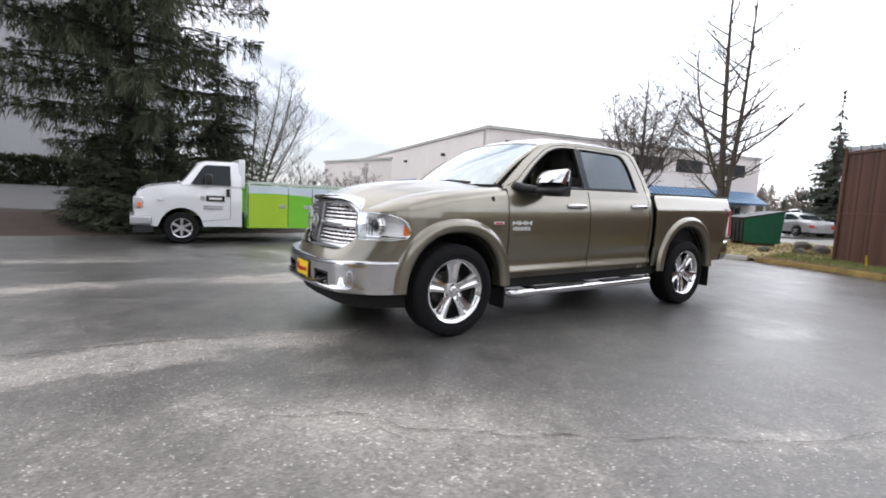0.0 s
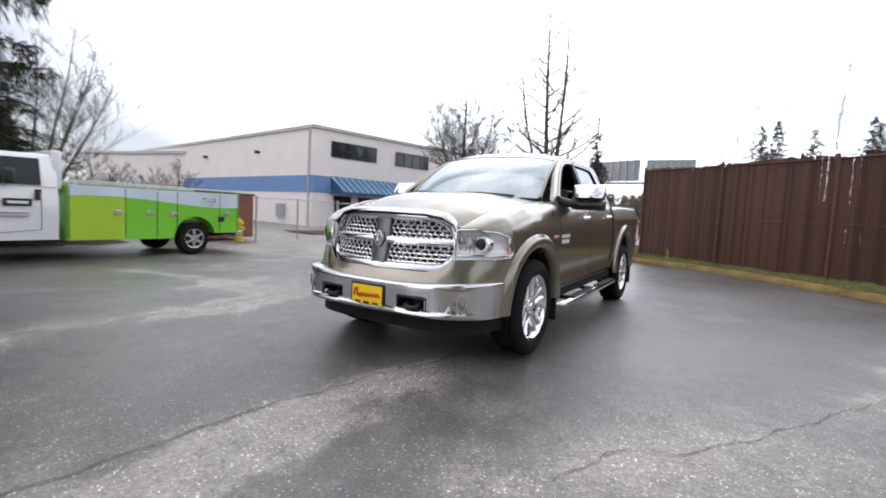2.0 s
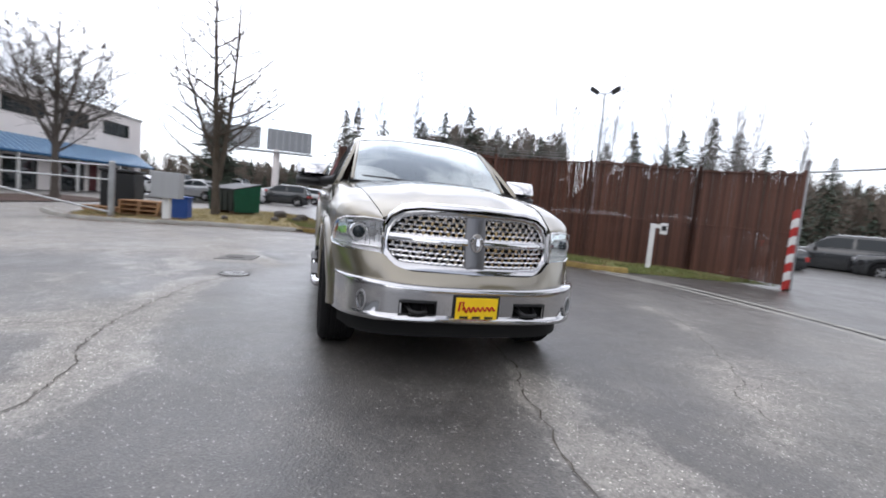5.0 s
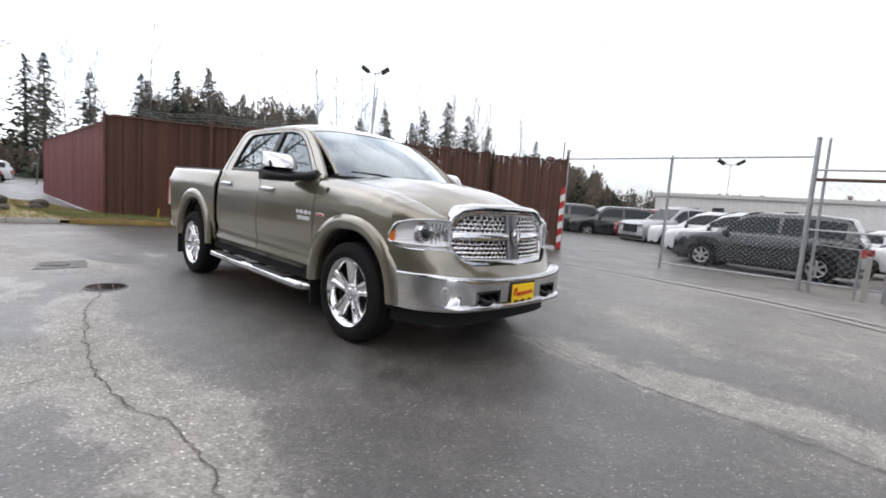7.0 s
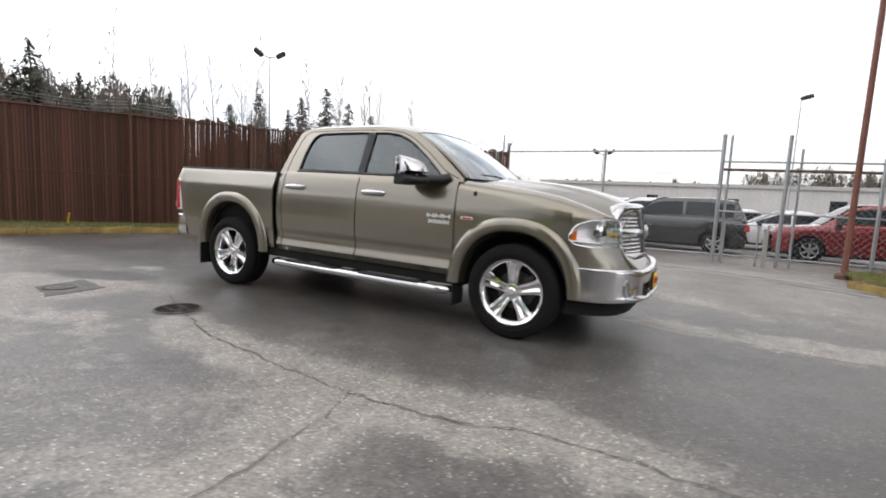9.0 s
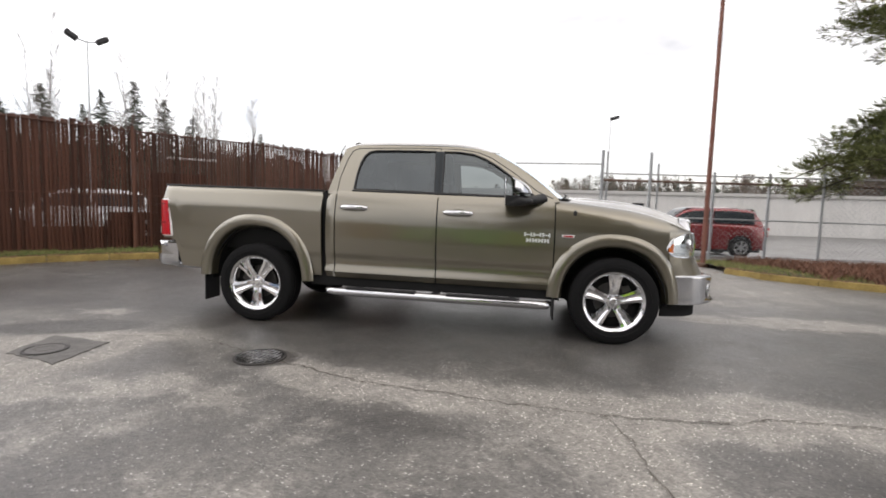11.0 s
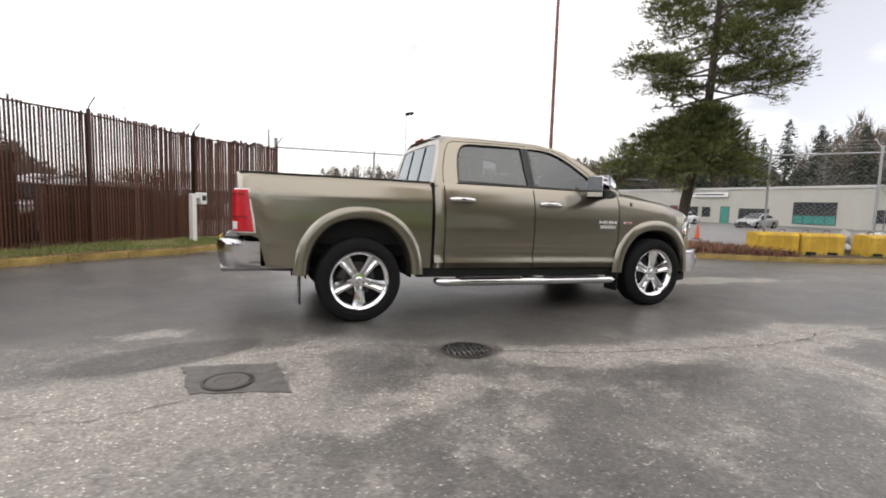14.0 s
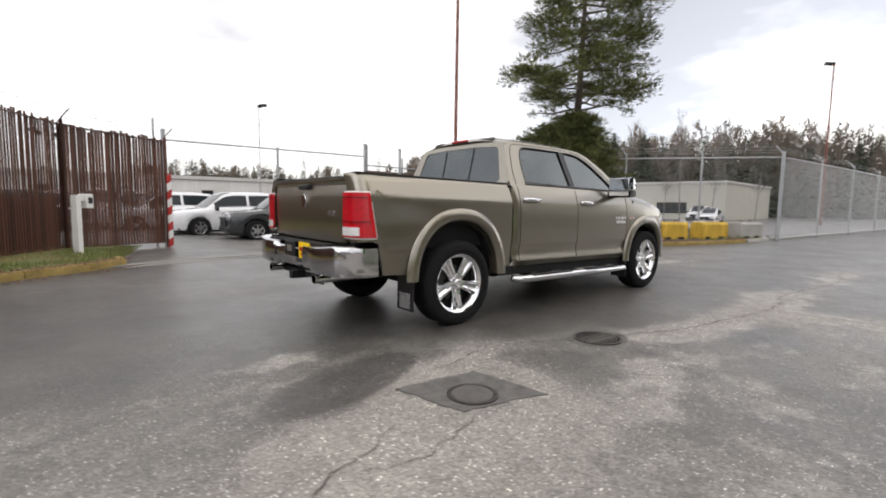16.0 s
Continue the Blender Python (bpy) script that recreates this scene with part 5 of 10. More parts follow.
def spray(V, F, p, d, size, rng, droop, slim=1.0):
    """One flat twig of needles: a few narrow blades fanned about a stem."""
    d = Vector(d).normalized()
    s = d.cross(Vector((0, 0, 1)))
    s = s.normalized() if s.length > 0.01 else Vector((1, 0, 0))
    for k in (-1, 0, 1):
        tip = p + (d + s * 0.55 * k + Vector((0, 0, -droop + rng.uniform(-0.25, 0.25)))) * size * rng.uniform(0.7, 1.2)
        w = s.cross(d) * rng.uniform(-0.5, 0.5) + s
        w = w.normalized() * size * slim * rng.uniform(0.11, 0.2)
        mid = p.lerp(tip, 0.45)
        i = len(V)
        V += [tuple(p), tuple(mid - w), tuple(tip), tuple(mid + w)]
        F.append((i, i + 1, i + 2, i + 3))


def mesh_of(name, V, F, mat, parent, label=""):
    me = bpy.data.meshes.new(name)
    me.from_pydata(V, [], F)
    me.materials.append(mat)
    o = new(name, me)
    o.parent = parent
    if label:
        o["label"] = label
    return o


def conifer(name, label, m, seed, height, radius, mat, bark, density=1.0, base=0.08, size=0.45, droop=0.35, gaps=0.15, group="", lean=0.0, slim=1.0):
    rng = random.Random(seed)
    e = thing(name, label, "tree", group=group, at=m)
    tr = bmesh.new()
    tube(tr, [(lean * t * height, 0, -0.2 + t * height) for t in np.linspace(0, 1, 9)], [max(0.018 * height * (1 - t), 0.015) for t in np.linspace(0, 1, 9)], 9, False)
    V, F = [], []
    z = base * height
    while z < height * 0.99:
        t = (z / height - base) / (1 - base)
        R = radius * (1 - t) ** 0.95 * rng.uniform(0.7, 1.15) + 0.03 * radius
        for _ in range(max(3, int(10 * (1 - t) + 2))):
            if rng.random() < gaps:
                continue
            a = rng.uniform(0, 6.283)
            L = R * rng.uniform(0.6, 1.15)
            dr = Vector((math.cos(a), math.sin(a), 0))
            p0 = Vector((lean * z, 0, z + rng.uniform(-0.5, 0.5) * size))
            end = p0 + dr * L + Vector((0, 0, -droop * L * 0.5 + 0.1 * L * t))
            tube(tr, [p0, p0.lerp(end, 0.5) + Vector((0, 0, 0.05 * L)), end], [0.012 + 0.012 * L, 0.008 + 0.005 * L, 0.004], 3, False)
            steps = max(4, int(L / size * 3.6 * density))
            sd0 = Vector((-dr.y, dr.x, 0))
            for k in range(steps):
                u = 0.10 + 0.92 * (k + rng.random()) / steps
                fan = 0.34 * L * min(u, 1.0) * (1.15 - u) * 2.2 + 0.05 * L
                q = p0.lerp(end, min(u, 1.0)) + Vector((0, 0, 0.05 * L * math.sin(math.pi * min(u, 1)) - rng.random() ** 2 * 0.5 * size)) + sd0 * rng.uniform(-fan, fan)
                for sgn in (-1, 1):
                    sd = (dr * rng.uniform(0.1, 0.9) + sd0 * sgn * rng.uniform(0.2, 1.0)).normalized()
                    spray(V, F, q, sd, size * (0.3 + 0.7 * (1 - t) ** 0.6) * rng.uniform(0.5, 1.1) * (1.1 - 0.4 * u), rng, droop * rng.uniform(0.3, 2.2), slim)
        z += size * 0.5 * rng.uniform(0.6, 1.2) * (1.0 if density >= 1 else 1.3)
    part("trunk", tr, bark, e)
    V2 = Vector((lean * height, 0, height))
    for _ in range(7):
        spray(V, F, V2 - Vector((0, 0, rng.uniform(0.0, 0.05) * height)), (rng.uniform(-0.4, 0.4), rng.uniform(-0.4, 0.4), 1.5), size * 0.6, rng, -0.2)
    mesh_of("crown", V, F, mat, e)
    return e




def big_fir():
    """Old fir with long level boughs, hanging twigs and gaps that show its trunk."""
    rng = random.Random(21)
    e = thing("fir_tree", "broad dark green fir standing behind a service truck", "tree", at=pose(4.15, -13.9, -0.1))
    tr = bmesh.new()
    H = 16.5
    tube(tr, [(0.05 * math.sin(z), 0.04 * math.cos(z), z) for z in np.linspace(0, H, 14)], [0.21 * (1 - z / H) + 0.03 for z in np.linspace(0, H, 14)], 12, False)
    V, F = [], []
    reach = [(1.3, 1.7), (2.7, 2.8), (3.6, 3.6), (5.0, 4.2), (7.0, 4.3), (9.0, 3.8), (12.0, 3.0), (15.0, 1.2), (16.5, 0.3)]
    z = 1.3
    while z < H - 0.3:
        turn = rng.uniform(0, 6.283)
        n = 6 if z < 9 else 5
        for k in range(n):
            if rng.random() < 0.13:
                continue
            a = turn + 6.283 * (k + rng.uniform(-0.3, 0.3)) / n
            dr, sd = Vector((math.cos(a), math.sin(a), 0)), Vector((-math.sin(a), math.cos(a), 0))
            L = lerp(reach, z) * rng.uniform(0.62, 1.05)
            p0 = Vector((0, 0, z + rng.uniform(-0.15, 0.15)))
            sag = rng.uniform(0.08, 0.26)

            def at(u):
                return p0 + dr * L * u + Vector((0, 0, L * (0.10 * u - sag * u * u + 0.08 * u ** 4)))
            tube(tr, [at(u) for u in (0, 0.25, 0.5, 0.75, 1.0)], [0.018 + 0.010 * L, 0.014 + 0.007 * L, 0.010 + 0.004 * L, 0.010, 0.004], 5, False)
            for i in range(int(L * 42)):
                u = 0.16 + 0.86 * rng.random() ** 0.8
                side = rng.choice((-1, 1))
                w = L * 0.23 * (1.12 - u) * rng.random() + 0.05
                q = at(min(u, 1.0)) + sd * side * w + Vector((0, 0, -0.25 * w + rng.uniform(-0.06, 0.08)))
                hd = (dr * rng.uniform(0.3, 1.0) + sd * side * rng.uniform(0.0, 0.9)).normalized()
                spray(V, F, q, hd, rng.uniform(0.14, 0.26), rng, rng.uniform(-0.1, 0.5), 0.8)
                if rng.random() < 0.62:
                    g = rng.uniform(0.2, 0.6)
                    for j in range(2):
                        spray(V, F, q - Vector((0, 0, g * j * 0.5)), (hd + Vector((0, 0, -1.6))), g * 0.45, rng, 0.6, 0.42)
        z += rng.uniform(0.30, 0.52)
    part("trunk", tr, M["bark_dark"], e)
    mesh_of("crown", V, F, M["needle"], e)


big_fir()
conifer("fir_tree", "smaller dark evergreen grown into the big fir", pose(1.5, -14.4, -0.1), 4, 6.4, 2.9, M["needle"], M["bark_dark"], 2.0, 0.02, 0.26, 0.4, 0.1, slim=0.55)
conifer("fir_tree", "dense low evergreen at the foot of the fir", pose(4.6, -12.7, -0.1), 14, 3.3, 1.75, M["needle"], M["bark_dark"], 2.0, 0.02, 0.2, 0.4, 0.05, slim=0.5)
conifer("fir_tree", "dense low evergreen beside the truck nose", pose(3.1, -12.9, -0.1), 16, 3.6, 1.7, M["needle"], M["bark_dark"], 2.0, 0.02, 0.2, 0.4, 0.05, slim=0.5)
conifer("cypress_tree", "narrow dark conifer beyond the fence end", pose(-36, -8.4, 0), 15, 9.6, 2.2, M["needle_far"], M["bark"], 1.1, 0.04, 0.4, 0.5, 0.08)
bare_tree("bare_shrub_tree", "thin leafless multi-stem tree beside the fir", pose(0.2, -15.2, -0.1), 31, [(0.1, -0.1, 6.0, 0.06), (-0.16, 0.05, 6.2, 0.06), (-0.3, -0.1, 5.4, 0.05), (0.02, 0.15, 5.6, 0.05), (-0.4, 0.1, 5.0, 0.05), (-0.22, 0.2, 5.6, 0.04)], 20, M["bark_pale"], 6.0, 3, 0.45, (3, 5))

for k, (x, h) in enumerate(((-2.7, 3.0), (-3.9, 2.5), (-5.3, 2.4), (-6.6, 3.0))):
    bare_tree("bare_shrub_tree", "small leafless ornamental tree along the white building", pose(x, -18.6 - 0.3 * k, -0.1), 51 + k, [(0.05, 0.02, h, 0.04), (-0.15, 0.1, h * 0.8, 0.03), (0.2, -0.1, h * 0.75, 0.03)], 12, M["bark"], h, 3, 0.5, (4, 6))


def pine():
    """Tall pine with a leaning trunk and separate cushions of needles."""
    rng = random.Random(77)
    e = thing("pine_tree", "tall pine with layered green needle clumps in a mulch bed", "tree", at=pose(10.75, 7.15, 0.05))
    tr = bmesh.new()
    H = 11.5

    def axis(z):
        k = S(0.0, 5.5, z)
        return Vector((0.42 * k + 0.05 * math.sin(z * 0.8), -0.48 * k + 0.05 * math.sin(z * 0.6), z))
    tube(tr, [axis(z) - Vector((0, 0, 0.1)) for z in np.linspace(0, H, 16)], [0.165 * (1 - z / H) ** 0.7 + 0.02 for z in np.linspace(0, H, 16)], 12, False)
    V, F = [], []
    # start height, heading in degrees, reach, fall, cushion radius, first and last place along the bough
    boughs = []
    for i in range(48):
        k = (i + rng.uniform(0, 1)) / 48
        a = 138 + 137.5 * i + rng.uniform(-15, 15)
        L = (3.15 + 0.95 * math.cos(radians(a - 138))) * (1 - 0.72 * k ** 1.3) * rng.uniform(0.74, 1.08)
        boughs.append((2.65 + 1.75 * k, a, L, -0.27 + 0.05 * k, rng.uniform(0.34, 0.50), 0.25, 1.0, int(3 + 1.9 * L)))
    for i in range(9):
        boughs.append((4.5 + 1.0 * i / 8, 40 + 137.5 * i + rng.uniform(-20, 20), rng.uniform(1.0, 2.4), 0.02, 0.24, 0.45, 1.0, 3))
    upper = [(5.3, 2.3), (6.2, 2.8), (7.8, 2.6), (9.0, 2.0), (10.4, 1.2), (11.4, 0.4)]
    for i in range(52):
        z, a = 5.3 + 5.9 * (i / 51) ** 1.05, 140 + 137.5 * i + rng.uniform(-18, 18)
        L = lerp(upper, z) * (1 + 0.14 * abs(math.cos(radians(a - 140)))) * rng.uniform(0.55, 1.05)
        boughs.append((z, a, L, rng.uniform(-0.16, 0.12), rng.uniform(0.42, 0.66), 0.55, 1.02, int(2 + 1.5 * L)))
    for z, a, L, fall, R, u0, u1, n in boughs:
        dr = Vector((math.cos(radians(a)), math.sin(radians(a)), 0))
        p0 = axis(z)
        end = p0 + dr * L + Vector((0, 0, fall * L + rng.uniform(-0.1, 0.1)))
        mid = p0.lerp(end, 0.5) + Vector((0, 0, 0.09 * L if z < 4.8 else -0.06 * L))
        tube(tr, [p0, mid, end], [0.045, 0.028, 0.010], 6, False)
        for j in range(n):
            u = u0 + (u1 - u0) * (j + 0.6) / n
            c = p0.lerp(mid, 2 * u) if u < 0.5 else mid.lerp(end, 2 * u - 1)
            c = c + Vector((dr.y, -dr.x, 0)) * R * rng.uniform(-1.2, 1.2) * min(1.0, 2 * u) + Vector((0, 0, rng.uniform(-0.16, 0.20)))
            rr = R * rng.uniform(0.6, 1.05)
            for _ in range(int(118 * rr * rr / 0.25) + 14):
                d = Vector((rng.gauss(0, 1), rng.gauss(0, 1), rng.gauss(0, 1))).normalized()
                q = c + Vector((d.x * rr * 1.15, d.y * rr * 1.15, d.z * rr * 0.42)) * rng.uniform(0.4, 1.08)
                spray(V, F, q, (d * 0.8 + dr * 0.5 + Vector((0, 0, 0.35))), 0.15 * rng.uniform(0.7, 1.4), rng, -0.05, 0.55)
            for _ in range(3):
                q = c + Vector((rng.uniform(-1, 1), rng.uniform(-1, 1), rng.uniform(-0.4, 0.4))) * rr * 0.8
                tube(tr, [c - dr * 0.25 - Vector((0, 0, 0.05)), q], [0.012, 0.004], 3, False)
    part("trunk", tr, M["bark"], e)
    mesh_of("crown", V, F, M["needle_pine"], e)
    return e


pine()

# far trees: a few built, then copied
rng = random.Random(100)


def far_conifer(m, seed, H, R):
    """Full-skirted conifer seen from far: whorls of drooping boughs, each a run of broad short blades."""
    rng = random.Random(seed)
    e = thing("far_conifer", "dark green conifer in the distant tree line", "tree", group="distant trees", at=m)
    tr = bmesh.new()
    tube(tr, [(0, 0, -0.2), (0, 0, H * 0.5), (0, 0, H)], [0.018 * H, 0.010 * H, 0.01], 6, False)
    part("trunk", tr, M["bark"], e)
    V, F = [], []
    z = 0.05 * H
    while z < 0.99 * H:
        t = z / H
        reach = 1.15 * R * (1 - t) ** 0.9 * rng.uniform(0.75, 1.12) + 0.006 * H
        for k in range(9 if t < 0.75 else 6):
            if rng.random() < 0.10:
                continue
            an = rng.uniform(0, 6.283)
            d, sd = Vector((math.cos(an), math.sin(an), 0)), Vector((-math.sin(an), math.cos(an), 0))
            L = reach * rng.uniform(0.65, 1.1)
            for j in range(5):
                u = (j + rng.random()) / 5
                q = Vector((0, 0, z)) + d * L * u + Vector((0, 0, -0.32 * L * u * u + rng.uniform(-0.1, 0.1))) + sd * rng.uniform(-0.22, 0.22) * L
                fine = 0.30 + 0.70 * (1 - t) ** 0.7
                w = 0.024 * H * rng.uniform(0.6, 1.2) * fine
                tip = q + (d * rng.uniform(0.3, 1.0) + sd * rng.uniform(-0.7, 0.7) + Vector((0, 0, rng.uniform(-0.7, 0.35)))) * 0.055 * H * fine
                i = len(V)
                V += [tuple(q - sd * w), tuple(q + sd * w + Vector((0, 0, rng.uniform(-0.6, 0.6) * w))), tuple(tip)]
                F.append((i, i + 1, i + 2))
        z += H * 0.026 * (1 - 0.45 * t) * rng.uniform(0.7, 1.2)
    mesh_of("crown", V, F, M["needle_far"], e)
    return e


def far_poplar(m, seed, H):
    """Tall slim leafless tree: a straight stem, steep limbs and fine twigs."""
    rng = random.Random(seed)
    e = thing("far_bare_tree", "tall thin leafless tree in the distance", "tree", group="distant trees", at=m)
    tr = bmesh.new()
    bend = [Vector((0.02 * H * math.sin(3 * t + seed), 0.02 * H * math.cos(2.5 * t + seed), H * t)) for t in np.linspace(0, 1, 9)]
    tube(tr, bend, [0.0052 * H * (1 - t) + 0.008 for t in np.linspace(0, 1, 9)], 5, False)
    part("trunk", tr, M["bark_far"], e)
    cr = bmesh.new()
    for k in range(64):
        t = 0.28 + 0.70 * (k + rng.random()) / 64
        q = bend[int(t * 8)].lerp(bend[min(int(t * 8) + 1, 8)], t * 8 - int(t * 8))
        an, L = rng.uniform(0, 6.283), H * (0.22 * (1.05 - t) + 0.04) * rng.uniform(0.7, 1.3)
        out = Vector((math.cos(an), math.sin(an), rng.uniform(1.0, 2.0))).normalized()
        p1, p2 = q + out * L * 0.5, q + out * L + Vector((0, 0, 0.15 * L))
        tube(cr, [q, p1, p2], [0.014, 0.009, 0.005], 3, False)
        for _ in range(11):
            c = q.lerp(p2, rng.uniform(0.2, 1.0))
            o = (out + Vector((rng.uniform(-1, 1), rng.uniform(-1, 1), rng.uniform(-0.2, 1))) * 0.8).normalized()
            tube(cr, [c, c + o * L * rng.uniform(0.2, 0.45)], [0.006, 0.003], 3, False)
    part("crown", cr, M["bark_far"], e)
    return e


far_con = [far_conifer(pose(-48 + i * 6, 34 + i * 5, -0.3), 200 + i, 10.0, 3.0 + 0.35 * i) for i in range(4)]
far_bare = [far_poplar(pose(-52 + i * 7, 30 + 6 * i, -0.3), 300 + i, 14.0) for i in range(3)]


def polar(deg, dist):
    return 1.0 + dist * math.cos(radians(deg)), -0.5 + dist * math.sin(radians(deg))


# distant conifers and bare poplars: place and height
CON = [(-54.1, 57.0, 18.3), (-55.6, 53.0, 16.3), (-57.0, 51.4, 14.0), (-54.9, 43.9, 14.7), (-50.4, 58.3, 16.0), (-58.5, 41.8, 13.2), (-57.5, 46.5, 12.5), (-47.0, 60.0, 14.0), (-70.8, 40.5, 15.4), (-72.4, 37.5, 15.2), (-77, 25.5, 19.6), (-77, 21.0, 18.0), (-76, 30.6, 16.5), (-79, 17.5, 16.0), (-90, 6.6, 19.0), (-92, 4.6, 18.6), (-80, 10.6, 15.6), (-80, 16.9, 17.0)]
CON += [(73.5, 42, 20.7), (76, 37.7, 20), (78.3, 33.1, 16.5), (55.6, 62.4, 18.7), (58, 61, 16), (80, 26, 18.4), (83, 15.5, 15), (84.1, 10, 15.6), (71.9, 45.7, 22.5), (70.5, 48.5, 19), (81, 21, 16.5), (82, 29, 15), (85, 5, 14), (72, 61, 19.9), (72.5, 53, 22.5), (75, 57, 18), (76, 66, 17)]
POP = [(-42.1, 2.2, 13.6), (-41.0, 9.5, 14.3), (-38.7, 16.9, 15.6), (-35.7, 23.0, 16.5), (-33.4, 26.6, 16.5), (-31.5, 29.2, 13.6), (-29.4, 31.5, 14.0), (-27.6, 33.4, 14.0), (-25.8, 35.1, 13.0), (-23.3, 37.1, 12.0), (-42.3, 6.2, 14.5), (-40.0, 13.4, 14.0), (-36.6, 20.6, 15.8), (-34.4, 25.0, 16.6), (-26.6, 32.9, 12.3), (-44, 0.5, 12.0), (-39.5, 15.2, 12.5), (-37.5, 18.8, 13)]
POP += [(49.7, 20.9, 11.5), (51, 17.9, 11.8), (53, 23, 10.5), (56, 14, 10), (62, 20, 13), (66, 27, 12), (60, 33, 11), (70, 12, 12), (44, 88, 11), (50, 80, 12), (38, 92, 11)]
for x, y, h in CON:
    o = copy_thing(rng.choice(far_con), pose(x, y, -0.3, 0, 0, rng.uniform(0, 360)))
    k = (0.94 if x < 0 else 0.66) * (h + 0.3) / 10.0
    o.scale = (k * rng.uniform(1.1, 1.4), k * rng.uniform(1.1, 1.4), k * 1.06)
for x, y, h in POP:
    o = copy_thing(rng.choice(far_bare), pose(x + rng.uniform(-1.2, 1.2), y + rng.uniform(-1.2, 1.2), -0.3, 0, 0, rng.uniform(0, 360)))
    k = (h + 0.3) / 14.0 * rng.uniform(0.8, 1.02)
    o.scale = (k, k, k)


def wood_belt(lo, hi, dist, rise, h0, h1, green, seed, label, count, ramp=4.5, bulk=1.0):
    """A belt of distant woods: small cones of needle sprays and leafless crowns of fine strokes."""
    rng = random.Random(seed)
    sets = {True: ([], []), False: ([], [])}
    for _ in range(count):
        a, back = rng.uniform(lo, hi), rng.random()
        d = dist * (0.97 + 0.28 * back)
        edge = max(0.25, min(1.0, 0.3 + (a - lo) / ramp, 0.3 + (hi - a) / ramp))
        H = (h0 + (h1 - h0) * (0.5 + 0.5 * noise.fractal((a * 0.22, seed, 0.0), 1.0, 2.0, 4))) * edge * rng.uniform(0.66, 1.08)
        x, y = polar(a, d)
        base = Vector((x, y, -0.4 + rise * back * edge))
        con = rng.random() < green
        V, F = sets[con]
        R = H * (rng.uniform(0.17, 0.26) if con else rng.uniform(0.22, 0.34))
        k = d / 90.0 * bulk
        for _ in range(190 if con else 150):
            an = rng.uniform(0, 6.283)
            o = Vector((math.cos(an), math.sin(an), 0))
            sd = Vector((-o.y, o.x, 0))
            i = len(V)
            if con:
                u = rng.random() ** 1.35
                q = base + Vector((0, 0, H * (0.03 + 0.95 * u))) + o * R * (1 - u) ** 0.8 * rng.uniform(0.25, 1.0)
                w = (0.10 + 0.22 * (1 - u)) * k * rng.uniform(0.6, 1.3)
                V += [tuple(q - sd * w), tuple(q + sd * w), tuple(q + o * w * rng.uniform(0.6, 1.8) + Vector((0, 0, rng.uniform(-1.8, 0.6) * w)))]
            else:
                u = rng.random()
                r = R * math.sin(math.pi * min(1.0, 0.18 + 0.80 * u)) ** 0.7 * rng.uniform(0.1, 1.0)
                q = base + Vector((0, 0, H * (0.15 + 0.78 * u))) + o * r
                w = 0.05 * k * rng.uniform(0.7, 1.6)
                V += [tuple(q - sd * w), tuple(q + sd * w), tuple(q + (o * rng.uniform(-0.1, 0.6) + Vector((0, 0, 1)) + sd * rng.uniform(-0.4, 0.4)) * H * rng.uniform(0.06, 0.15))]
            F.append((i, i + 1, i + 2))
        if not con:
            i = len(V)
            w = Vector((0.006 * H, 0.006 * H, 0))
            V += [tuple(base - w), tuple(base + w), tuple(base + Vector((0, 0, H * 0.85)))]
            F.append((i, i + 1, i + 2))
    for con, nm, mat, word in ((True, "far_conifers", M["needle_far"], "dark conifers on the "), (False, "far_bare_woods", M["brush"], "bare brown trees on the ")):
        if sets[con][1]:
            me = bpy.data.meshes.new(nm)
            me.from_pydata(*[sets[con][0], [], sets[con][1]])
            me.materials.append(mat)
            tagged(new(nm, me), word + label, "woods", kind="stuff")


wood_belt(149, 168, 84, 9.0, 10.0, 13.0, 0.66, 1, "bank behind the fenced lot", 520, 1.2, 1.5)
# hidden low woods, added to block the sky glowing through the fence gaps
wood_belt(164, 192, 84, 3.0, 4.2, 5.6, 0.35, 31, "low ground beside the bank, added unseen to back the fence gaps", 220, 3.0, 1.6)
wood_belt(118, 149, 74, 5.4, 5.0, 7.5, 0.4, 11, "low ground behind the fenced lot", 340)
wood_belt(111.5, 150, 76, 4.4, 5.5, 8.0, 0.25, 12, "knoll beyond the gate", 520, 6.0, 1.9)
wood_belt(84, 122, 120, 3.0, 5.0, 7.5, 0.4, 22, "skyline behind the car lot", 260)
wood_belt(54, 88, 112, 4.5, 6.5, 9.5, 0.5, 2, "skyline beyond the white warehouse", 320)
wood_belt(-6, 34, 96, 7.0, 11.0, 17.0, 0.5, 3, "skyline beyond the shops", 560, 4.5, 1.3)
wood_belt(32, 58, 106, 4.5, 9.5, 13.5, 0.45, 13, "lower skyline beyond the shops", 380, 4.5, 1.3)
wood_belt(176, 206, 85, 3.0, 3.5, 6.5, 0.2, 4, "far side of the car park", 170)
wood_belt(206, 352, 190, 2.0, 4.0, 9.0, 0.3, 6, "skyline behind the buildings", 140)


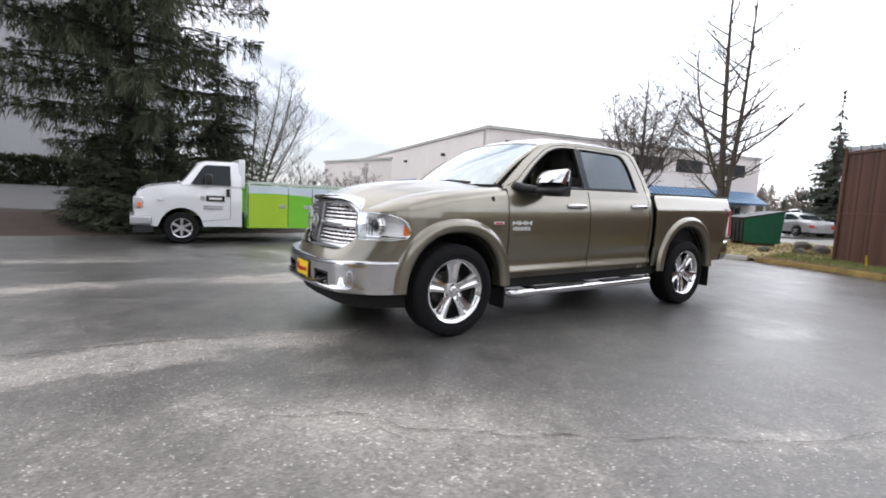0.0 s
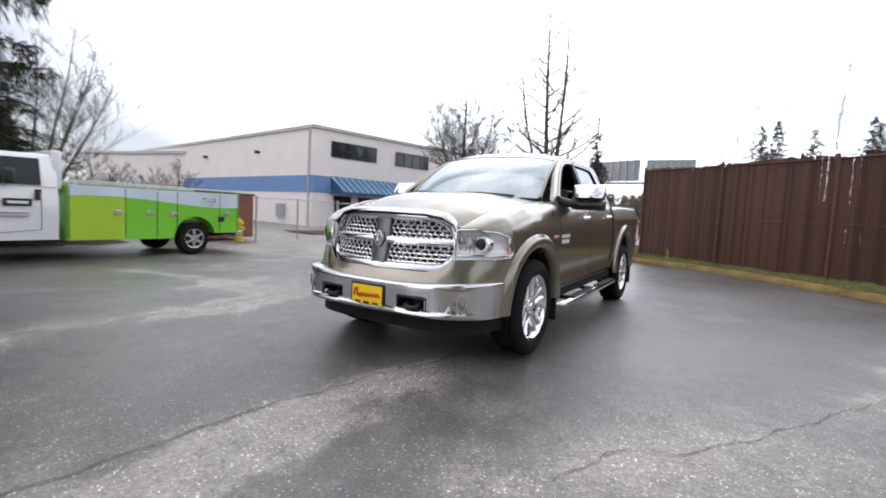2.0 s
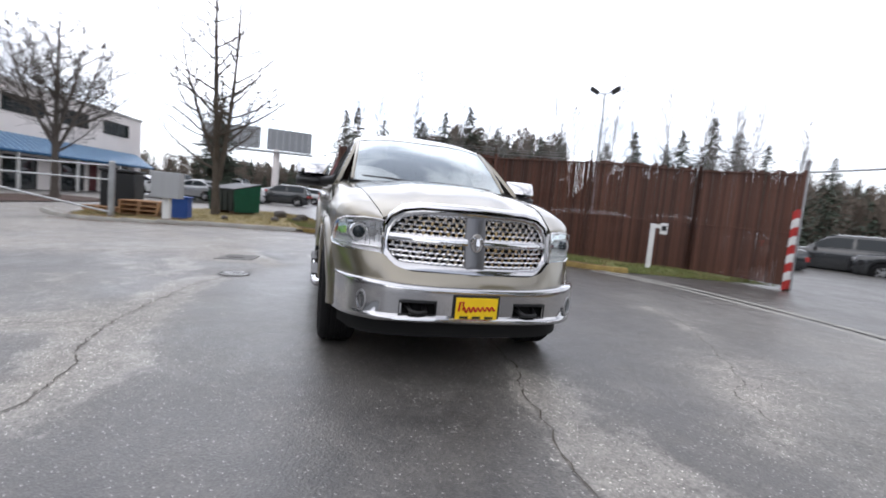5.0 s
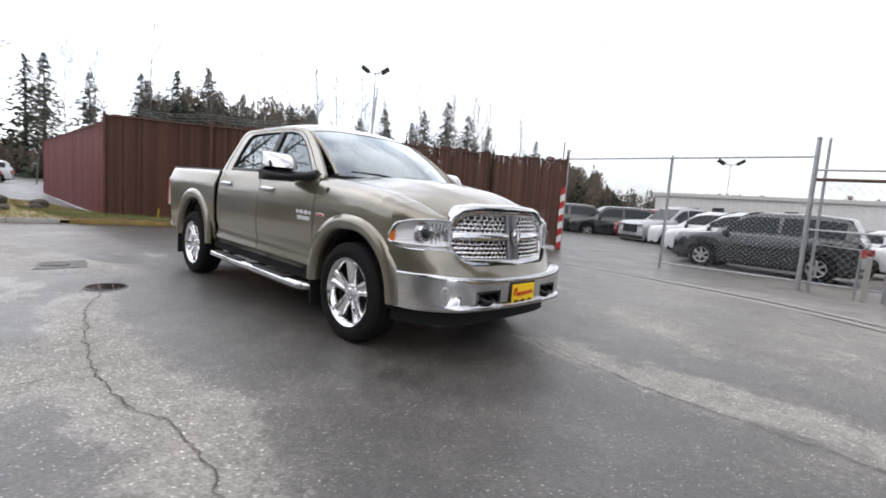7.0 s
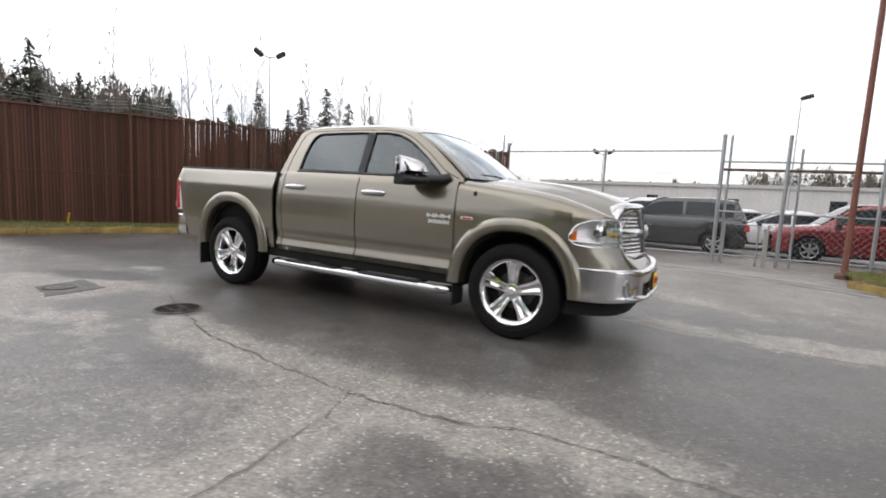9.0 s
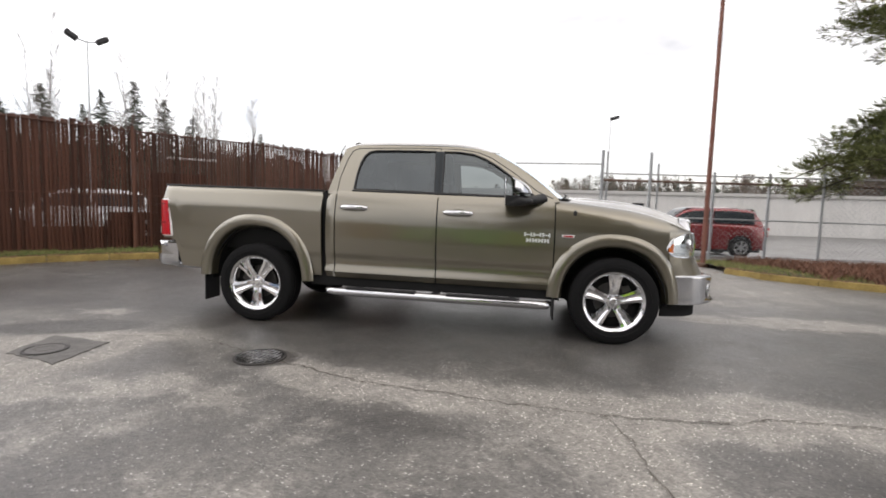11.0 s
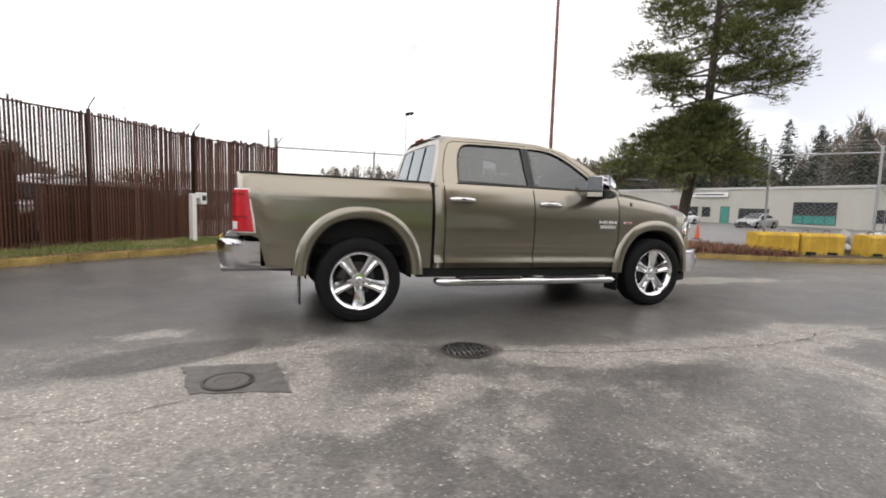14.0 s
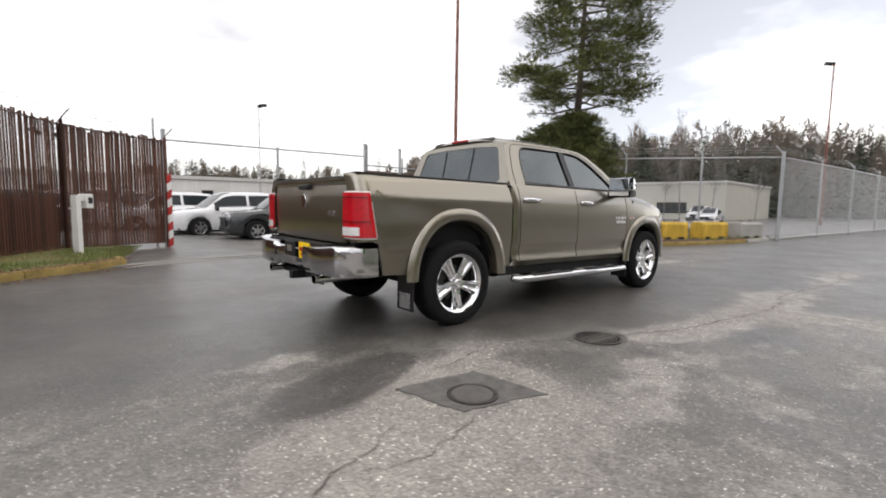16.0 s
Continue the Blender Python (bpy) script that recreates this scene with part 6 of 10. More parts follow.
def ridge(name, lo, hi, dist, h, seed, label):
    """Rising wooded ground behind the lots."""
    P = []
    for a in np.linspace(lo, hi, 60):
        row = []
        for d, k in ((dist, 0.0), (dist * 1.1, 0.45), (dist * 1.25, 0.85), (dist * 1.5, 1.0)):
            x, y = polar(a, d)
            edge = min(1, (a - lo) / 6, (hi - a) / 6)
            row.append((x, y, -0.4 + k * h * max(edge, 0) * (1 + 0.4 * noise.fractal((a * 0.12, seed, k), 1.0, 2.0, 4))))
        P.append(row)
    bm = bmesh.new()
    sheet(bm, P, flip=True)
    return tagged(part(name, bm, M["woods"], smooth=60), label, "hillside", kind="structure")


ridge("hillside_north", 116, 172, 84, 7.0, 3, "dull green wooded bank behind the fenced lot")
ridge("hillside_east", -8, 90, 98, 6.0, 5, "dull green wooded bank beyond the shops")
ridge("hillside_west", 176, 208, 86, 3.5, 7, "low scrub bank beyond the car park")


def hedge(name, x0, x1, y0, y1, z0, z1, seed, label):
    rng = random.Random(seed)
    V, F = [], []
    for _ in range(7000):
        p = Vector((rng.uniform(x0, x1), rng.uniform(y0, y1), z0 + (z1 - z0) * rng.random()))
        k = rng.randrange(3)
        if k == 0:
            p.y = y1 + rng.gauss(0, 0.08)
        elif k == 1:
            p.z = z1 + rng.gauss(0, 0.08)
        spray(V, F, p, (rng.uniform(-1, 1), rng.uniform(-0.2, 1), rng.uniform(0, 1)), 0.36, rng, 0.0)
    me = bpy.data.meshes.new(name)
    me.from_pydata(V, [], F)
    me.materials.append(M["hedge"])
    return tagged(new(name, me), label, "hedge", kind="stuff")


hedge("hedge", 5.0, 24.0, -31.0, -29.6, 0.9, 2.35, 8, "clipped dark hedge along the grey hall")

# mulch mound under the firs and the sloping drive behind it
P = []
for i in range(30):
    row = []
    for j in range(16):
        x, y = -1.5 + i * 0.42, -10.9 - j * 0.42
        u = math.sin(math.pi * min(1, j / 15)) ** 0.5 * min(1, i / 3, (29 - i) / 3)
        row.append((x, y - 0.6 * math.sin(i * 0.25), gz(x, y) - 0.05 + 0.62 * u * S(0, 9, j) + 0.05 * noise.noise(Vector((x * 2, y * 2, 0)))))
    P.append(row)
bm = bmesh.new()
sheet(bm, P, flip=True)
tagged(part("mulch_mound", bm, M["mound"], smooth=60), "dark brown mulch mound under the firs", "mulch bed", kind="structure")
bm = bmesh.new()
sheet(bm, [[(x, y, -0.16 + 1.25 * S(-17, -31, y)) for y in np.linspace(-16, -33, 14)] for x in np.linspace(2, 40, 20)], flip=True)
tagged(part("upper_drive", bm, M["drive"], smooth=60), "grey paved drive rising behind the mound", "drive", kind="structure")


# ---------- parked cars ----------
def wheel(parent, x, y, r, w, side, hub=M["steel"]):
    bm = bmesh.new()
    lathe(bm, [(r * 0.62, -w / 2), (r * 0.92, -w / 2), (r, -w * 0.32), (r, w * 0.32), (r * 0.92, w / 2), (r * 0.62, w / 2)], 28, "y")
    wl_ = part("wheel", bm, M["tyre"], parent, "black tyre", at=pose(x, y, r))
    bm = bmesh.new()
    f = side * w * 0.42
    lathe(bm, [(r * 0.62, f), (r * 0.58, f - side * 0.02), (r * 0.5, f - side * 0.05), (0.0001, f - side * 0.06)], 28, "y")
    part("rim_well", bm, M["under"], wl_)
    bm = bmesh.new()
    for k in range(6):
        m = Matrix.Rotation(k * math.pi / 3, 4, "Y")
        box(bm, (-0.03, f - 0.03, 0.02), (0.03, f + 0.005, r * 0.6), m)
    lathe(bm, [(0.0001, f + 0.012 * side), (r * 0.16, f + 0.012 * side), (r * 0.18, f - 0.02 * side)], 16, "y")
    lathe(bm, [(r * 0.56, f), (r * 0.64, f + 0.008 * side), (r * 0.66, f - 0.03 * side)], 28, "y")
    part("rim", bm, hub, wl_, "silver alloy rim")
    return wl_


CARS = {
    # body outline (x, z) from nose to tail over the top; window line; length, width, wheel radius, axle places
    "suv": dict(low=[(-2.25, 0.42), (-2.28, 0.75), (-2.2, 0.95), (-1.25, 1.05), (-0.85, 1.12), (0.6, 1.14), (2.15, 1.12), (2.24, 0.95), (2.26, 0.5)],
                top=[(-1.15, 1.06), (-0.45, 1.62), (-0.1, 1.70), (1.2, 1.72), (1.85, 1.66), (2.15, 1.12)], w=0.92, r=0.36, ax=(-1.38, 1.36)),
    "sedan": dict(low=[(-2.35, 0.35), (-2.4, 0.6), (-2.25, 0.75), (-1.2, 0.92), (-0.9, 0.95), (0.7, 0.98), (1.5, 1.02), (2.3, 0.95), (2.38, 0.75), (2.35, 0.4)],
                  top=[(-1.1, 0.93), (-0.2, 1.38), (0.2, 1.45), (0.8, 1.44), (1.65, 1.02)], w=0.9, r=0.33, ax=(-1.42, 1.4)),
    "pickup": dict(low=[(-2.7, 0.5), (-2.74, 0.9), (-2.6, 1.1), (-1.3, 1.2), (-1.1, 1.24), (0.7, 1.24), (0.75, 1.26), (2.75, 1.24), (2.8, 0.6)],
                   top=[(-1.25, 1.2), (-0.55, 1.78), (-0.2, 1.86), (0.55, 1.86), (0.8, 1.26)], w=0.97, r=0.39, ax=(-1.75, 1.8)),
}


def car(kind, paint, label, m, name=None):
    c = CARS[kind]
    e = thing(name or {"suv": "parked_suv", "sedan": "parked_car", "pickup": "parked_pickup"}[kind], label, "car", group="parked cars", at=m)
    w, r, ax, low, top = c["w"], c["r"], c["ax"], c["low"], c["top"]
    zb = 0.28
    xs = sorted(set(list(np.linspace(low[0][0], low[-1][0], 60)) + [a + d for a in ax for d in np.linspace(-r * 1.18, r * 1.18, 13)]))
    xs = [x for x in xs if low[1][0] <= x <= low[-2][0]]
    bx_, bz_ = [p[0] for p in low[1:-1]], [p[1] for p in low[1:-1]]
    P = []
    for x in xs:
        zt = float(np.interp(x, bx_, bz_))
        t = (x - xs[0]) / (xs[-1] - xs[0])
        taper = 1 - 0.16 * (abs(2 * t - 1) ** 5)
        z0 = zb
        for a in ax:
            dd = abs(x - a) / (r * 1.18)
            if dd < 1:
                z0 = max(z0, r + r * 1.12 * math.sqrt(1 - dd * dd))
        z0 = min(z0, zt - 0.05)
        row = []
        for f, k in ((0.0, 0.94), (0.25, 0.99), (0.5, 1.0), (0.75, 0.985), (0.93, 0.95), (1.0, 0.88)):
            row.append((x, -w * taper * k, z0 + (zt - z0) * f))
        row += [(x, -w * taper * 0.45, zt + 0.025), (x, 0, zt + 0.035)]
        row += [(x, -yy, zz) for _, yy, zz in reversed(row[:-1])]
        P.append(row)
    bm = bmesh.new()
    V = sheet(bm, P)
    bm.faces.new(V[0][::-1])
    bm.faces.new(V[-1])
    bmesh.ops.recalc_face_normals(bm, faces=bm.faces)
    part("body", bm, paint, e, smooth=50)
    bm = bmesh.new()
    box(bm, (xs[0] + 0.15, -w * 0.86, 0.2), (xs[-1] - 0.15, w * 0.86, min(bz_) - 0.06))
    part("underbody", bm, M["under"], e)
    # cabin
    tx, tz = [p[0] for p in top], [p[1] for p in top]
    P = []
    for x in np.linspace(tx[0], tx[-1], 26):
        zt, zl = float(np.interp(x, tx, tz)), float(np.interp(x, bx_, bz_))
        k = 0.80 - 0.10 * max(0, (zt - zl)) / 0.65
        row = [(x, -w * 0.86, zl - 0.03), (x, -w * (k + 0.0), zl + 0.86 * (zt - zl)), (x, -w * (k - 0.10), zt - 0.012), (x, 0, zt + 0.025)]
        P.append(row + [(a, -b, cc) for a, b, cc in reversed(row[:-1])])
    bm = bmesh.new()
    sheet(bm, P)
    bmesh.ops.recalc_face_normals(bm, faces=bm.faces)
    cab = part("cabin", bm, paint, e, smooth=50)
    # glass bands
    n = len(P) - 1
    for s in (-1, 1):
        for lo, hi in ((0.10, 0.47), (0.50, 0.90)):
            bm = bmesh.new()
            rows = []
            for t in np.linspace(lo, hi, 10):
                x = tx[0] + (tx[-1] - tx[0]) * t
                zt, zl = float(np.interp(x, tx, tz)), float(np.interp(x, bx_, bz_))
                k = 0.80 - 0.10 * max(0, (zt - zl)) / 0.65
                q0, q1 = Vector((x, s * w * 0.872, zl + 0.01)), Vector((x, s * w * (k + 0.016), zl + 0.85 * (zt - zl)))
                rows.append([q0.lerp(q1, 0.06), q0.lerp(q1, 0.93)])
            sheet(bm, rows, flip=(s > 0))
            part("side_window", bm, M["car_glass"], cab)
    for lo, hi, nm in ((0.01, 0.30, "windscreen"), (0.82, 0.99, "rear_window")):
        if kind == "suv" and nm == "rear_window":
            lo, hi = 0.90, 0.985
        if kind == "sedan" and nm == "windscreen":
            hi = 0.40
        bm = bmesh.new()
        rows = []
        for t in np.linspace(lo, hi, 6):
            x = tx[0] + (tx[-1] - tx[0]) * t
            zt, zl = float(np.interp(x, tx, tz)), float(np.interp(x, bx_, bz_))
            k = 0.80 - 0.10 * max(0, (zt - zl)) / 0.65
            rows.append([(x, y, zt + 0.035 - 0.02 * (y / w) ** 2 + (0.0 if abs(y) < 1e-6 else 0)) for y in np.linspace(-w * (k - 0.12), w * (k - 0.12), 7)])
        sheet(bm, rows)
        part(nm, bm, M["car_glass"], cab)
    for a in ax:
        for s in (-1, 1):
            wheel(e, a, s * (w - 0.11), r, 0.22, s)
    zl = bz_[0]
    for s in (-1, 1):
        bm = bmesh.new()
        box(bm, (bx_[0] - 0.015, s * w * 0.5, zl - 0.02), (bx_[0] + 0.22, s * w * 0.80, zl + 0.12))
        soft(part("headlight", bm, M["steel"], e, "clear headlight"), 0.02)
        bm = bmesh.new()
        box(bm, (bx_[-1] - 0.12, s * w * 0.62, bz_[-1] - 0.2), (bx_[-1] + 0.02, s * w * 0.86, bz_[-1] - 0.02))
        soft(part("tail_light", bm, M["stripe_red"], e, "red tail light"), 0.015)
        bm = bmesh.new()
        box(bm, (tx[0] + 0.3, s * w * 0.9, zl + 0.25), (tx[0] + 0.42, s * w * 1.12, zl + 0.40))
        soft(part("mirror", bm, M["plastic"], e), 0.03)
    bm = bmesh.new()
    box(bm, (bx_[0] - 0.03, -w * 0.45, zl - 0.28), (bx_[0] + 0.1, w * 0.45, zl + 0.06))
    soft(part("grille", bm, M["plastic"], e), 0.02)
    bm = bmesh.new()
    box(bm, (bx_[0] - 0.02, -w * 0.82, 0.32), (bx_[0] + 0.15, w * 0.82, 0.48))
    soft(part("bumper", bm, M["plastic"], e), 0.03)
    return e


G = -0.2
car("suv", M["black_car"], "charcoal black compact SUV parked behind the gate", pose(2.2, 13.0, G, 0, 0, -4))
car("suv", M["white_car"], "white SUV parked beside the charcoal one", pose(0.9, 15.9, G, 0, 0, 4))
car("suv", M["red_car"], "dark red SUV parked behind chain-link", pose(7.2, 12.9, G, 0, 0, 2))
car("sedan", M["white_car"], "white car parked behind the charcoal SUV", pose(5.6, 16.2, G, 0, 0, 3))
car("pickup", M["silver_car"], "silver vehicle facing the gate with a yellow plate", pose(-2.6, 20.5, G, 0, 0, 62))
car("suv", M["blue_car"], "bright blue SUV far back in the lot", pose(-0.5, 27.5, G, 0, 0, 55))
car("suv", M["red_car"], "red SUV in the back row of the lot", pose(-5.2, 23.0, G, 0, 0, 60))
car("sedan", M["silver_car"], "grey car in the back row of the lot", pose(-8.2, 24.5, G, 0, 0, 60))
car("suv", M["black_car"], "dark SUV inside the fenced lot", pose(-9.0, 20.6, G, 0, 0, 35))
car("suv", M["black_car"], "black SUV in the second row of the fenced lot", pose(-6.4, 21.5, G, 0, 0, 40))
car("sedan", M["black_car"], "black car inside the fenced lot", pose(-9.5, 15.5, G, 0, 0, 45))
car("sedan", M["red_car"], "dark red car seen through fence slats", pose(-12.2, 12.8, G, 0, 0, 50))
car("suv", M["white_car"], "white SUV parked in the second row behind slatted fence", pose(-13.2, 7.8, G, 0, 0, 53.7))
car("sedan", M["bright_red_car"], "red car parked behind slatted fence", pose(-15.6, 3.8, G, 0, 0, 233.7))
car("suv", M["brown_car"], "dark brown SUV parked close behind slatted fence", pose(-7.3, 9.6, G, 0, 0, 53.7))
car("sedan", M["white_car"], "white car parked behind a red car and slatted fence", pose(-19.0, 5.2, G, 0, 0, 53.7))
car("suv", M["silver_car"], "silver SUV parked deep behind slatted fence", pose(-9.4, 8.0, G, 0, 0, 53.7))
car("pickup", M["black_car"], "black pickup parked close behind slatted fence", pose(-8.9, 11.8, G, 0, 0, 53.7))
car("suv", M["white_car"], "white boxy SUV parked past the gate post", pose(-0.9, 19.0, G, 0, 0, 12))
car("sedan", M["white_car"], "white car in the fenced lot row", pose(4.2, 20.0, G, 0, 0, 10))
car("sedan", M["silver_car"], "silver car far back by the white building", pose(9.0, 30.0, G, 0, 0, 0))
car("sedan", M["white_car"], "white car far back by the white building", pose(15.0, 29.0, G, 0, 0, 0))
# lot beyond the dumpster
for k, (x, y, rz, kd, pt, lb) in enumerate(((-33, -11.2, 60, "sedan", "white_car", "white car in the lot beyond the dumpster"), (-31.5, -8.9, 60, "sedan", "silver_car", "silver car in the lot beyond the dumpster"),
                                            (-37, -7.0, 70, "pickup", "white_car", "white pickup in the lot beyond the dumpster"), (-36, -3.4, 80, "suv", "black_car", "black SUV in the lot beyond the dumpster"),
                                            (-41, -9.5, 70, "suv", "red_car", "red SUV in the far car lot"), (-43, -5.0, 80, "sedan", "silver_car", "silver car in the far car lot"),
                                            (-44, -13.0, 70, "pickup", "white_car", "white truck in the far car lot"), (-39, -14.5, 60, "sedan", "white_car", "white car in the far car lot"),
                                            (-47, -2.0, 80, "suv", "white_car", "white SUV in the far car lot"))):
    car(kd, M[pt], lb, pose(x, y, 0.0, 0, 0, rz))
for x, y, kd, pt, lb in ((38, 33, "sedan", "white_car", "white car by the tan shops"), (41, 40, "suv", "black_car", "dark SUV by the tan shops"), (40, 26, "sedan", "silver_car", "silver car by the tan shops"), (45, 14.5, "sedan", "white_car", "white car far behind the tall fence"), (50, 17.5, "suv", "white_car", "white SUV far behind the tall fence"), (40, 47, "suv", "red_car", "red SUV by the tan shops")):
    car(kd, M[pt], lb, pose(x, y, -0.3, 0, 0, 10))


# ---------- service truck ----------
def service_truck():
    e = thing("service_truck", "white utility truck with lime green service body", "truck", at=pose(0, -9.85, -0.155))
    w = 0.98
    P = []
    xs = np.linspace(1.72, 4.06, 48)
    for x in xs:
        zt = lerp([(1.7, 1.46), (3.1, 1.46), (3.45, 1.42), (3.8, 1.34), (3.96, 1.26), (4.03, 1.14), (4.08, 0.9)], x)
        z0 = 0.42
        dd = abs(x - 3.1) / 0.48
        if dd < 1:
            z0 = max(z0, 0.38 + 0.50 * math.sqrt(1 - dd * dd))
        tp = w * (1 - 0.10 * S(3.2, 4.06, x))
        row = [(x, -tp * 0.97, z0), (x, -tp, z0 + (zt - z0) * 0.5), (x, -tp * 0.98, z0 + (zt - z0) * 0.8), (x, -tp * 0.92, zt), (x, -tp * 0.4, zt + 0.05), (x, 0, zt + 0.06)]
        P.append(row + [(a, -b, c) for a, b, c in reversed(row[:-1])])
    bm = bmesh.new()
    V = sheet(bm, P)
    bm.faces.new(V[-1])
    bm.faces.new(V[0][::-1])
    bmesh.ops.recalc_face_normals(bm, faces=bm.faces)
    part("cab_body", bm, M["white_car"], e, smooth=45)
    top = [(1.72, 2.08), (2.50, 2.06), (2.68, 2.0), (3.12, 1.46)]
    P = []
    for x, z in top:
        row = [(x, -0.93, 1.44), (x, -0.80, z - 0.06), (x, -0.72, z), (x, 0, z + 0.04)]
        P.append(row + [(a, -b, c) for a, b, c in reversed(row[:-1])])
    bm = bmesh.new()
    V = sheet(bm, P)
    bm.faces.new(V[0][::-1])
    bmesh.ops.recalc_face_normals(bm, faces=bm.faces)
    cab = part("cab_roof", bm, M["white_car"], e, smooth=45)
    for s in (-1, 1):
        bm = bmesh.new()
        poly = [(1.98, 1.46), (2.90, 1.46), (2.60, 1.92), (2.52, 1.96), (1.98, 1.97)]
        vs = [bm.verts.new((x, s * (0.935 - (z - 1.44) * 0.21 + 0.012), z)) for x, z in poly]
        bm.faces.new(vs if s < 0 else vs[::-1])
        part("door_window", bm, M["car_glass"], cab)
        bm = bmesh.new()
        box(bm, (2.42, s * 0.95, 1.46), (2.60, s * 1.22, 1.74))
        soft(part("mirror", bm, M["plastic"], e), 0.06, 3)
        bm = bmesh.new()
        tube(bm, [(2.0, s * 0.995, 1.40), (2.0, s * 0.998, 0.62), (2.78, s * 0.998, 0.55)], 0.006, 4)
        part("door_seam", bm, M["under"], e)
        bm = bmesh.new()
        box(bm, (2.02, s * 0.985, 1.18), (2.10, s * 1.02, 1.38))
        part("door_handle", bm, M["plastic"], e)
        bm = bmesh.new()
        box(bm, (3.88, s * 0.55, 0.82), (4.075, s * 0.90, 1.12))
        soft(part("headlight", bm, M["steel"], e, "clear headlight"), 0.04, 3)
        bm = bmesh.new()
        box(bm, (3.93, s * 0.89, 0.86), (4.0, s * 0.93, 0.99))
        soft(part("indicator", bm, M["orange"], e, "amber lens"), 0.02)
        bm = bmesh.new()
        box(bm, (3.45, s * 0.985, 1.02), (3.62, s * 0.997, 1.06))
        part("badge", bm, M["steel"], e)
    bm = bmesh.new()
    rows = [[(3.08, y, 1.52) for y in np.linspace(-0.78, 0.78, 5)], [(2.72, y, 1.965 + 0.03 * (1 - (y / 0.7) ** 2)) for y in np.linspace(-0.68, 0.68, 5)]]
    sheet(bm, rows, flip=True)
    part("windscreen", bm, M["car_glass"], cab, at=pose(0.015, 0, 0.012))
    bm = bmesh.new()
    box(bm, (4.03, -0.5, 0.72), (4.09, 0.5, 1.1))
    gr = soft(part("grille", bm, M["steel"], e), 0.03)
    bm = bmesh.new()
    for k in range(4):
        box(bm, (4.085, -0.46, 0.76 + 0.085 * k), (4.095, 0.46, 0.80 + 0.085 * k))
    part("grille_slots", bm, M["under"], gr)
    bm = bmesh.new()
    box(bm, (3.72, -1.0, 0.44), (4.16, 1.0, 0.68))
    soft(part("bumper", bm, M["galv"], e), 0.06, 3)
    bm = bmesh.new()
    box(bm, (3.70, -0.95, 0.28), (4.1, 0.95, 0.43))
    part("valance", bm, M["plastic"], e)
    bm = bmesh.new()
    box(bm, (1.62, -0.86, 1.40), (1.78, 0.86, 2.16))
    soft(part("headboard", bm, M["white_car"], e), 0.03)
    bm = bmesh.new()
    box(bm, (2.7, -0.35, 1.40), (3.15, 0.35, 1.56))
    soft(part("hood_cover", bm, M["white_car"], e), 0.12, 3)
    # service body: two side boxes and a deck
    for s in (-1, 1):
        bm = bmesh.new()
        pts = [(1.60, 0.40), (1.60, 1.52), (-2.15, 1.52), (-2.15, 0.52), (-1.50, 0.52)]
        pts += [(-1.0 - 0.5 * math.cos(a), 0.46 + 0.46 * math.sin(a)) for a in np.linspace(0.15, math.pi - 0.15, 12)]
        pts += [(-0.48, 0.40)]
        prism(bm, [(x, s * 1.03, z) for x, z in pts], (0, -s * 0.42, 0))
        sb = part("side_box", bm, M["green_wrap"], e, "lime green side box with pale upper band", smooth=25)
        bm = bmesh.new()
        rows = []
        for x in np.linspace(1.595, -2.145, 40):
            zt = 1.24 + 0.05 * math.sin(x * 1.4 + 0.6) + 0.05 * math.sin(x * 0.6)
            rows.append([(x, s * 1.034, zt), (x, s * 1.034, 1.515)])
        sheet(bm, rows, flip=(s < 0))
        part("sky_graphic", bm, M["pale_wrap"], sb, "pale sky graphic")
        bm = bmesh.new()
        rows = []
        for x in np.linspace(1.595, 0.55, 14):
            zt = 1.22 + 0.05 * math.sin(x * 1.4 + 0.6) + 0.05 * math.sin(x * 0.6)
            rows.append([(x, s * 1.033, 0.41), (x, s * 1.033, zt)])
        sheet(bm, rows, flip=(s < 0))
        part("lime_graphic", bm, M["lime_wrap"], sb, "yellow green graphic")
        for x in (1.58, 0.56, -0.10, -0.55, -1.62, -2.12):
            bm = bmesh.new()
            box(bm, (x - 0.008, s * 1.030, 0.56 if x < -0.5 else 0.44), (x + 0.008, s * 1.037, 1.48))
            part("door_gap", bm, M["dump_dark"], sb)
        for x, z in ((0.72, 0.98), (0.06, 0.98), (-0.45, 0.98), (-1.8, 1.0)):
            bm = bmesh.new()
            box(bm, (x - 0.07, s * 1.033, z - 0.05), (x + 0.07, s * 1.05, z + 0.05))
            soft(part("latch", bm, M["steel"], sb, "silver latch"), 0.01)
        bm = bmesh.new()
        box(bm, (-1.75, s * 1.034, 0.80), (-1.58, s * 1.044, 0.93))
        soft(part("fuel_flap", bm, M["ink"], sb), 0.02)
        for z in (1.36, 1.30, 1.22):
            bm = bmesh.new()
            box(bm, (-1.5, s * 1.036, z - 0.015), (-1.15, s * 1.039, z + 0.015))
            part("text_line", bm, M["steel"], sb)
    bm = bmesh.new()
    box(bm, (-2.12, -0.6, 0.62), (1.6, 0.6, 0.75))
    part("deck", bm, M["under"], e)
    bm = bmesh.new()
    box(bm, (-2.16, -0.6, 0.70), (-2.08, 0.6, 1.42))
    part("tail_board", bm, M["green_wrap"], e)
    for s in (-1, 1):
        bm = bmesh.new()
        tube(bm, [(1.55, s * 0.95, 1.52), (1.55, s * 0.95, 1.60), (-2.1, s * 0.95, 1.58), (-2.1, s * 0.95, 1.52)], 0.022, 6)
        part("top_rail", bm, M["galv"], e)
    bm = bmesh.new()
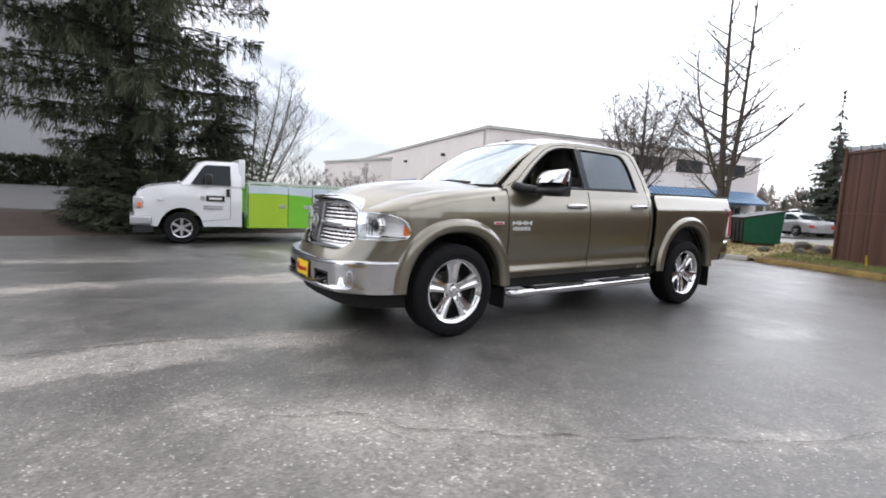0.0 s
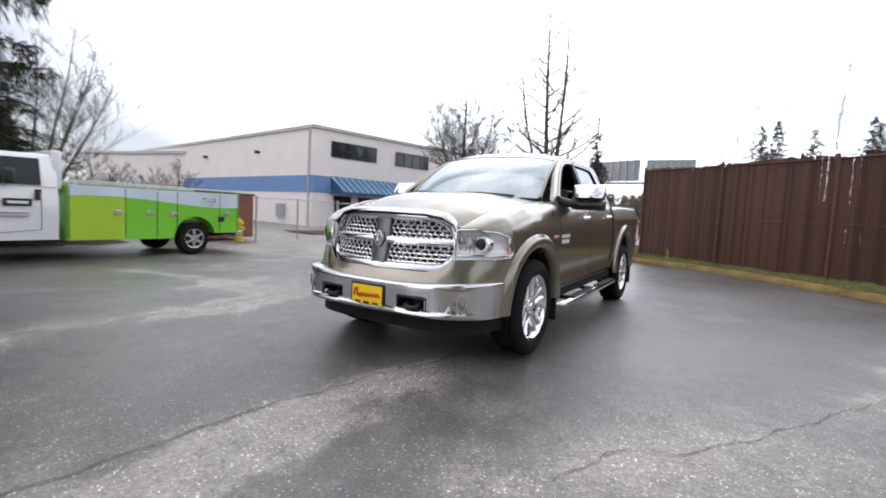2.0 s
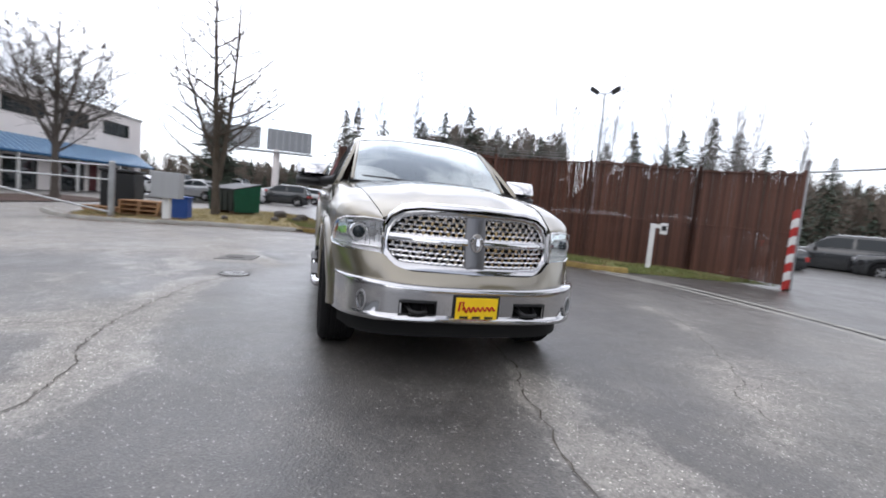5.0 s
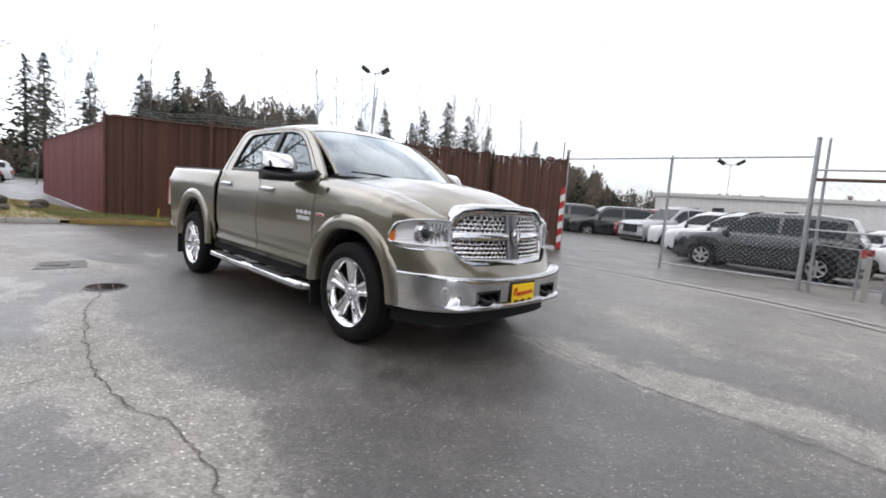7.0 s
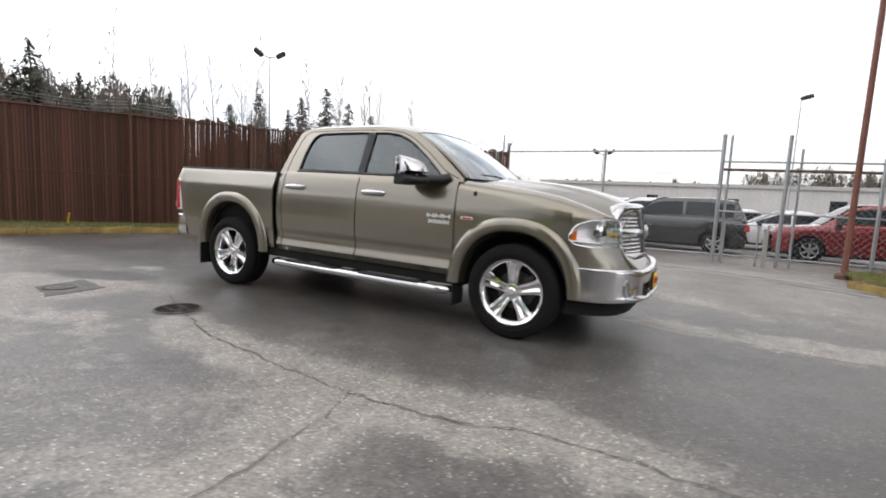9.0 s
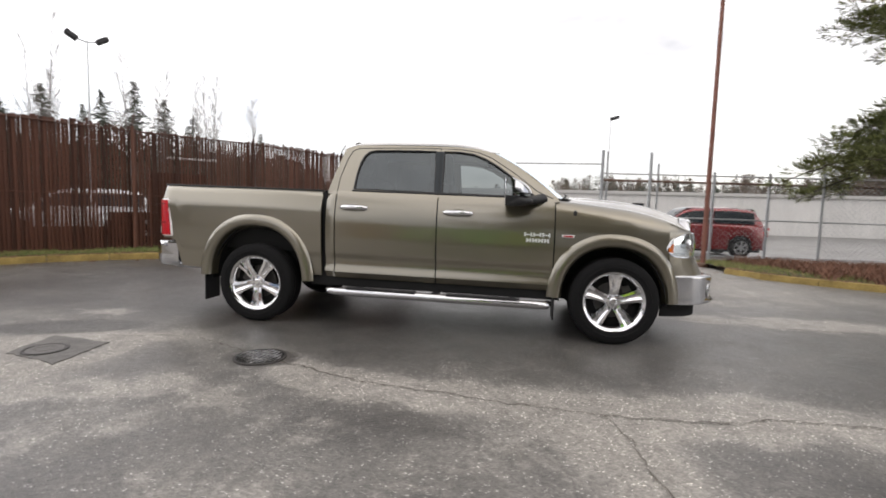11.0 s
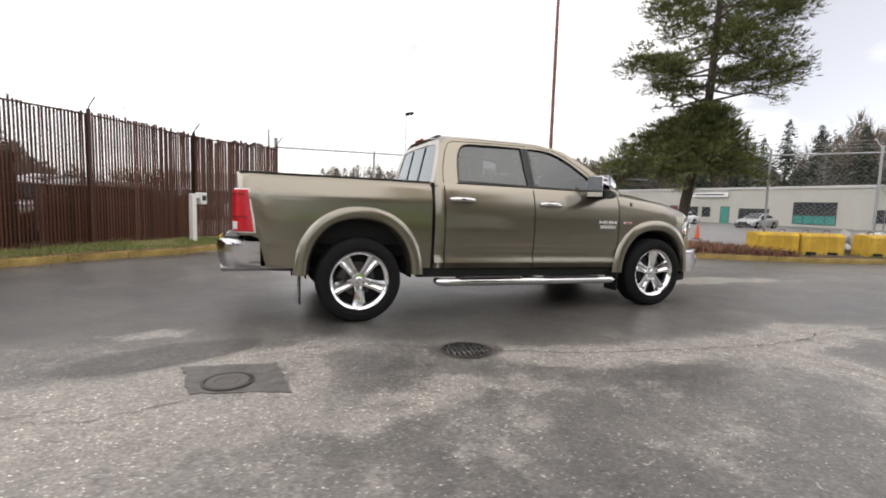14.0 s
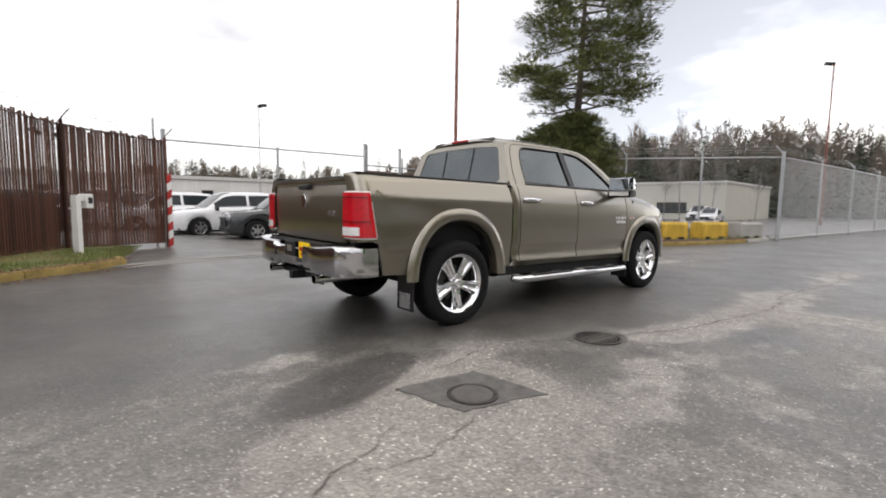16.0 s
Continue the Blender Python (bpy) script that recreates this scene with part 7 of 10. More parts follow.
    box(bm, (-2.35, -0.95, 0.42), (-2.14, 0.95, 0.56))
    soft(part("rear_bumper", bm, M["galv"], e), 0.02)
    bm = bmesh.new()
    box(bm, (-2.1, -0.45, 0.40), (3.9, 0.45, 0.62))
    part("chassis", bm, M["under"], e)
    # door writing as plain bars
    for s in (-1, 1):
        bm = bmesh.new()
        box(bm, (2.14, s * 0.992, 1.06), (2.56, s * 1.001, 1.20))
        part("name_panel", bm, M["ink"], e, "black name panel on the door", smooth=0)
        bm = bmesh.new()
        box(bm, (2.2, s * 0.999, 1.105), (2.5, s * 1.004, 1.155))
        part("name_bar", bm, M["white"], e, smooth=0)
        bm = bmesh.new()
        lathe(bm, [(0.0001, s * 1.003), (0.055, s * 1.003), (0.055, s * 0.99)], 16, "y", (2.64, 0, 1.13))
        part("round_mark", bm, M["silver_car"], e)
        for z in (0.93, 0.87):
            bm = bmesh.new()
            box(bm, (2.18, s * 0.996, z - 0.015), (2.62, s * 1.002, z + 0.015))
            part("text_line", bm, M["silver_car"], e, smooth=0)
    for x, y in ((3.1, 0.84), (-1.0, 0.86)):
        for s in (-1, 1):
            wheel(e, x, s * y, 0.385, 0.25, s, M["chrome"] if x > 0 else M["steel"])
    return e


service_truck()


# ---------- entrance clutter ----------
def lamp_post(m, h, heads, label, mat, r=0.07):
    e = thing("lot_light", label, "street lamp", at=m)
    bm = bmesh.new()
    tube(bm, [(0, 0, -0.1), (0, 0, h)], [r, r * 0.6], 10)
    part("pole", bm, mat, e)
    for s in heads:
        bm = bmesh.new()
        tube(bm, [(0, 0, h - 0.1), (0.55 * s, 0, h + 0.05)], 0.035, 6)
        part("arm", bm, mat, e)
        bm = bmesh.new()
        box(bm, (-0.28, -0.24, -0.12), (0.28, 0.24, 0.12))
        soft(part("lamp_head", bm, M["lamp"], e, at=pose(0.62 * s, 0, h + 0.12, 0, -32 * s, 0)), 0.05)
    return e


lamp_post(pose(-20.3, 15.7, -0.3, 0, 0, 50), 9.25, (-1, 1), "tall lot light pole with two dark floodlights", M["galv"])
lamp_post(pose(7.8, 32.4, -0.3, 0, 0, 20), 8.55, (0.5,), "distant lot light pole with small floodlights", M["galv"], 0.05)
lamp_post(pose(-4.5, 36, -0.3, 0, 0, 20), 5.6, (1, -1), "distant low light with two heads", M["galv"], 0.05)
lamp_post(pose(39.3, 4.7, -0.3, 0, 0, 60), 11.9, (0.5,), "distant light on a reddish pole beyond the tall fence", M["red_pole"], 0.09)

dump = thing("dumpster", "dark green steel dumpster with sloped lid", "dumpster", at=pose(-15.31, -4.13, 0.08, 0, 0, 46))
bm = bmesh.new()
prism(bm, [(-0.75, -0.55, 0.12), (-0.75, -0.62, 0.95), (-0.75, 0.62, 1.2), (-0.75, 0.55, 0.12)], (1.5, 0, 0))
soft(part("body", bm, M["dump_dark"], dump), 0.02)
for x in (-0.77, 0.77):
    bm = bmesh.new()
    prism(bm, [(x - 0.012, -0.58, 0.1), (x - 0.012, -0.65, 0.98), (x - 0.012, 0.65, 1.24), (x - 0.012, 0.58, 0.1)], (0.03, 0, 0))
    part("end_plate", bm, M["dump_green"], dump, "bright green end plate")
bm = bmesh.new()
prism(bm, [(-0.8, -0.68, 0.96), (-0.8, -0.68, 1.0), (-0.8, 0.68, 1.28), (-0.8, 0.68, 1.24)], (1.6, 0, 0))
part("lid", bm, M["black_box"], dump)
for i in range(5):
    bm = bmesh.new()
    x = -0.64 + 0.32 * i
    box(bm, (x - 0.03, -0.64, 0.15), (x + 0.03, -0.57, 0.92))
    part("rib", bm, M["dump_dark"], dump)
for x in (-0.5, 0.5):
    bm = bmesh.new()
    box(bm, (x - 0.12, -0.5, 0.0), (x + 0.12, 0.5, 0.12))
    part("skid", bm, M["rusty"], dump)

ub = thing("utility_cabinet", "pale grey utility box raised on a white post", "utility box", at=pose(-9.35, -5.05, 0.08, 0, 0, 84))
bm = bmesh.new()
box(bm, (-0.09, -0.09, -0.1), (0.09, 0.09, 0.62))
part("post", bm, M["white"], ub)
bm = bmesh.new()
box(bm, (-0.37, -0.2, 0.6), (0.37, 0.2, 1.33))
bd = soft(part("cabinet", bm, M["wall_grey"], ub), 0.02)
bm = bmesh.new()
box(bm, (-0.33, 0.2, 0.65), (0.33, 0.212, 1.28))
part("door", bm, M["wall_grey"], bd)
bm = bmesh.new()
box(bm, (0.02, 0.212, 0.98), (0.26, 0.218, 1.01))
part("mark", bm, M["ink"], bd)
bin_ = thing("blue_bin", "blue plastic bin behind the utility box", "bin", at=pose(-10.6, -5.0, 0.05))
bm = bmesh.new()
prism(bm, [(-0.3, -0.27, 0), (0.3, -0.27, 0), (0.3, 0.27, 0), (-0.3, 0.27, 0)], (0, 0, 0.62))
soft(part("body", bm, M["blue_bin"], bin_), 0.03)
bm = bmesh.new()
box(bm, (-0.33, -0.3, 0.62), (0.33, 0.3, 0.68))
soft(part("lid", bm, M["blue_bin"], bin_), 0.02)
bk = thing("black_bin", "large black plastic bin near stacked pallets", "bin", at=pose(-12.2, -7.1, 0.0))
bm = bmesh.new()
box(bm, (-0.5, -0.48, 0.02), (0.5, 0.48, 1.3))
soft(part("body", bm, M["black_box"], bk), 0.05)
bm = bmesh.new()
box(bm, (-0.54, -0.52, 1.3), (0.54, 0.52, 1.38))
soft(part("lid", bm, M["black_box"], bk), 0.02)


def pallet(m, label):
    e = thing("pallet", label, "pallet", group="stacked pallets", at=m)
    bm = bmesh.new()
    box(bm, (-0.6, -0.05, 0), (0.6, 0.05, 0.022))
    b = part("board", bm, M["wood"], e, smooth=0, at=pose(0, -0.45, 0.1))
    for i in range(1, 7):
        again(b, e, pose(0, -0.45 + 0.15 * i, 0.1))
    for y in (-0.45, 0, 0.45):
        again(b, e, pose(0, y, -0.02))
    for x in (-0.55, 0, 0.55):
        bm = bmesh.new()
        box(bm, (x - 0.04, -0.5, 0.004), (x + 0.04, 0.5, 0.098))
        part("runner", bm, M["wood"], e, smooth=0)
    return e


for i in range(3):
    pallet(pose(-11.0 + 0.03 * i, -6.0, 0.08 + 0.145 * i, 0, 0, 75 + 3 * i), "raw wooden pallet in a low stack beside the kerb")
pallet(pose(-11.6, -7.2, 0.08, 0, 0, 60), "raw wooden pallet lying on the ground")

bargate = thing("swing_gate", "grey pipe swing gate hanging from a steel post", "gate", at=pose(-10.0, -6.65, 0.0))
bm = bmesh.new()
tube(bm, [(0, 0, -0.1), (0, 0, 1.55)], 0.085, 14)
lathe(bm, [(0.0001, 1.6), (0.06, 1.59), (0.09, 1.55)], 14, "z")
part("post", bm, M["galv"], bargate)
for z0, z1, nm in ((1.45, 1.32, "rail"), (1.05, 1.0, "rail")):
    bm = bmesh.new()
    tube(bm, [(0, 0, z0), (-1.2, -7.5, z1)], 0.024, 8)
    part(nm, bm, M["galv"], bargate)
bm = bmesh.new()
tube(bm, [(0.02, -0.05, 0.12), (-0.9, -5.6, 1.02)], 0.028, 8)
part("brace", bm, M["galv"], bargate)
bm = bmesh.new()
tube(bm, [(-1.2, -7.5, -0.1), (-1.2, -7.5, 1.45)], 0.06, 10)
part("far_post", bm, M["galv"], bargate)

sf = thing("site_fence", "low galvanised chain-link fence by a hydrant", "fence", kind="structure")
for x, y in ((-4.75, -11.6), (-6.8, -11.9), (-9.0, -12.2), (-11.0, -14.2)):
    upright(x, y, 1.55, 0.03, owner=sf)
pipe([(-4.75, -11.6, 1.35), (-6.8, -11.9, 1.36), (-9.0, -12.2, 1.36), (-11.0, -14.2, 1.38)], 0.018, M["galv"], sf)
bm = bmesh.new()
for a, b in (((-4.75, -11.6), (-6.8, -11.9)), ((-6.8, -11.9), (-9.0, -12.2))):
    chain_link(bm, a, b, 0.1, 1.5, 0.12, 0.002)
part("mesh_panel", bm, M["galv"], sf, smooth=0)
crate = thing("brown_container", "rust brown steel container behind the service truck", "container", at=pose(-3.9, -13.0, -0.15, 0, 0, 6))
bm = bmesh.new()
box(bm, (-1.2, -0.8, 0.1), (1.2, 0.8, 1.55))
soft(part("body", bm, M["red_pole"], crate), 0.02)
bm = bmesh.new()
box(bm, (-1.24, -0.84, 1.55), (1.24, 0.84, 1.62))
part("rim", bm, M["rusty"], crate)

hy = thing("fire_hydrant", "small yellow fire hydrant beside the kerb", "hydrant", at=pose(-4.0, -11.45, -0.12))
bm = bmesh.new()
lathe(bm, [(0.0001, 0.78), (0.03, 0.78), (0.04, 0.74), (0.11, 0.70), (0.14, 0.62), (0.15, 0.58), (0.115, 0.57), (0.115, 0.16), (0.16, 0.15), (0.16, 0.0)], 18, "z")
part("barrel", bm, M["hydrant_y"], hy)
for a in (0, 90, 180):
    bm = bmesh.new()
    d = Vector((math.cos(radians(a)), math.sin(radians(a)), 0))
    tube(bm, [d * 0.1 + Vector((0, 0, 0.42)), d * 0.19 + Vector((0, 0, 0.42))], 0.055, 10)
    part("outlet", bm, M["hydrant_y"], hy)

for i, (x, y, s) in enumerate(((-14.7, -2.3, 0.32), (-11.9, -2.3, 0.18), (-12.5, -1.6, 0.2), (-13.6, -1.4, 0.28), (-11.0, -3.8, 0.14))):
    bm = bmesh.new()
    stone(bm, (0, 0, s * 0.35), (s, s * 0.8, s * 0.55), i + 3)
    tagged(part("boulder", bm, M["rock"], at=pose(x, y, 0.09)), "dark rounded landscape boulder on pale grass", "rock", group="boulders")



def plank_stack(s0, s1, height, off, label):
    """Brown boards stacked on edge behind the slatted fence, from s0 to s1 metres along it."""
    ux, uy = 0.592, 0.806
    x, y = -11.0 + ux * s0 - uy * off, -0.25 + uy * s0 + ux * off
    e = thing("plank_stack", label, "plank stack", group="plank stacks", at=pose(x, y, gz(x, y) - 0.02, 0, 0, 53.7))
    rng = random.Random(int(s0 * 10))
    n = max(3, round(height / 0.19))
    bm = bmesh.new()
    box(bm, (0, 0, 0), (s1 - s0, 0.3, height / n - 0.008))
    first = part("plank", bm, M["plank"], e, smooth=0)
    for i in range(1, n):
        again(first, e, pose(rng.uniform(-0.06, 0.06), rng.uniform(-0.02, 0.02), i * height / n))
    return e


plank_stack(0.2, 2.3, 1.10, 0.45, "stack of brown boards at the far end of the fence")
plank_stack(2.5, 5.0, 0.62, 0.35, "low stack of brown boards behind the slatted fence")
plank_stack(5.1, 5.85, 0.95, 0.45, "short stack of brown boards behind the slatted fence")
plank_stack(5.9, 7.15, 1.92, 0.40, "head-high stack of dark brown boards behind the slatted fence")
plank_stack(7.7, 9.9, 1.34, 0.45, "tall stack of brown boards behind the slatted fence")
plank_stack(10.0, 11.6, 1.22, 0.5, "stack of dark brown boards near the gate")

rack = thing("pipe_rack", "white crossbar on two thin posts behind the slatted fence", "rack", at=pose(-9.16, 7.03, -0.2, 0, 0, 35))
for x in (0.1, 1.2):
    bm = bmesh.new()
    tube(bm, [(x, 0, -0.1), (x, 0, 2.62)], 0.02, 8)
    part("post", bm, M["rusty"], rack)
bm = bmesh.new()
tube(bm, [(0, 0, 2.65), (1.31, 0, 2.65)], 0.035, 10)
part("crossbar", bm, M["white"], rack, "white crossbar")
bm = bmesh.new()
tube(bm, [(0, 0, 0), (0.02, 0, 0.16), (0.08, 0, 0.30)], 0.022, 6)
tagged(part("marker_stake", bm, M["hydrant_y"], at=pose(-9.7, 0.7, 0.08)), "short bent yellow marker stake in the verge", "stake")


# ---------- the pickup ----------
PAINT = material("khaki_pearl_paint", (0.184, 0.162, 0.112), 0.34, 0.82, spread=0.03, scale=3, fine=0.10, fine_scale=900, coat=1.0, rough_spread=0.02)
CHROME, BLACK, UNDER = M["chrome"], M["plastic"], M["under"]
LENS = glass("clear_lamp_lens", (1.0, 1.0, 1.0), 0.98, shine=0.8, floor=0.0)
RED_LENS = material("red_lamp_lens", (0.50, 0.004, 0.012), 0.28, spread=0.3, scale=26, coat=0.45, rough_spread=0.0)
RED_DARK = material("deep_red_lens_band", (0.20, 0.002, 0.006), 0.3, spread=0.2, scale=20, coat=0.4, rough_spread=0.0)
WHITE_LENS = material("milky_lamp_lens", (0.72, 0.70, 0.68), 0.12, spread=0.12, scale=20, coat=1.0, rough_spread=0.0)
AMBER = material("amber_lens", (0.75, 0.16, 0.015), 0.15, spread=0.15, scale=20, coat=1.0, rough_spread=0.0)
GREY_LAMP = material("bright_lamp_bowl", (0.93, 0.93, 0.95), 0.30, 0.12, spread=0.05, rough_spread=0.03)
SEAT = material("grey_cloth_seat", (0.055, 0.053, 0.05), 0.9, spread=0.2, scale=10, fine=0.2)
WHEEL = material("polished_wheel_chrome", (0.84, 0.84, 0.85), 0.09, 1.0, spread=0.06, scale=9, rough_spread=0.03)
MESH = material("grille_mesh_chrome", (0.82, 0.82, 0.83), 0.14, 1.0, spread=0.04)
DIM = material("grey_chrome", (0.52, 0.52, 0.53), 0.10, 1.0, spread=0.04)
BUMPER = material("bumper_chrome", (0.58, 0.58, 0.59), 0.13, 1.0, spread=0.05, scale=3, rough_spread=0.05)
BEZEL = material("silver_bezel", (0.72, 0.70, 0.68), 0.3, 0.4, spread=0.04)
SATIN = material("satin_chrome", (0.17, 0.17, 0.175), 0.35, 0.9, spread=0.05)
PAINT.node_tree.nodes["Principled BSDF"].inputs["Coat IOR"].default_value = 2.0
PAINT.node_tree.nodes["Principled BSDF"].inputs["Coat Roughness"].default_value = 0.12
DIRTY = material("dusty_brake_iron", (0.10, 0.095, 0.09), 0.6, 0.5, spread=0.3)

pickup = thing("pickup_truck", "khaki metallic crew cab pickup with chrome trim", "pickup truck")
RAKE = -0.013


def tp(name, bm, mat, parent=None, label="", smooth=35, rake=True, depth=0.0, bevel=0.0):
    """A part of the pickup; the body stands a little nose down."""
    if rake:
        for v in bm.verts:
            v.co.z += RAKE * v.co.x
    o = part(name, bm, mat, parent or pickup, label, smooth)
    if depth:
        thick(o, depth)
    if bevel:
        soft(o, bevel)
    return o


DOOR = [(0.42, 0.925), (0.49, 0.945), (0.525, 0.964), (0.55, 0.988), (0.562, 0.990), (0.61, 0.968), (0.66, 0.965), (0.70, 0.968), (0.715, 0.978), (0.73, 0.981), (0.9, 0.990), (1.06, 0.988), (1.12, 0.982), (1.2, 0.967), (1.28, 0.944), (1.34, 0.918), (1.37, 0.900)]
BED = [(0.42, 0.945), (0.49, 0.955), (0.53, 0.962), (0.66, 0.972), (0.70, 0.974), (0.715, 0.982), (0.73, 0.985), (0.95, 0.992), (1.15, 0.990), (1.175, 0.987), (1.19, 0.981), (1.30, 0.936), (1.335, 0.918), (1.352, 0.90)]
NOSE = [(1.2, 1.0), (1.7, 1.0), (1.95, 0.992), (2.1, 0.98), (2.24, 0.958), (2.33, 0.918), (2.40, 0.872), (2.45, 0.822), (2.50, 0.745), (2.535, 0.66)]


def door_y(z):
    return lerp(DOOR, z)


def arch(x, c, a, z0, b, p=2.25):
    d = abs(x - c) / a
    return z0 + b * (1 - d ** p) ** (1 / p) if d < 1 else 0.0


FA, RA = (1.77, 0.50, 0.40, 0.555), (-1.775, 0.52, 0.40, 0.59)


def columns(x0, x1, n, c=None, a=None):
    xs = list(np.linspace(x0, x1, n))
    if c is not None:
        xs += [c + a * math.sin(t) for t in np.linspace(-math.pi / 2, math.pi / 2, 41) if x0 < c + a * math.sin(t) < x1]
    return sorted(set(round(float(x), 5) for x in xs))


def side_panel(name, xs, zbot, ztop, prof, s, widen=lambda x: 1.0, levels=18, extra=None):
    P = []
    for x in xs:
        zb, zt = zbot(x), ztop(x)
        row = []
        for k in range(levels + 1):
            z = zb + (zt - zb) * k / levels
            row.append(Vector((x, s * prof(z) * widen(x), z)))
        if extra:
            row += [Vector((p[0], s * p[1], p[2])) for p in extra(x, prof(zt) * widen(x), zt)]
        P.append(row)
    bm = bmesh.new()
    sheet(bm, P, flip=(s > 0))
    return tp(name, bm, PAINT, depth=0.018, smooth=50)


def ys_hood(x):
    return lerp([(1.25, 0.79), (1.6, 0.765), (1.9, 0.74), (2.2, 0.70), (2.42, 0.655), (2.54, 0.63)], x)


def zs_hood(x):
    return lerp([(1.22, 1.352), (1.4, 1.338), (1.65, 1.315), (1.9, 1.288), (2.1, 1.252), (2.28, 1.20), (2.42, 1.145), (2.54, 1.095)], x)


def nose(x):
    return lerp(NOSE, x)


for s in (-1, 1):
    # doors with a seam between them
    side_panel("front_door", columns(0.106, 1.214, 14), lambda x: 0.492, lambda x: 1.352, door_y, s, levels=30)
    side_panel("rear_door", columns(-0.925, 0.094, 14), lambda x: 0.492, lambda x: 1.362, door_y, s, levels=30)
    side_panel("cab_corner", columns(-1.032, -0.936, 4), lambda x: 0.495, lambda x: 1.362, door_y, s, lambda x: 1 - 0.02 * S(-0.97, -1.032, x), levels=30)

    # front fender with its arch, rolled over to the hood edge
    def over(x, y, z):
        yh, zh = ys_hood(x) + 0.006, zs_hood(x)
        p0, p1, p2 = Vector((x, y, z)), Vector((x, y - 0.012, zh + 0.005)), Vector((x, yh, zh))
        return [p0 * (1 - t) ** 2 + p1 * 2 * t * (1 - t) + p2 * t * t for t in (0.12, 0.25, 0.38, 0.5, 0.62, 0.75, 0.88, 1.0)]

    def fender_low(x):
        return max(0.50, arch(x, *FA))

    def lamp_top(x):
        return lerp([(2.245, 0.962), (2.30, 1.035), (2.36, 1.068), (2.45, 1.085), (2.54, 1.075)], x)

    def shoulder(x):
        return zs_hood(x) - 0.17 + 0.10 * S(2.05, 2.45, x)

    side_panel("fender", columns(1.226, 2.245, 40, FA[0], FA[1]), fender_low, shoulder, door_y, s, nose, levels=16, extra=over)
    side_panel("fender_tip", columns(2.245, 2.535, 24), lamp_top, lambda x: max(shoulder(x), lamp_top(x) + 0.003), door_y, s, nose, levels=6, extra=over)

    # bed side, turned round the rear corner
    rear = [(-2.76, 1.0), (-2.80, 0.995), (-2.83, 0.985), (-2.852, 0.962), (-2.862, 0.93), (-2.866, 0.88), (-2.868, 0.82)]
    cols = columns(-2.74, -1.072, 30, RA[0], RA[1])
    P = []
    for x, k in [(q, 1.0) for q in reversed(cols)] + rear:
        zb = max(0.50 + 0.02 * S(-2.3, -2.8, x), arch(x, *RA))
        if x < -2.66:
            zb = max(zb, 0.50 + 0.30 * S(-2.60, -2.70, x))
        zt = 1.352
        row = [Vector((x, s * lerp(BED, z) * k, z)) for z in [zb + (zt - zb) * t for t in np.linspace(0, 1, 34)]]
        row.append(Vector((x, s * 0.86 * min(k, 1), 1.358)))
        P.append(row)
    bm = bmesh.new()
    sheet(bm, P, flip=(s < 0))
    tp("bed_side", bm, PAINT, depth=0.018, smooth=50)
    bm = bmesh.new()
    box(bm, (-2.84, s * 0.80, 1.352), (-1.075, s * 0.905, 1.366))
    tp("rail_cap", bm, BLACK, bevel=0.005, label="black plastic bed rail cap")

    # flares
    for (c, a, z0, b), nm, wide in ((FA, "front", 0.0), (RA, "rear", 0.0)):
        P = []
        for t in np.linspace(0.02, math.pi - 0.02, 49):
            ct, st = math.cos(t), math.sin(t)
            e = 2 / 2.25
            ix, iz = math.copysign(abs(ct) ** e, ct), abs(st) ** e
            row = []
            for off, out in ((-0.03, 0.90), (-0.012, 0.975), (0.0, 1.004), (0.022, 1.012), (0.055, 1.007), (0.082, 0.995), (0.094, 0.976)):
                x, z = c + (a + off) * ix, z0 + (b + off) * iz
                kx = nose(x) if x > 1.2 else 1.0
                if x > 1.95 and out > 0.95:
                    kx = 1 - (1 - kx) * 0.75
                row.append(Vector((x, s * out * kx, max(z, 0.44))))
            P.append(row)
        bm = bmesh.new()
        sheet(bm, P, flip=(s > 0))
        tp("wheel_flare", bm, PAINT, depth=0.012, smooth=60)
        # liner
        P = []
        for t in np.linspace(0, math.pi, 25):
            ct, st = math.cos(t), math.sin(t)
            P.append([Vector((c + (a - 0.01) * ct, s * y, z0 + (b - 0.01) * st)) for y in (0.95, 0.52)])
        bm = bmesh.new()
        sheet(bm, P, flip=(s < 0))
        tp("wheel_liner", bm, UNDER, depth=0.01)

    # dark sill under the doors, seams
    bm = bmesh.new()
    box(bm, (-1.2, s * 0.86, 0.40), (1.28, s * 0.925, 0.50))
    tp("sill", bm, UNDER)
    bm = bmesh.new()
    box(bm, (-1.10, s * 0.80, 0.42), (1.25, s * 0.875, 1.36))
    tp("inner_side", bm, UNDER)
    bm = bmesh.new()
    box(bm, (-1.078, s * 0.72, 0.50), (-1.03, s * 0.93, 1.34))
    tp("bed_gap", bm, UNDER)

    # running board
    bm = bmesh.new()
    tube(bm, [(-1.0, s * 0.95, 0.366), (-0.985, s * 1.015, 0.362), (-0.9, s * 1.038, 0.362), (1.08, s * 1.038, 0.362), (1.17, s * 1.015, 0.362), (1.19, s * 0.96, 0.366)], [0.034, 0.038, 0.040, 0.040, 0.038, 0.034], 14)
    rb = tp("running_board", bm, CHROME, label="polished tubular step", smooth=60)
    for x0, x1 in ((-0.78, -0.08), (0.22, 0.92)):
        bm = bmesh.new()
        box(bm, (x0, s * 1.003, 0.392), (x1, s * 1.073, 0.412))
        tp("step_pad", bm, BLACK, rb, bevel=0.006)
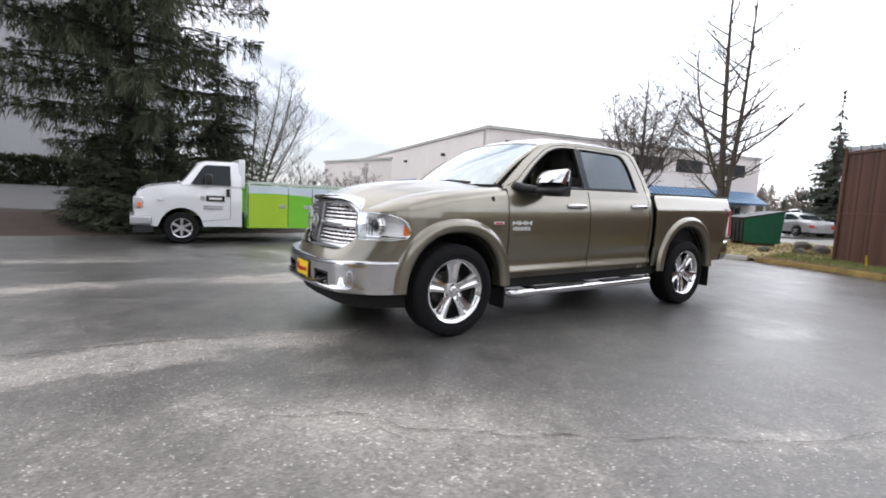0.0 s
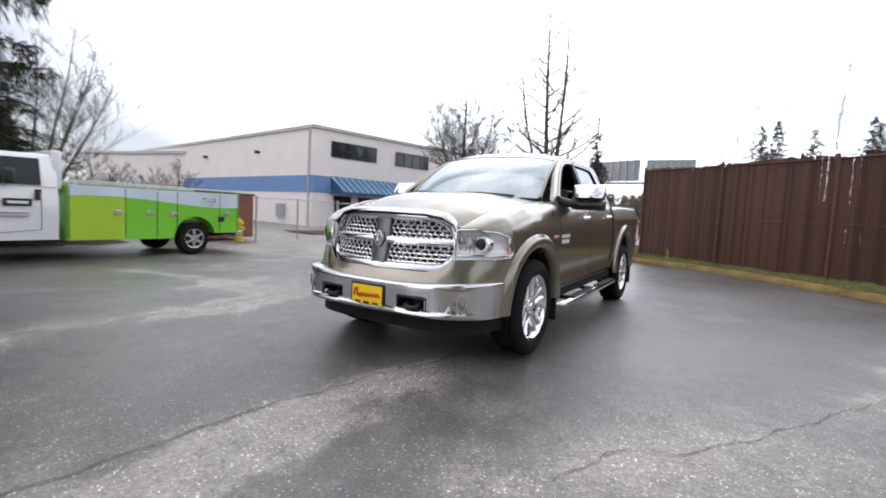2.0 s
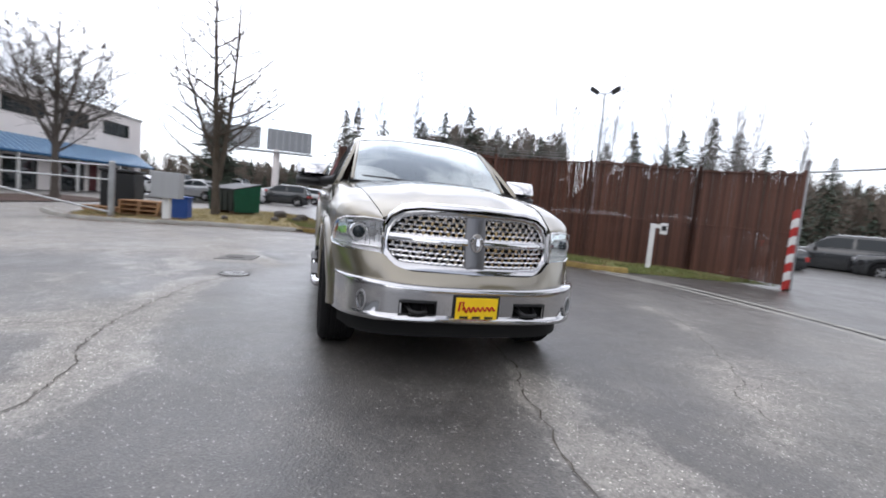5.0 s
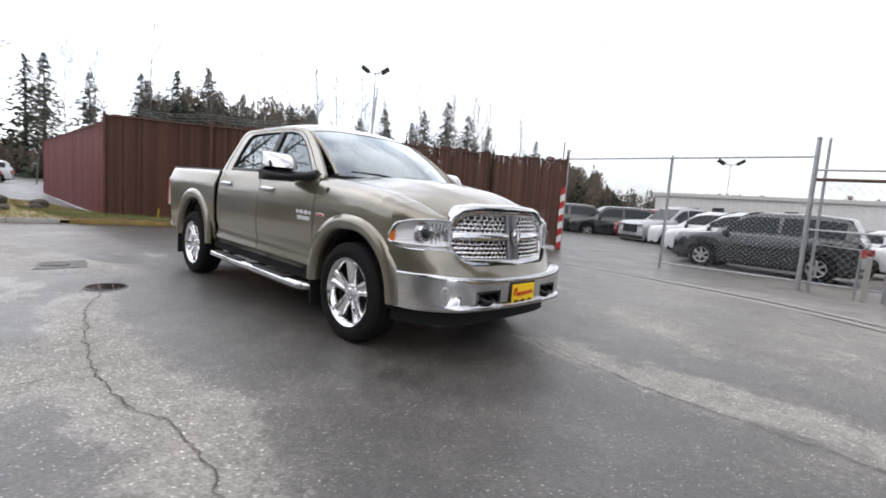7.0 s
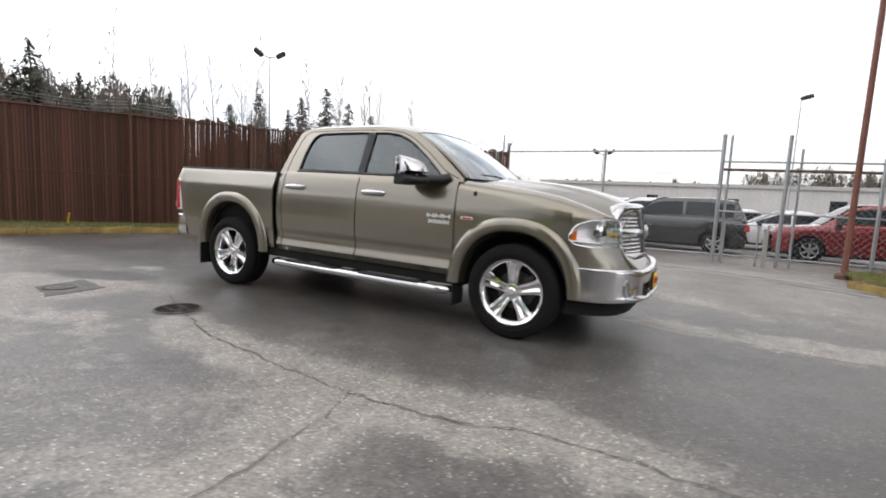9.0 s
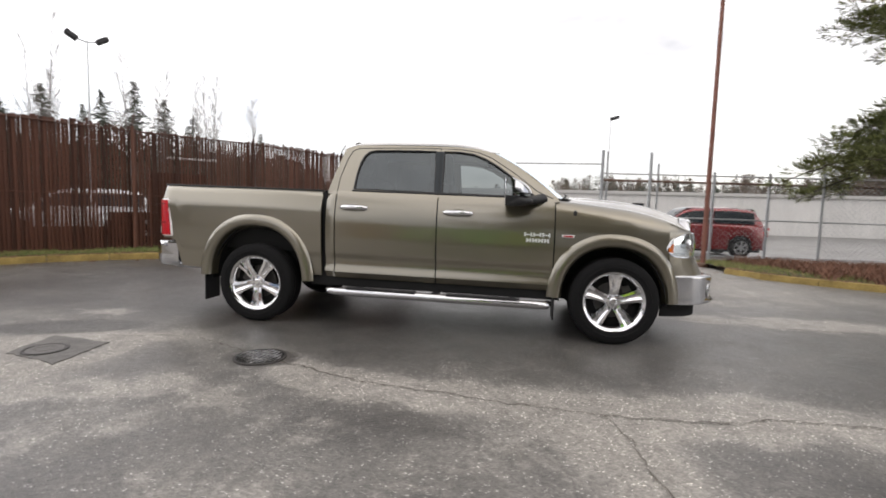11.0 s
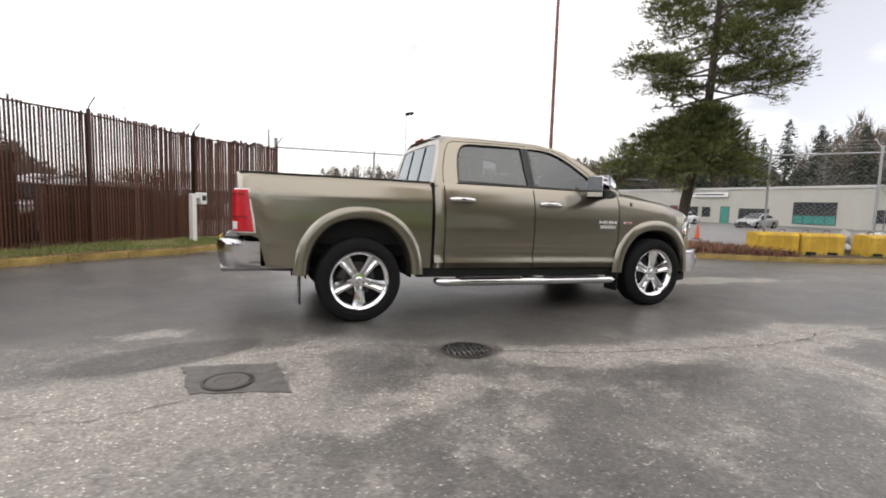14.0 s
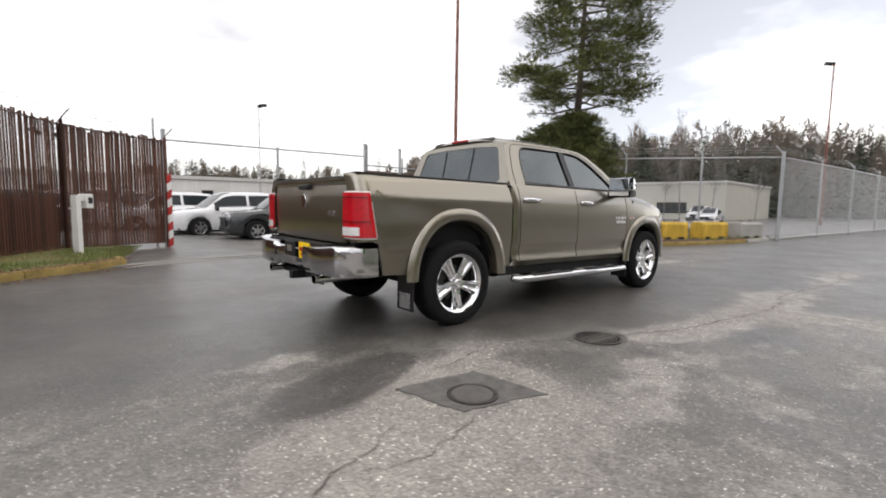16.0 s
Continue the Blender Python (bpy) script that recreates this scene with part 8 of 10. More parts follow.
    for x in (-0.7, 0.1, 0.85):
        bm = bmesh.new()
        box(bm, (x - 0.03, s * 0.8, 0.37), (x + 0.03, s * 1.04, 0.40))
        tp("bracket", bm, UNDER, rb)

    # handles
    for x0, z in ((-0.865, 1.198), (0.178, 1.188)):
        yb = door_y(z)
        bm = bmesh.new()
        pts = [(x0, yb - 0.004, z), (x0 + 0.03, yb + 0.028, z), (x0 + 0.13, yb + 0.036, z + 0.002), (x0 + 0.225, yb + 0.028, z), (x0 + 0.255, yb - 0.004, z)]
        tube(bm, [(px, s * py, pz) for px, py, pz in pts], [0.020, 0.025, 0.026, 0.025, 0.020], 10)
        for v in bm.verts:
            v.co.y = s * (yb + 0.012) + (v.co.y - s * (yb + 0.012)) * 0.75
        tp("door_handle", bm, CHROME, label="chrome door handle", smooth=60)
        bm = bmesh.new()
        lathe(bm, [(0.0001, 0.004), (0.05, 0.003), (0.058, -0.006)], 20, "y", (0, 0, 0))
        for v in bm.verts:
            v.co = Vector((x0 + 0.13 + v.co.x * 1.5, s * (yb + 0.001 + v.co.y), z + v.co.z * 0.75))
        tp("handle_cup", bm, PAINT)

    # badges on the door and fender as plain shapes
    for n, x0, x1, z0, z1 in ((3, 0.935, 1.185, 0.998, 1.036), (4, 0.955, 1.175, 0.945, 0.983)):
        for i in range(n):
            a, b = x0 + (x1 - x0) * i / n + 0.004, x0 + (x1 - x0) * (i + 1) / n - 0.004
            bm = bmesh.new()
            yb = door_y((z0 + z1) / 2)
            box(bm, (a, s * (yb - 0.002), z0), (a + 0.016, s * (yb + 0.007), z1))
            box(bm, (b - 0.016, s * (yb - 0.002), z0), (b, s * (yb + 0.007), z1))
            box(bm, (a + 0.014, s * (yb - 0.002), z0 + 0.012), (b - 0.014, s * (yb + 0.006), z1 - 0.013))
            tp("badge", bm, M["satin"], label="plain silver badge bar", bevel=0.002)
    bm = bmesh.new()
    box(bm, (1.285, s * (door_y(1.01) - 0.002), 1.005), (1.40, s * (door_y(1.01) + 0.006), 1.03))
    bd = tp("fender_badge", bm, M["satin"], bevel=0.003)
    bm = bmesh.new()
    box(bm, (1.30, s * (door_y(1.01) + 0.004), 1.010), (1.385, s * (door_y(1.01) + 0.008), 1.024))
    tp("badge_inlay", bm, RED_LENS, bd)

    # headlight
    LP = [(2.235, 0.957), (2.27, 0.946), (2.33, 0.913), (2.39, 0.873), (2.45, 0.818), (2.50, 0.740), (2.545, 0.645), (2.55, 0.628)]

    def lamp_z(t):
        return lerp([(0, 0.915), (0.12, 0.885), (0.4, 0.868), (0.8, 0.862), (1.0, 0.858)], t), lerp([(0, 0.955), (0.06, 0.985), (0.2, 1.045), (0.4, 1.075), (0.7, 1.088), (1.0, 1.078)], t)
    PG, PB = [], []
    for i in range(29):
        t = i / 28
        u = t * (len(LP) - 1)
        k = min(int(u), len(LP) - 2)
        x, y = LP[k][0] + (LP[k + 1][0] - LP[k][0]) * (u - k), LP[k][1] + (LP[k + 1][1] - LP[k][1]) * (u - k)
        z0, z1 = lamp_z(t)
        PG.append([Vector((x + 0.006, s * (y + 0.004), z0 + (z1 - z0) * j / 6)) + Vector((0.012, 0, 0)) * math.sin(math.pi * j / 6) for j in range(7)])
        dp = 0.065 * math.sin(math.pi * min(1, max(0, t))) ** 0.4 + 0.004
        PB.append([Vector((x - dp * k, s * (y - dp * 0.5 * k), z0 + (z1 - z0) * v)) for k, v in ((0.03, 0), (0.16, 0.05), (0.34, 0.30), (0.62, 0.33), (0.86, 0.62), (1.0, 0.66), (0.8, 0.93), (0.03, 1.0))])
    bm = bmesh.new()
    sheet(bm, PB, flip=(s < 0))
    hl = tp("headlight", bm, GREY_LAMP, label="clear headlight with projector and amber end", smooth=30)
    bm = bmesh.new()
    sheet(bm, PG, flip=(s < 0))
    tp("lens", bm, LENS, hl, "clear lens", smooth=60).visible_shadow = False
    c = Vector((2.43, s * 0.79, 0.985))
    bm = bmesh.new()
    for r0, r1, dx in ((0.068, 0.060, 0.034), (0.054, 0.050, 0.012)):
        tube(bm, [c + Vector((dx - 0.02, 0, 0)), c + Vector((dx, 0, 0))], [r0, r1], 22)
    tp("projector_ring", bm, WHEEL, hl)
    bm = bmesh.new()
    tube(bm, [c + Vector((-0.012, 0, 0)), c + Vector((0.012, 0, 0))], [0.080, 0.074], 22)
    tp("projector_shroud", bm, DIM, hl)
    bm = bmesh.new()
    bmesh.ops.create_uvsphere(bm, u_segments=18, v_segments=12, radius=0.052, matrix=Matrix.Translation(c + Vector((0.006, 0, 0))))
    tp("projector", bm, M["car_glass"], hl, smooth=60)
    for k in range(4):
        bm = bmesh.new()
        box(bm, (2.470 + 0.010 * k, s * (0.745 - 0.030 * k), 0.905), (2.484 + 0.010 * k, s * (0.741 - 0.030 * k), 1.060))
        tp("reflector_fin", bm, CHROME, hl)
    for y, z, r in ((0.70, 0.995, 0.030), (0.64, 1.0, 0.026)):
        bm = bmesh.new()
        tube(bm, [Vector((2.46, s * y, z)), Vector((2.50, s * y, z))], [r, r * 1.15], 14)
        tp("reflector", bm, CHROME, hl)
    bm = bmesh.new()
    rows = []
    for i in range(1, 6):
        rows.append([PG[i][1].lerp(PG[i][5], q) - Vector((0.012, s * 0.010, 0)) for q in (0.0, 0.45, 0.86)])
    sheet(bm, rows, flip=(s < 0))
    tp("amber_marker", bm, AMBER, hl, "amber side marker", depth=0.006)
    bm = bmesh.new()
    tube(bm, [PG[i][0] + Vector((0.002, 0, -0.001)) for i in range(29)], 0.007, 6)
    tube(bm, [PG[i][0].lerp(PG[i][6], 0.15) + Vector((-0.01, 0, 0)) for i in range(2, 29)], 0.008, 6)
    tube(bm, [PG[i][6] + Vector((0.002, 0, 0.001)) for i in range(29)], 0.006, 6)
    tube(bm, [PG[28][j] + Vector((0.002, 0, 0)) for j in range(7)], 0.007, 6)
    tp("lamp_strip", bm, CHROME, hl)

    # mirror
    bm = bmesh.new()
    tube(bm, [(1.10, s * 0.885, 1.36), (1.03, s * 0.95, 1.335), (0.95, s * 1.03, 1.325), (0.90, s * 1.10, 1.34)], [0.065, 0.058, 0.052, 0.055], 10)
    for v in bm.verts:
        v.co.z = 1.355 + (v.co.z - 1.355) * 0.75
    mi = tp("door_mirror", bm, BLACK, label="large mirror with chrome cap on black arm", smooth=60)
    for nm, z0, z1, mt, x0 in (("housing", 1.275, 1.372, BLACK, 0.755), ("cap", 1.374, 1.530, CHROME, 0.76)):
        P = []
        for i in range(13):
            t = i / 12
            y = 0.965 + 0.310 * t
            sh = math.sin(math.pi * (0.06 + 0.88 * t)) ** 0.35
            row = []
            for j in range(13):
                a = math.pi * j / 12
                zz = (z0 + z1) / 2 + (z1 - z0) / 2 * (-math.cos(a)) * (0.86 + 0.14 * sh)
                up = (zz - z0) / (z1 - z0)
                xx = x0 + (0.03 + 0.205 * max(1.0 - up * up, 0.0) ** 0.6 * min(1.0, 6 * up + 0.2) if nm == "cap" else 0.25 * abs(math.sin(a)) ** 0.5) * sh
                row.append(Vector((xx, s * y, zz)))
            P.append(row)
        bm = bmesh.new()
        V = sheet(bm, P, flip=(s < 0))
        bm.faces.new(V[0] if s < 0 else V[0][::-1])
        bm.faces.new(V[-1][::-1] if s < 0 else V[-1])
        bmesh.ops.recalc_face_normals(bm, faces=bm.faces)
        tp(nm, bm, mt, mi, smooth=50)
    bm = bmesh.new()
    box(bm, (0.750, s * 0.985, 1.295), (0.759, s * 1.25, 1.515))
    tp("mirror_glass", bm, CHROME, mi, bevel=0.01)

    # tail lamp
    TL = [(-2.874, 0.775), (-2.874, 0.84), (-2.872, 0.885), (-2.862, 0.925), (-2.835, 0.958), (-2.79, 0.984), (-2.745, 0.994), (-2.715, 0.996)]
    for nm, za, zb_, mt, lo, hi in (("tail_lamp", 0.834, 1.195, RED_LENS, 0, 7), ("reversing_lens", 0.850, 0.918, WHITE_LENS, 0, 4), ("inner_band", 0.955, 0.968, RED_DARK, 0, 6), ("inner_band", 1.150, 1.162, RED_DARK, 0, 6)):
        P = []
        for i in range(lo, hi + 1):
            x, y = TL[i]
            row = []
            for z in np.linspace(za, zb_, 8):
                u = (z - 0.83) / 0.365
                sl = -0.045 * u * S(4, 7, i)
                lift = 0.0 if nm == "tail_lamp" else 0.005
                row.append(Vector((x + sl - 0.004 - lift, s * (y - 0.028 * u * S(2, 6, i) + 0.003 + lift), z)))
            P.append(row)
        bm = bmesh.new()
        sheet(bm, P, flip=(s < 0))
        o = tp(nm, bm, mt, pickup if nm == "tail_lamp" else tl, depth=0.02, smooth=60)
        if nm == "tail_lamp":
            tl = o
            tl["label"] = "red tail lamp with pale reversing lens"
    bm = bmesh.new()
    loop = [Vector((x, s * (y + 0.004), 0.83)) for x, y in TL] + [Vector((TL[-1][0] - 0.045 * u, s * (TL[-1][1] - 0.028 * u + 0.005), 0.83 + 0.365 * u)) for u in np.linspace(0.1, 1, 7)]
    loop += [Vector((x - 0.045 * S(4, 7, i), s * (y - 0.028 * S(2, 6, i) + 0.004), 1.196)) for i, (x, y) in list(enumerate(TL))[::-1]]
    tube(bm, loop, 0.013, 6)
    tp("lamp_bezel", bm, BEZEL, tl)

    # mud flaps
    for x, y0, y1, z0 in ((-2.335, 0.76, 1.0, 0.17), (1.235, 0.78, 0.995, 0.22)):
        bm = bmesh.new()
        box(bm, (x - 0.008, s * y0, z0), (x + 0.008, s * y1, 0.56))
        fl = tp("mud_flap", bm, BLACK, bevel=0.005)
        if x < 0:
            bm = bmesh.new()
            box(bm, (x - 0.012, s * (y0 + 0.04), z0 + 0.02), (x - 0.008, s * (y1 - 0.04), z0 + 0.16))
            tp("flap_plate", bm, M["steel"], fl)
    # aerial base shadow drawn as a small dark raised dot on each fender
    bm = bmesh.new()
    lathe(bm, [(0.0001, 0.006), (0.016, 0.004), (0.020, -0.004)], 12, "y")
    for v in bm.verts:
        v.co = Vector((1.40 + v.co.x, s * (0.962 + v.co.y), 1.225 + v.co.z * 1.8))
    tp("fender_button", bm, BLACK)

# hood
P = []
for i in range(41):
    t = i / 40
    row = []
    for j in range(37):
        u = -1 + 2 * j / 36
        x0, x1 = 1.29 + 0.15 * (1 - u * u), 2.608 - 0.103 * abs(u) ** 2.2
        x = x0 + (x1 - x0) * t
        y = u * (ys_hood(min(x, 2.54)) - 0.004)
        zc = lerp([(1.29, 1.400), (1.44, 1.398), (1.65, 1.388), (1.95, 1.366), (2.2, 1.328), (2.38, 1.282), (2.50, 1.245), (2.58, 1.218), (2.63, 1.19)], x)
        ze = zs_hood(min(x, 2.54)) - 0.002
        z = ze + (zc - ze) * (1 - abs(u) ** 2.4)
        z += 0.012 * S(0.62, 0.50, abs(u)) * S(2.6, 2.3, x) * S(1.35, 1.6, x)
        if t > 0.96:
            z -= 0.006 * (t - 0.96) / 0.04
        row.append(Vector((x, y, z)))
    P.append(row)
bm = bmesh.new()
sheet(bm, P, flip=False)
tp("hood", bm, PAINT, depth=0.02, smooth=60)

# cowl and wipers
bm = bmesh.new()
sheet(bm, [[Vector((1.20 + 0.16 * (1 - (y / 0.80) ** 2) + dx, y, 1.372 + dz)) for y in np.linspace(-0.80, 0.80, 15)] for dx, dz in ((0.0, 0.0), (0.13, -0.005))])
tp("cowl", bm, BLACK, depth=0.02)
for y0, y1 in ((0.55, -0.12), (-0.15, -0.68)):
    bm = bmesh.new()
    tube(bm, [(1.37, y0, 1.385), (1.365, (y0 + y1) / 2, 1.408), (1.325, y1, 1.412)], [0.012, 0.009, 0.006], 6)
    tp("wiper", bm, BLACK)

# cab sides with window openings
OUT = [(-1.03, 1.33), (-1.02, 1.40), (-0.985, 1.55), (-0.945, 1.70), (-0.91, 1.785), (-0.87, 1.825), (-0.80, 1.845), (-0.5, 1.855), (0.0, 1.857), (0.25, 1.852), (0.45, 1.834), (0.60, 1.795), (0.72, 1.735), (0.90, 1.628), (1.08, 1.495), (1.24, 1.372), (1.26, 1.33)]
WR = [(-0.765, 1.385), (-0.755, 1.55), (-0.735, 1.66), (-0.70, 1.735), (-0.66, 1.772), (-0.60, 1.788), (-0.3, 1.795), (0.035, 1.797), (0.055, 1.376)]
WF = [(0.128, 1.374), (0.118, 1.797), (0.28, 1.793), (0.42, 1.773), (0.54, 1.728), (0.66, 1.66), (0.82, 1.545), (0.97, 1.425), (1.02, 1.378), (1.02, 1.368)]


def cab_y(z):
    return 0.905 - (z - 1.36) * 0.455


def filled(loops, s):
    bm = bmesh.new()
    edges = []
    for lp in loops:
        vs = [bm.verts.new((x, s * cab_y(z), z)) for x, z in lp]
        edges += [bm.edges.new((vs[i], vs[(i + 1) % len(vs)])) for i in range(len(vs))]
    bmesh.ops.triangle_fill(bm, edges=edges, use_beauty=True, use_dissolve=False)
    bmesh.ops.recalc_face_normals(bm, faces=bm.faces)
    if sum(f.normal.y * f.calc_area() for f in bm.faces) * s < 0:
        bmesh.ops.reverse_faces(bm, faces=bm.faces)
    return bm


for s in (-1, 1):
    bm = filled([OUT, WR, WF], s)
    for v in bm.verts:
        pass
    cabside = tp("cab_side", bm, PAINT, depth=0.035, smooth=30)
    for nm, lp, mt in (("rear_door_window", WR, M["window_tint"]), ("front_door_window", WF, M["window_half"] if s < 0 else None)):
        bm = bmesh.new()
        lp3 = [Vector((x, s * (cab_y(z) - 0.004), z)) for x, z in lp]
        tube(bm, lp3 + [lp3[0]], 0.010, 5)
        fr = tp(nm + "_seal", bm, BLACK, cabside)
        if mt is None:
            continue
        bm = filled([lp], s)
        for v in bm.verts:
            v.co.y -= s * 0.016
        tp(nm, bm, mt, cabside, smooth=0).visible_shadow = False
    bm = filled([[(0.052, 1.376), (0.036, 1.797), (0.118, 1.797), (0.13, 1.374)]], s)
    for v in bm.verts:
        v.co.y += s * 0.003
    tp("pillar_trim", bm, M["car_glass"], cabside, smooth=0)
    # seams of the door frames
    bm = bmesh.new()
    for pts in ([(-0.932, 1.36), (-0.925, 1.50), (-0.875, 1.70), (-0.83, 1.785), (-0.77, 1.812), (-0.3, 1.825), (0.08, 1.827)], [(0.098, 1.36), (0.085, 1.827), (0.3, 1.82), (0.46, 1.798), (0.6, 1.742), (0.82, 1.60), (1.05, 1.425), (1.2, 1.36)]):
        tube(bm, [(x, s * (cab_y(z) + 0.0005), z) for x, z in pts], 0.004, 5)
    tp("door_frame_seam", bm, UNDER, cabside)
    bm = bmesh.new()
    tube(bm, [(-0.78, s * 0.903, 1.368), (1.05, s * 0.905, 1.362)], 0.009, 6)
    tp("belt_moulding", bm, BLACK, cabside)

# roof
P = []
for i in range(31):
    t = i / 30
    row = []
    for j in range(27):
        u = -1 + 2 * j / 26
        x1 = 0.60 + 0.085 * (1 - u * u)
        x0 = -0.905 - 0.03 * (1 - u * u)
        x = x0 + (x1 - x0) * t
        rail = lerp([(-0.94, 1.785), (-0.905, 1.80), (-0.87, 1.825), (-0.80, 1.845), (-0.5, 1.855), (0.0, 1.857), (0.25, 1.852), (0.45, 1.834), (0.60, 1.795), (0.69, 1.775)], x)
        y = u * 0.685
        z = rail + 0.082 * (1 - abs(u) ** 3.0) * (0.75 + 0.25 * S(0.65, 0.2, x))
        row.append(Vector((x, y, z)))
    P.append(row)
bm = bmesh.new()
sheet(bm, P)
tp("roof", bm, PAINT, depth=0.02, smooth=60)
bm = bmesh.new()
sheet(bm, [[p - Vector((0, 0, 0.045)) for p in r] for r in P[1:-1:3]], flip=True)
tp("headliner", bm, WHITE_LENS, smooth=60)
bm = bmesh.new()
tube(bm, [(-0.93, -0.13, 1.883), (-0.93, 0.13, 1.883)], 0.014, 8)
tp("brake_light", bm, RED_LENS, label="red high brake light")

# windscreen
top = P[-1]
bm = bmesh.new()
rows = []
for k in range(9):
    t = k / 8
    row = []
    for j in range(27):
        u = -1 + 2 * j / 26
        base = Vector((1.225 + 0.165 * (1 - u * u), u * 0.775, 1.372))
        q = base.lerp(top[j] - Vector((0, 0, 0.006)), t)
        q += Vector((0.02, 0, 0.02)) * math.sin(math.pi * t)
        row.append(q)
    rows.append(row)
sheet(bm, rows, flip=True)
ws = tp("windscreen", bm, M["window_clear"], smooth=60)
ws.visible_shadow = False
for s in (0, -1):
    bm = bmesh.new()
    tube(bm, [r[s] + Vector((0.0, (0.012 if s == 0 else -0.012), 0)) for r in rows], 0.02, 8)
    tp("a_pillar_seal", bm, PAINT if s else PAINT)
bm = bmesh.new()
box(bm, (0.52, -0.09, 1.70), (0.60, 0.09, 1.76))
tp("inside_mirror", bm, BLACK, bevel=0.01)
bm = bmesh.new()
box(bm, (1.02, 0.50, 1.50), (1.03, 0.58, 1.56), Matrix.Translation((0, 0, 0)))
tp("windscreen_sticker", bm, M["white"], ws)

# rear wall of the cab
bm = bmesh.new()
edges = []
zz = [1.33, 1.45, 1.6, 1.72, 1.79, 1.82]
outer = [(-cab_y(z) + (0.03 if z > 1.8 else 0), z) for z in zz] + [(-0.35, 1.872), (0.0, 1.88), (0.35, 1.872)] + [(cab_y(z) - (0.03 if z > 1.8 else 0), z) for z in zz[::-1]]
inner = [(-0.74, 1.41), (-0.64, 1.74), (-0.60, 1.775), (-0.3, 1.795), (0.3, 1.795), (0.60, 1.775), (0.64, 1.74), (0.74, 1.41), (0.70, 1.385), (-0.70, 1.385)]


def rear_x(z):
    return -1.03 + (z - 1.33) * 0.235


for lp in (outer, inner):
    vs = [bm.verts.new((rear_x(z), y, z)) for y, z in lp]
    edges += [bm.edges.new((vs[i], vs[(i + 1) % len(vs)])) for i in range(len(vs))]
bmesh.ops.triangle_fill(bm, edges=edges, use_beauty=True)
bmesh.ops.recalc_face_normals(bm, faces=bm.faces)
if sum(f.normal.x for f in bm.faces) > 0:
    bmesh.ops.reverse_faces(bm, faces=bm.faces)
tp("cab_back", bm, PAINT, depth=0.03, smooth=30)
bm = bmesh.new()
vs = [bm.verts.new((rear_x(z) + 0.008, y, z)) for y, z in inner]
bm.faces.new(vs)
rw = tp("rear_window", bm, M["window_tint"], smooth=0)
rw.visible_shadow = False
for y in (-0.24, 0.24):
    bm = bmesh.new()
    tube(bm, [(rear_x(1.40) + 0.004, y, 1.40), (rear_x(1.78) + 0.004, y, 1.78)], 0.007, 5)
    tp("slider_bar", bm, BLACK, rw)

# bed inside, tailgate
bm = bmesh.new()
box(bm, (-2.82, -0.84, 0.72), (-1.08, 0.84, 0.78))
box(bm, (-1.10, -0.86, 0.72), (-1.075, 0.86, 1.33))
box(bm, (-2.82, -0.86, 0.78), (-1.08, -0.83, 1.34))
box(bm, (-2.82, 0.83, 0.78), (-1.08, 0.86, 1.34))
tp("bed_liner", bm, UNDER)
P = []
for z, dx in ((0.775, 0.006), (0.79, 0.0), (1.0, -0.008), (1.16, -0.010), (1.20, -0.004), (1.26, 0.006), (1.275, -0.006), (1.30, -0.016), (1.318, -0.014), (1.325, 0.02)):
    P.append([Vector((-2.868 + dx + 0.012 * (abs(y) / 0.77) ** 4, y, z)) for y in np.linspace(-0.768, 0.768, 21)])
bm = bmesh.new()
sheet(bm, P, flip=True)
bmesh.ops.recalc_face_normals(bm, faces=bm.faces)
tg = tp("tailgate", bm, PAINT, depth=0.03, smooth=40)
bm = bmesh.new()
box(bm, (-2.88, -0.76, 1.318), (-2.80, 0.76, 1.332))
tp("tailgate_cap", bm, BLACK, tg, bevel=0.005)
bm = bmesh.new()
prism(bm, [(-2.876, 0.055 * math.cos(a), 1.12 + 0.075 * math.sin(a) * (1.0 if math.sin(a) > 0 else 0.8)) for a in np.linspace(0, 2 * math.pi, 9)[:-1]], (-0.018, 0, 0))
tp("emblem", bm, CHROME, tg, "plain chrome emblem", bevel=0.004)
for k, y in enumerate((-0.50, -0.54, -0.58)):
    bm = bmesh.new()
    box(bm, (-2.884, y - 0.014, 1.0), (-2.872, y + 0.014, 1.045))
    tp("badge", bm, M["steel"], tg)
bm = bmesh.new()
box(bm, (-2.90, -0.11, 1.235), (-2.86, 0.11, 1.275))
tp("tailgate_handle", bm, BLACK, tg, bevel=0.008)

# rear bumper
RB = [(0.0, -3.02), (0.30, -3.02), (0.34, -3.055), (0.6, -3.05), (0.78, -3.02), (0.88, -2.97), (0.945, -2.88), (0.965, -2.78), (0.968, -2.67)]
P = []
for y, x in [(-a, b) for a, b in RB[::-1]] + RB[1:]:
    inn = abs(y) < 0.31
    zt = 0.752 if abs(y) > 0.6 else (0.735 if not inn else 0.70)
    zb_ = 0.505 if abs(y) > 0.32 else 0.53
    row = []
    for dx, z in ((0.10, zt + 0.004), (0.02, zt + 0.006), (0.0, zt - 0.008), (-0.006, zt - 0.05), (-0.006, (zt + zb_) / 2), (0.004, zb_ + 0.04), (0.025, zb_), (0.08, zb_ - 0.006)):
        xx = x + dx * (1 if abs(y) < 0.9 else 0.2)
        yy = y - math.copysign(dx * (0 if abs(y) < 0.9 else 0.8), y)
        row.append(Vector((xx, yy, z)))
    P.append(row)
bm = bmesh.new()
sheet(bm, P, flip=True)
bmesh.ops.recalc_face_normals(bm, faces=bm.faces)
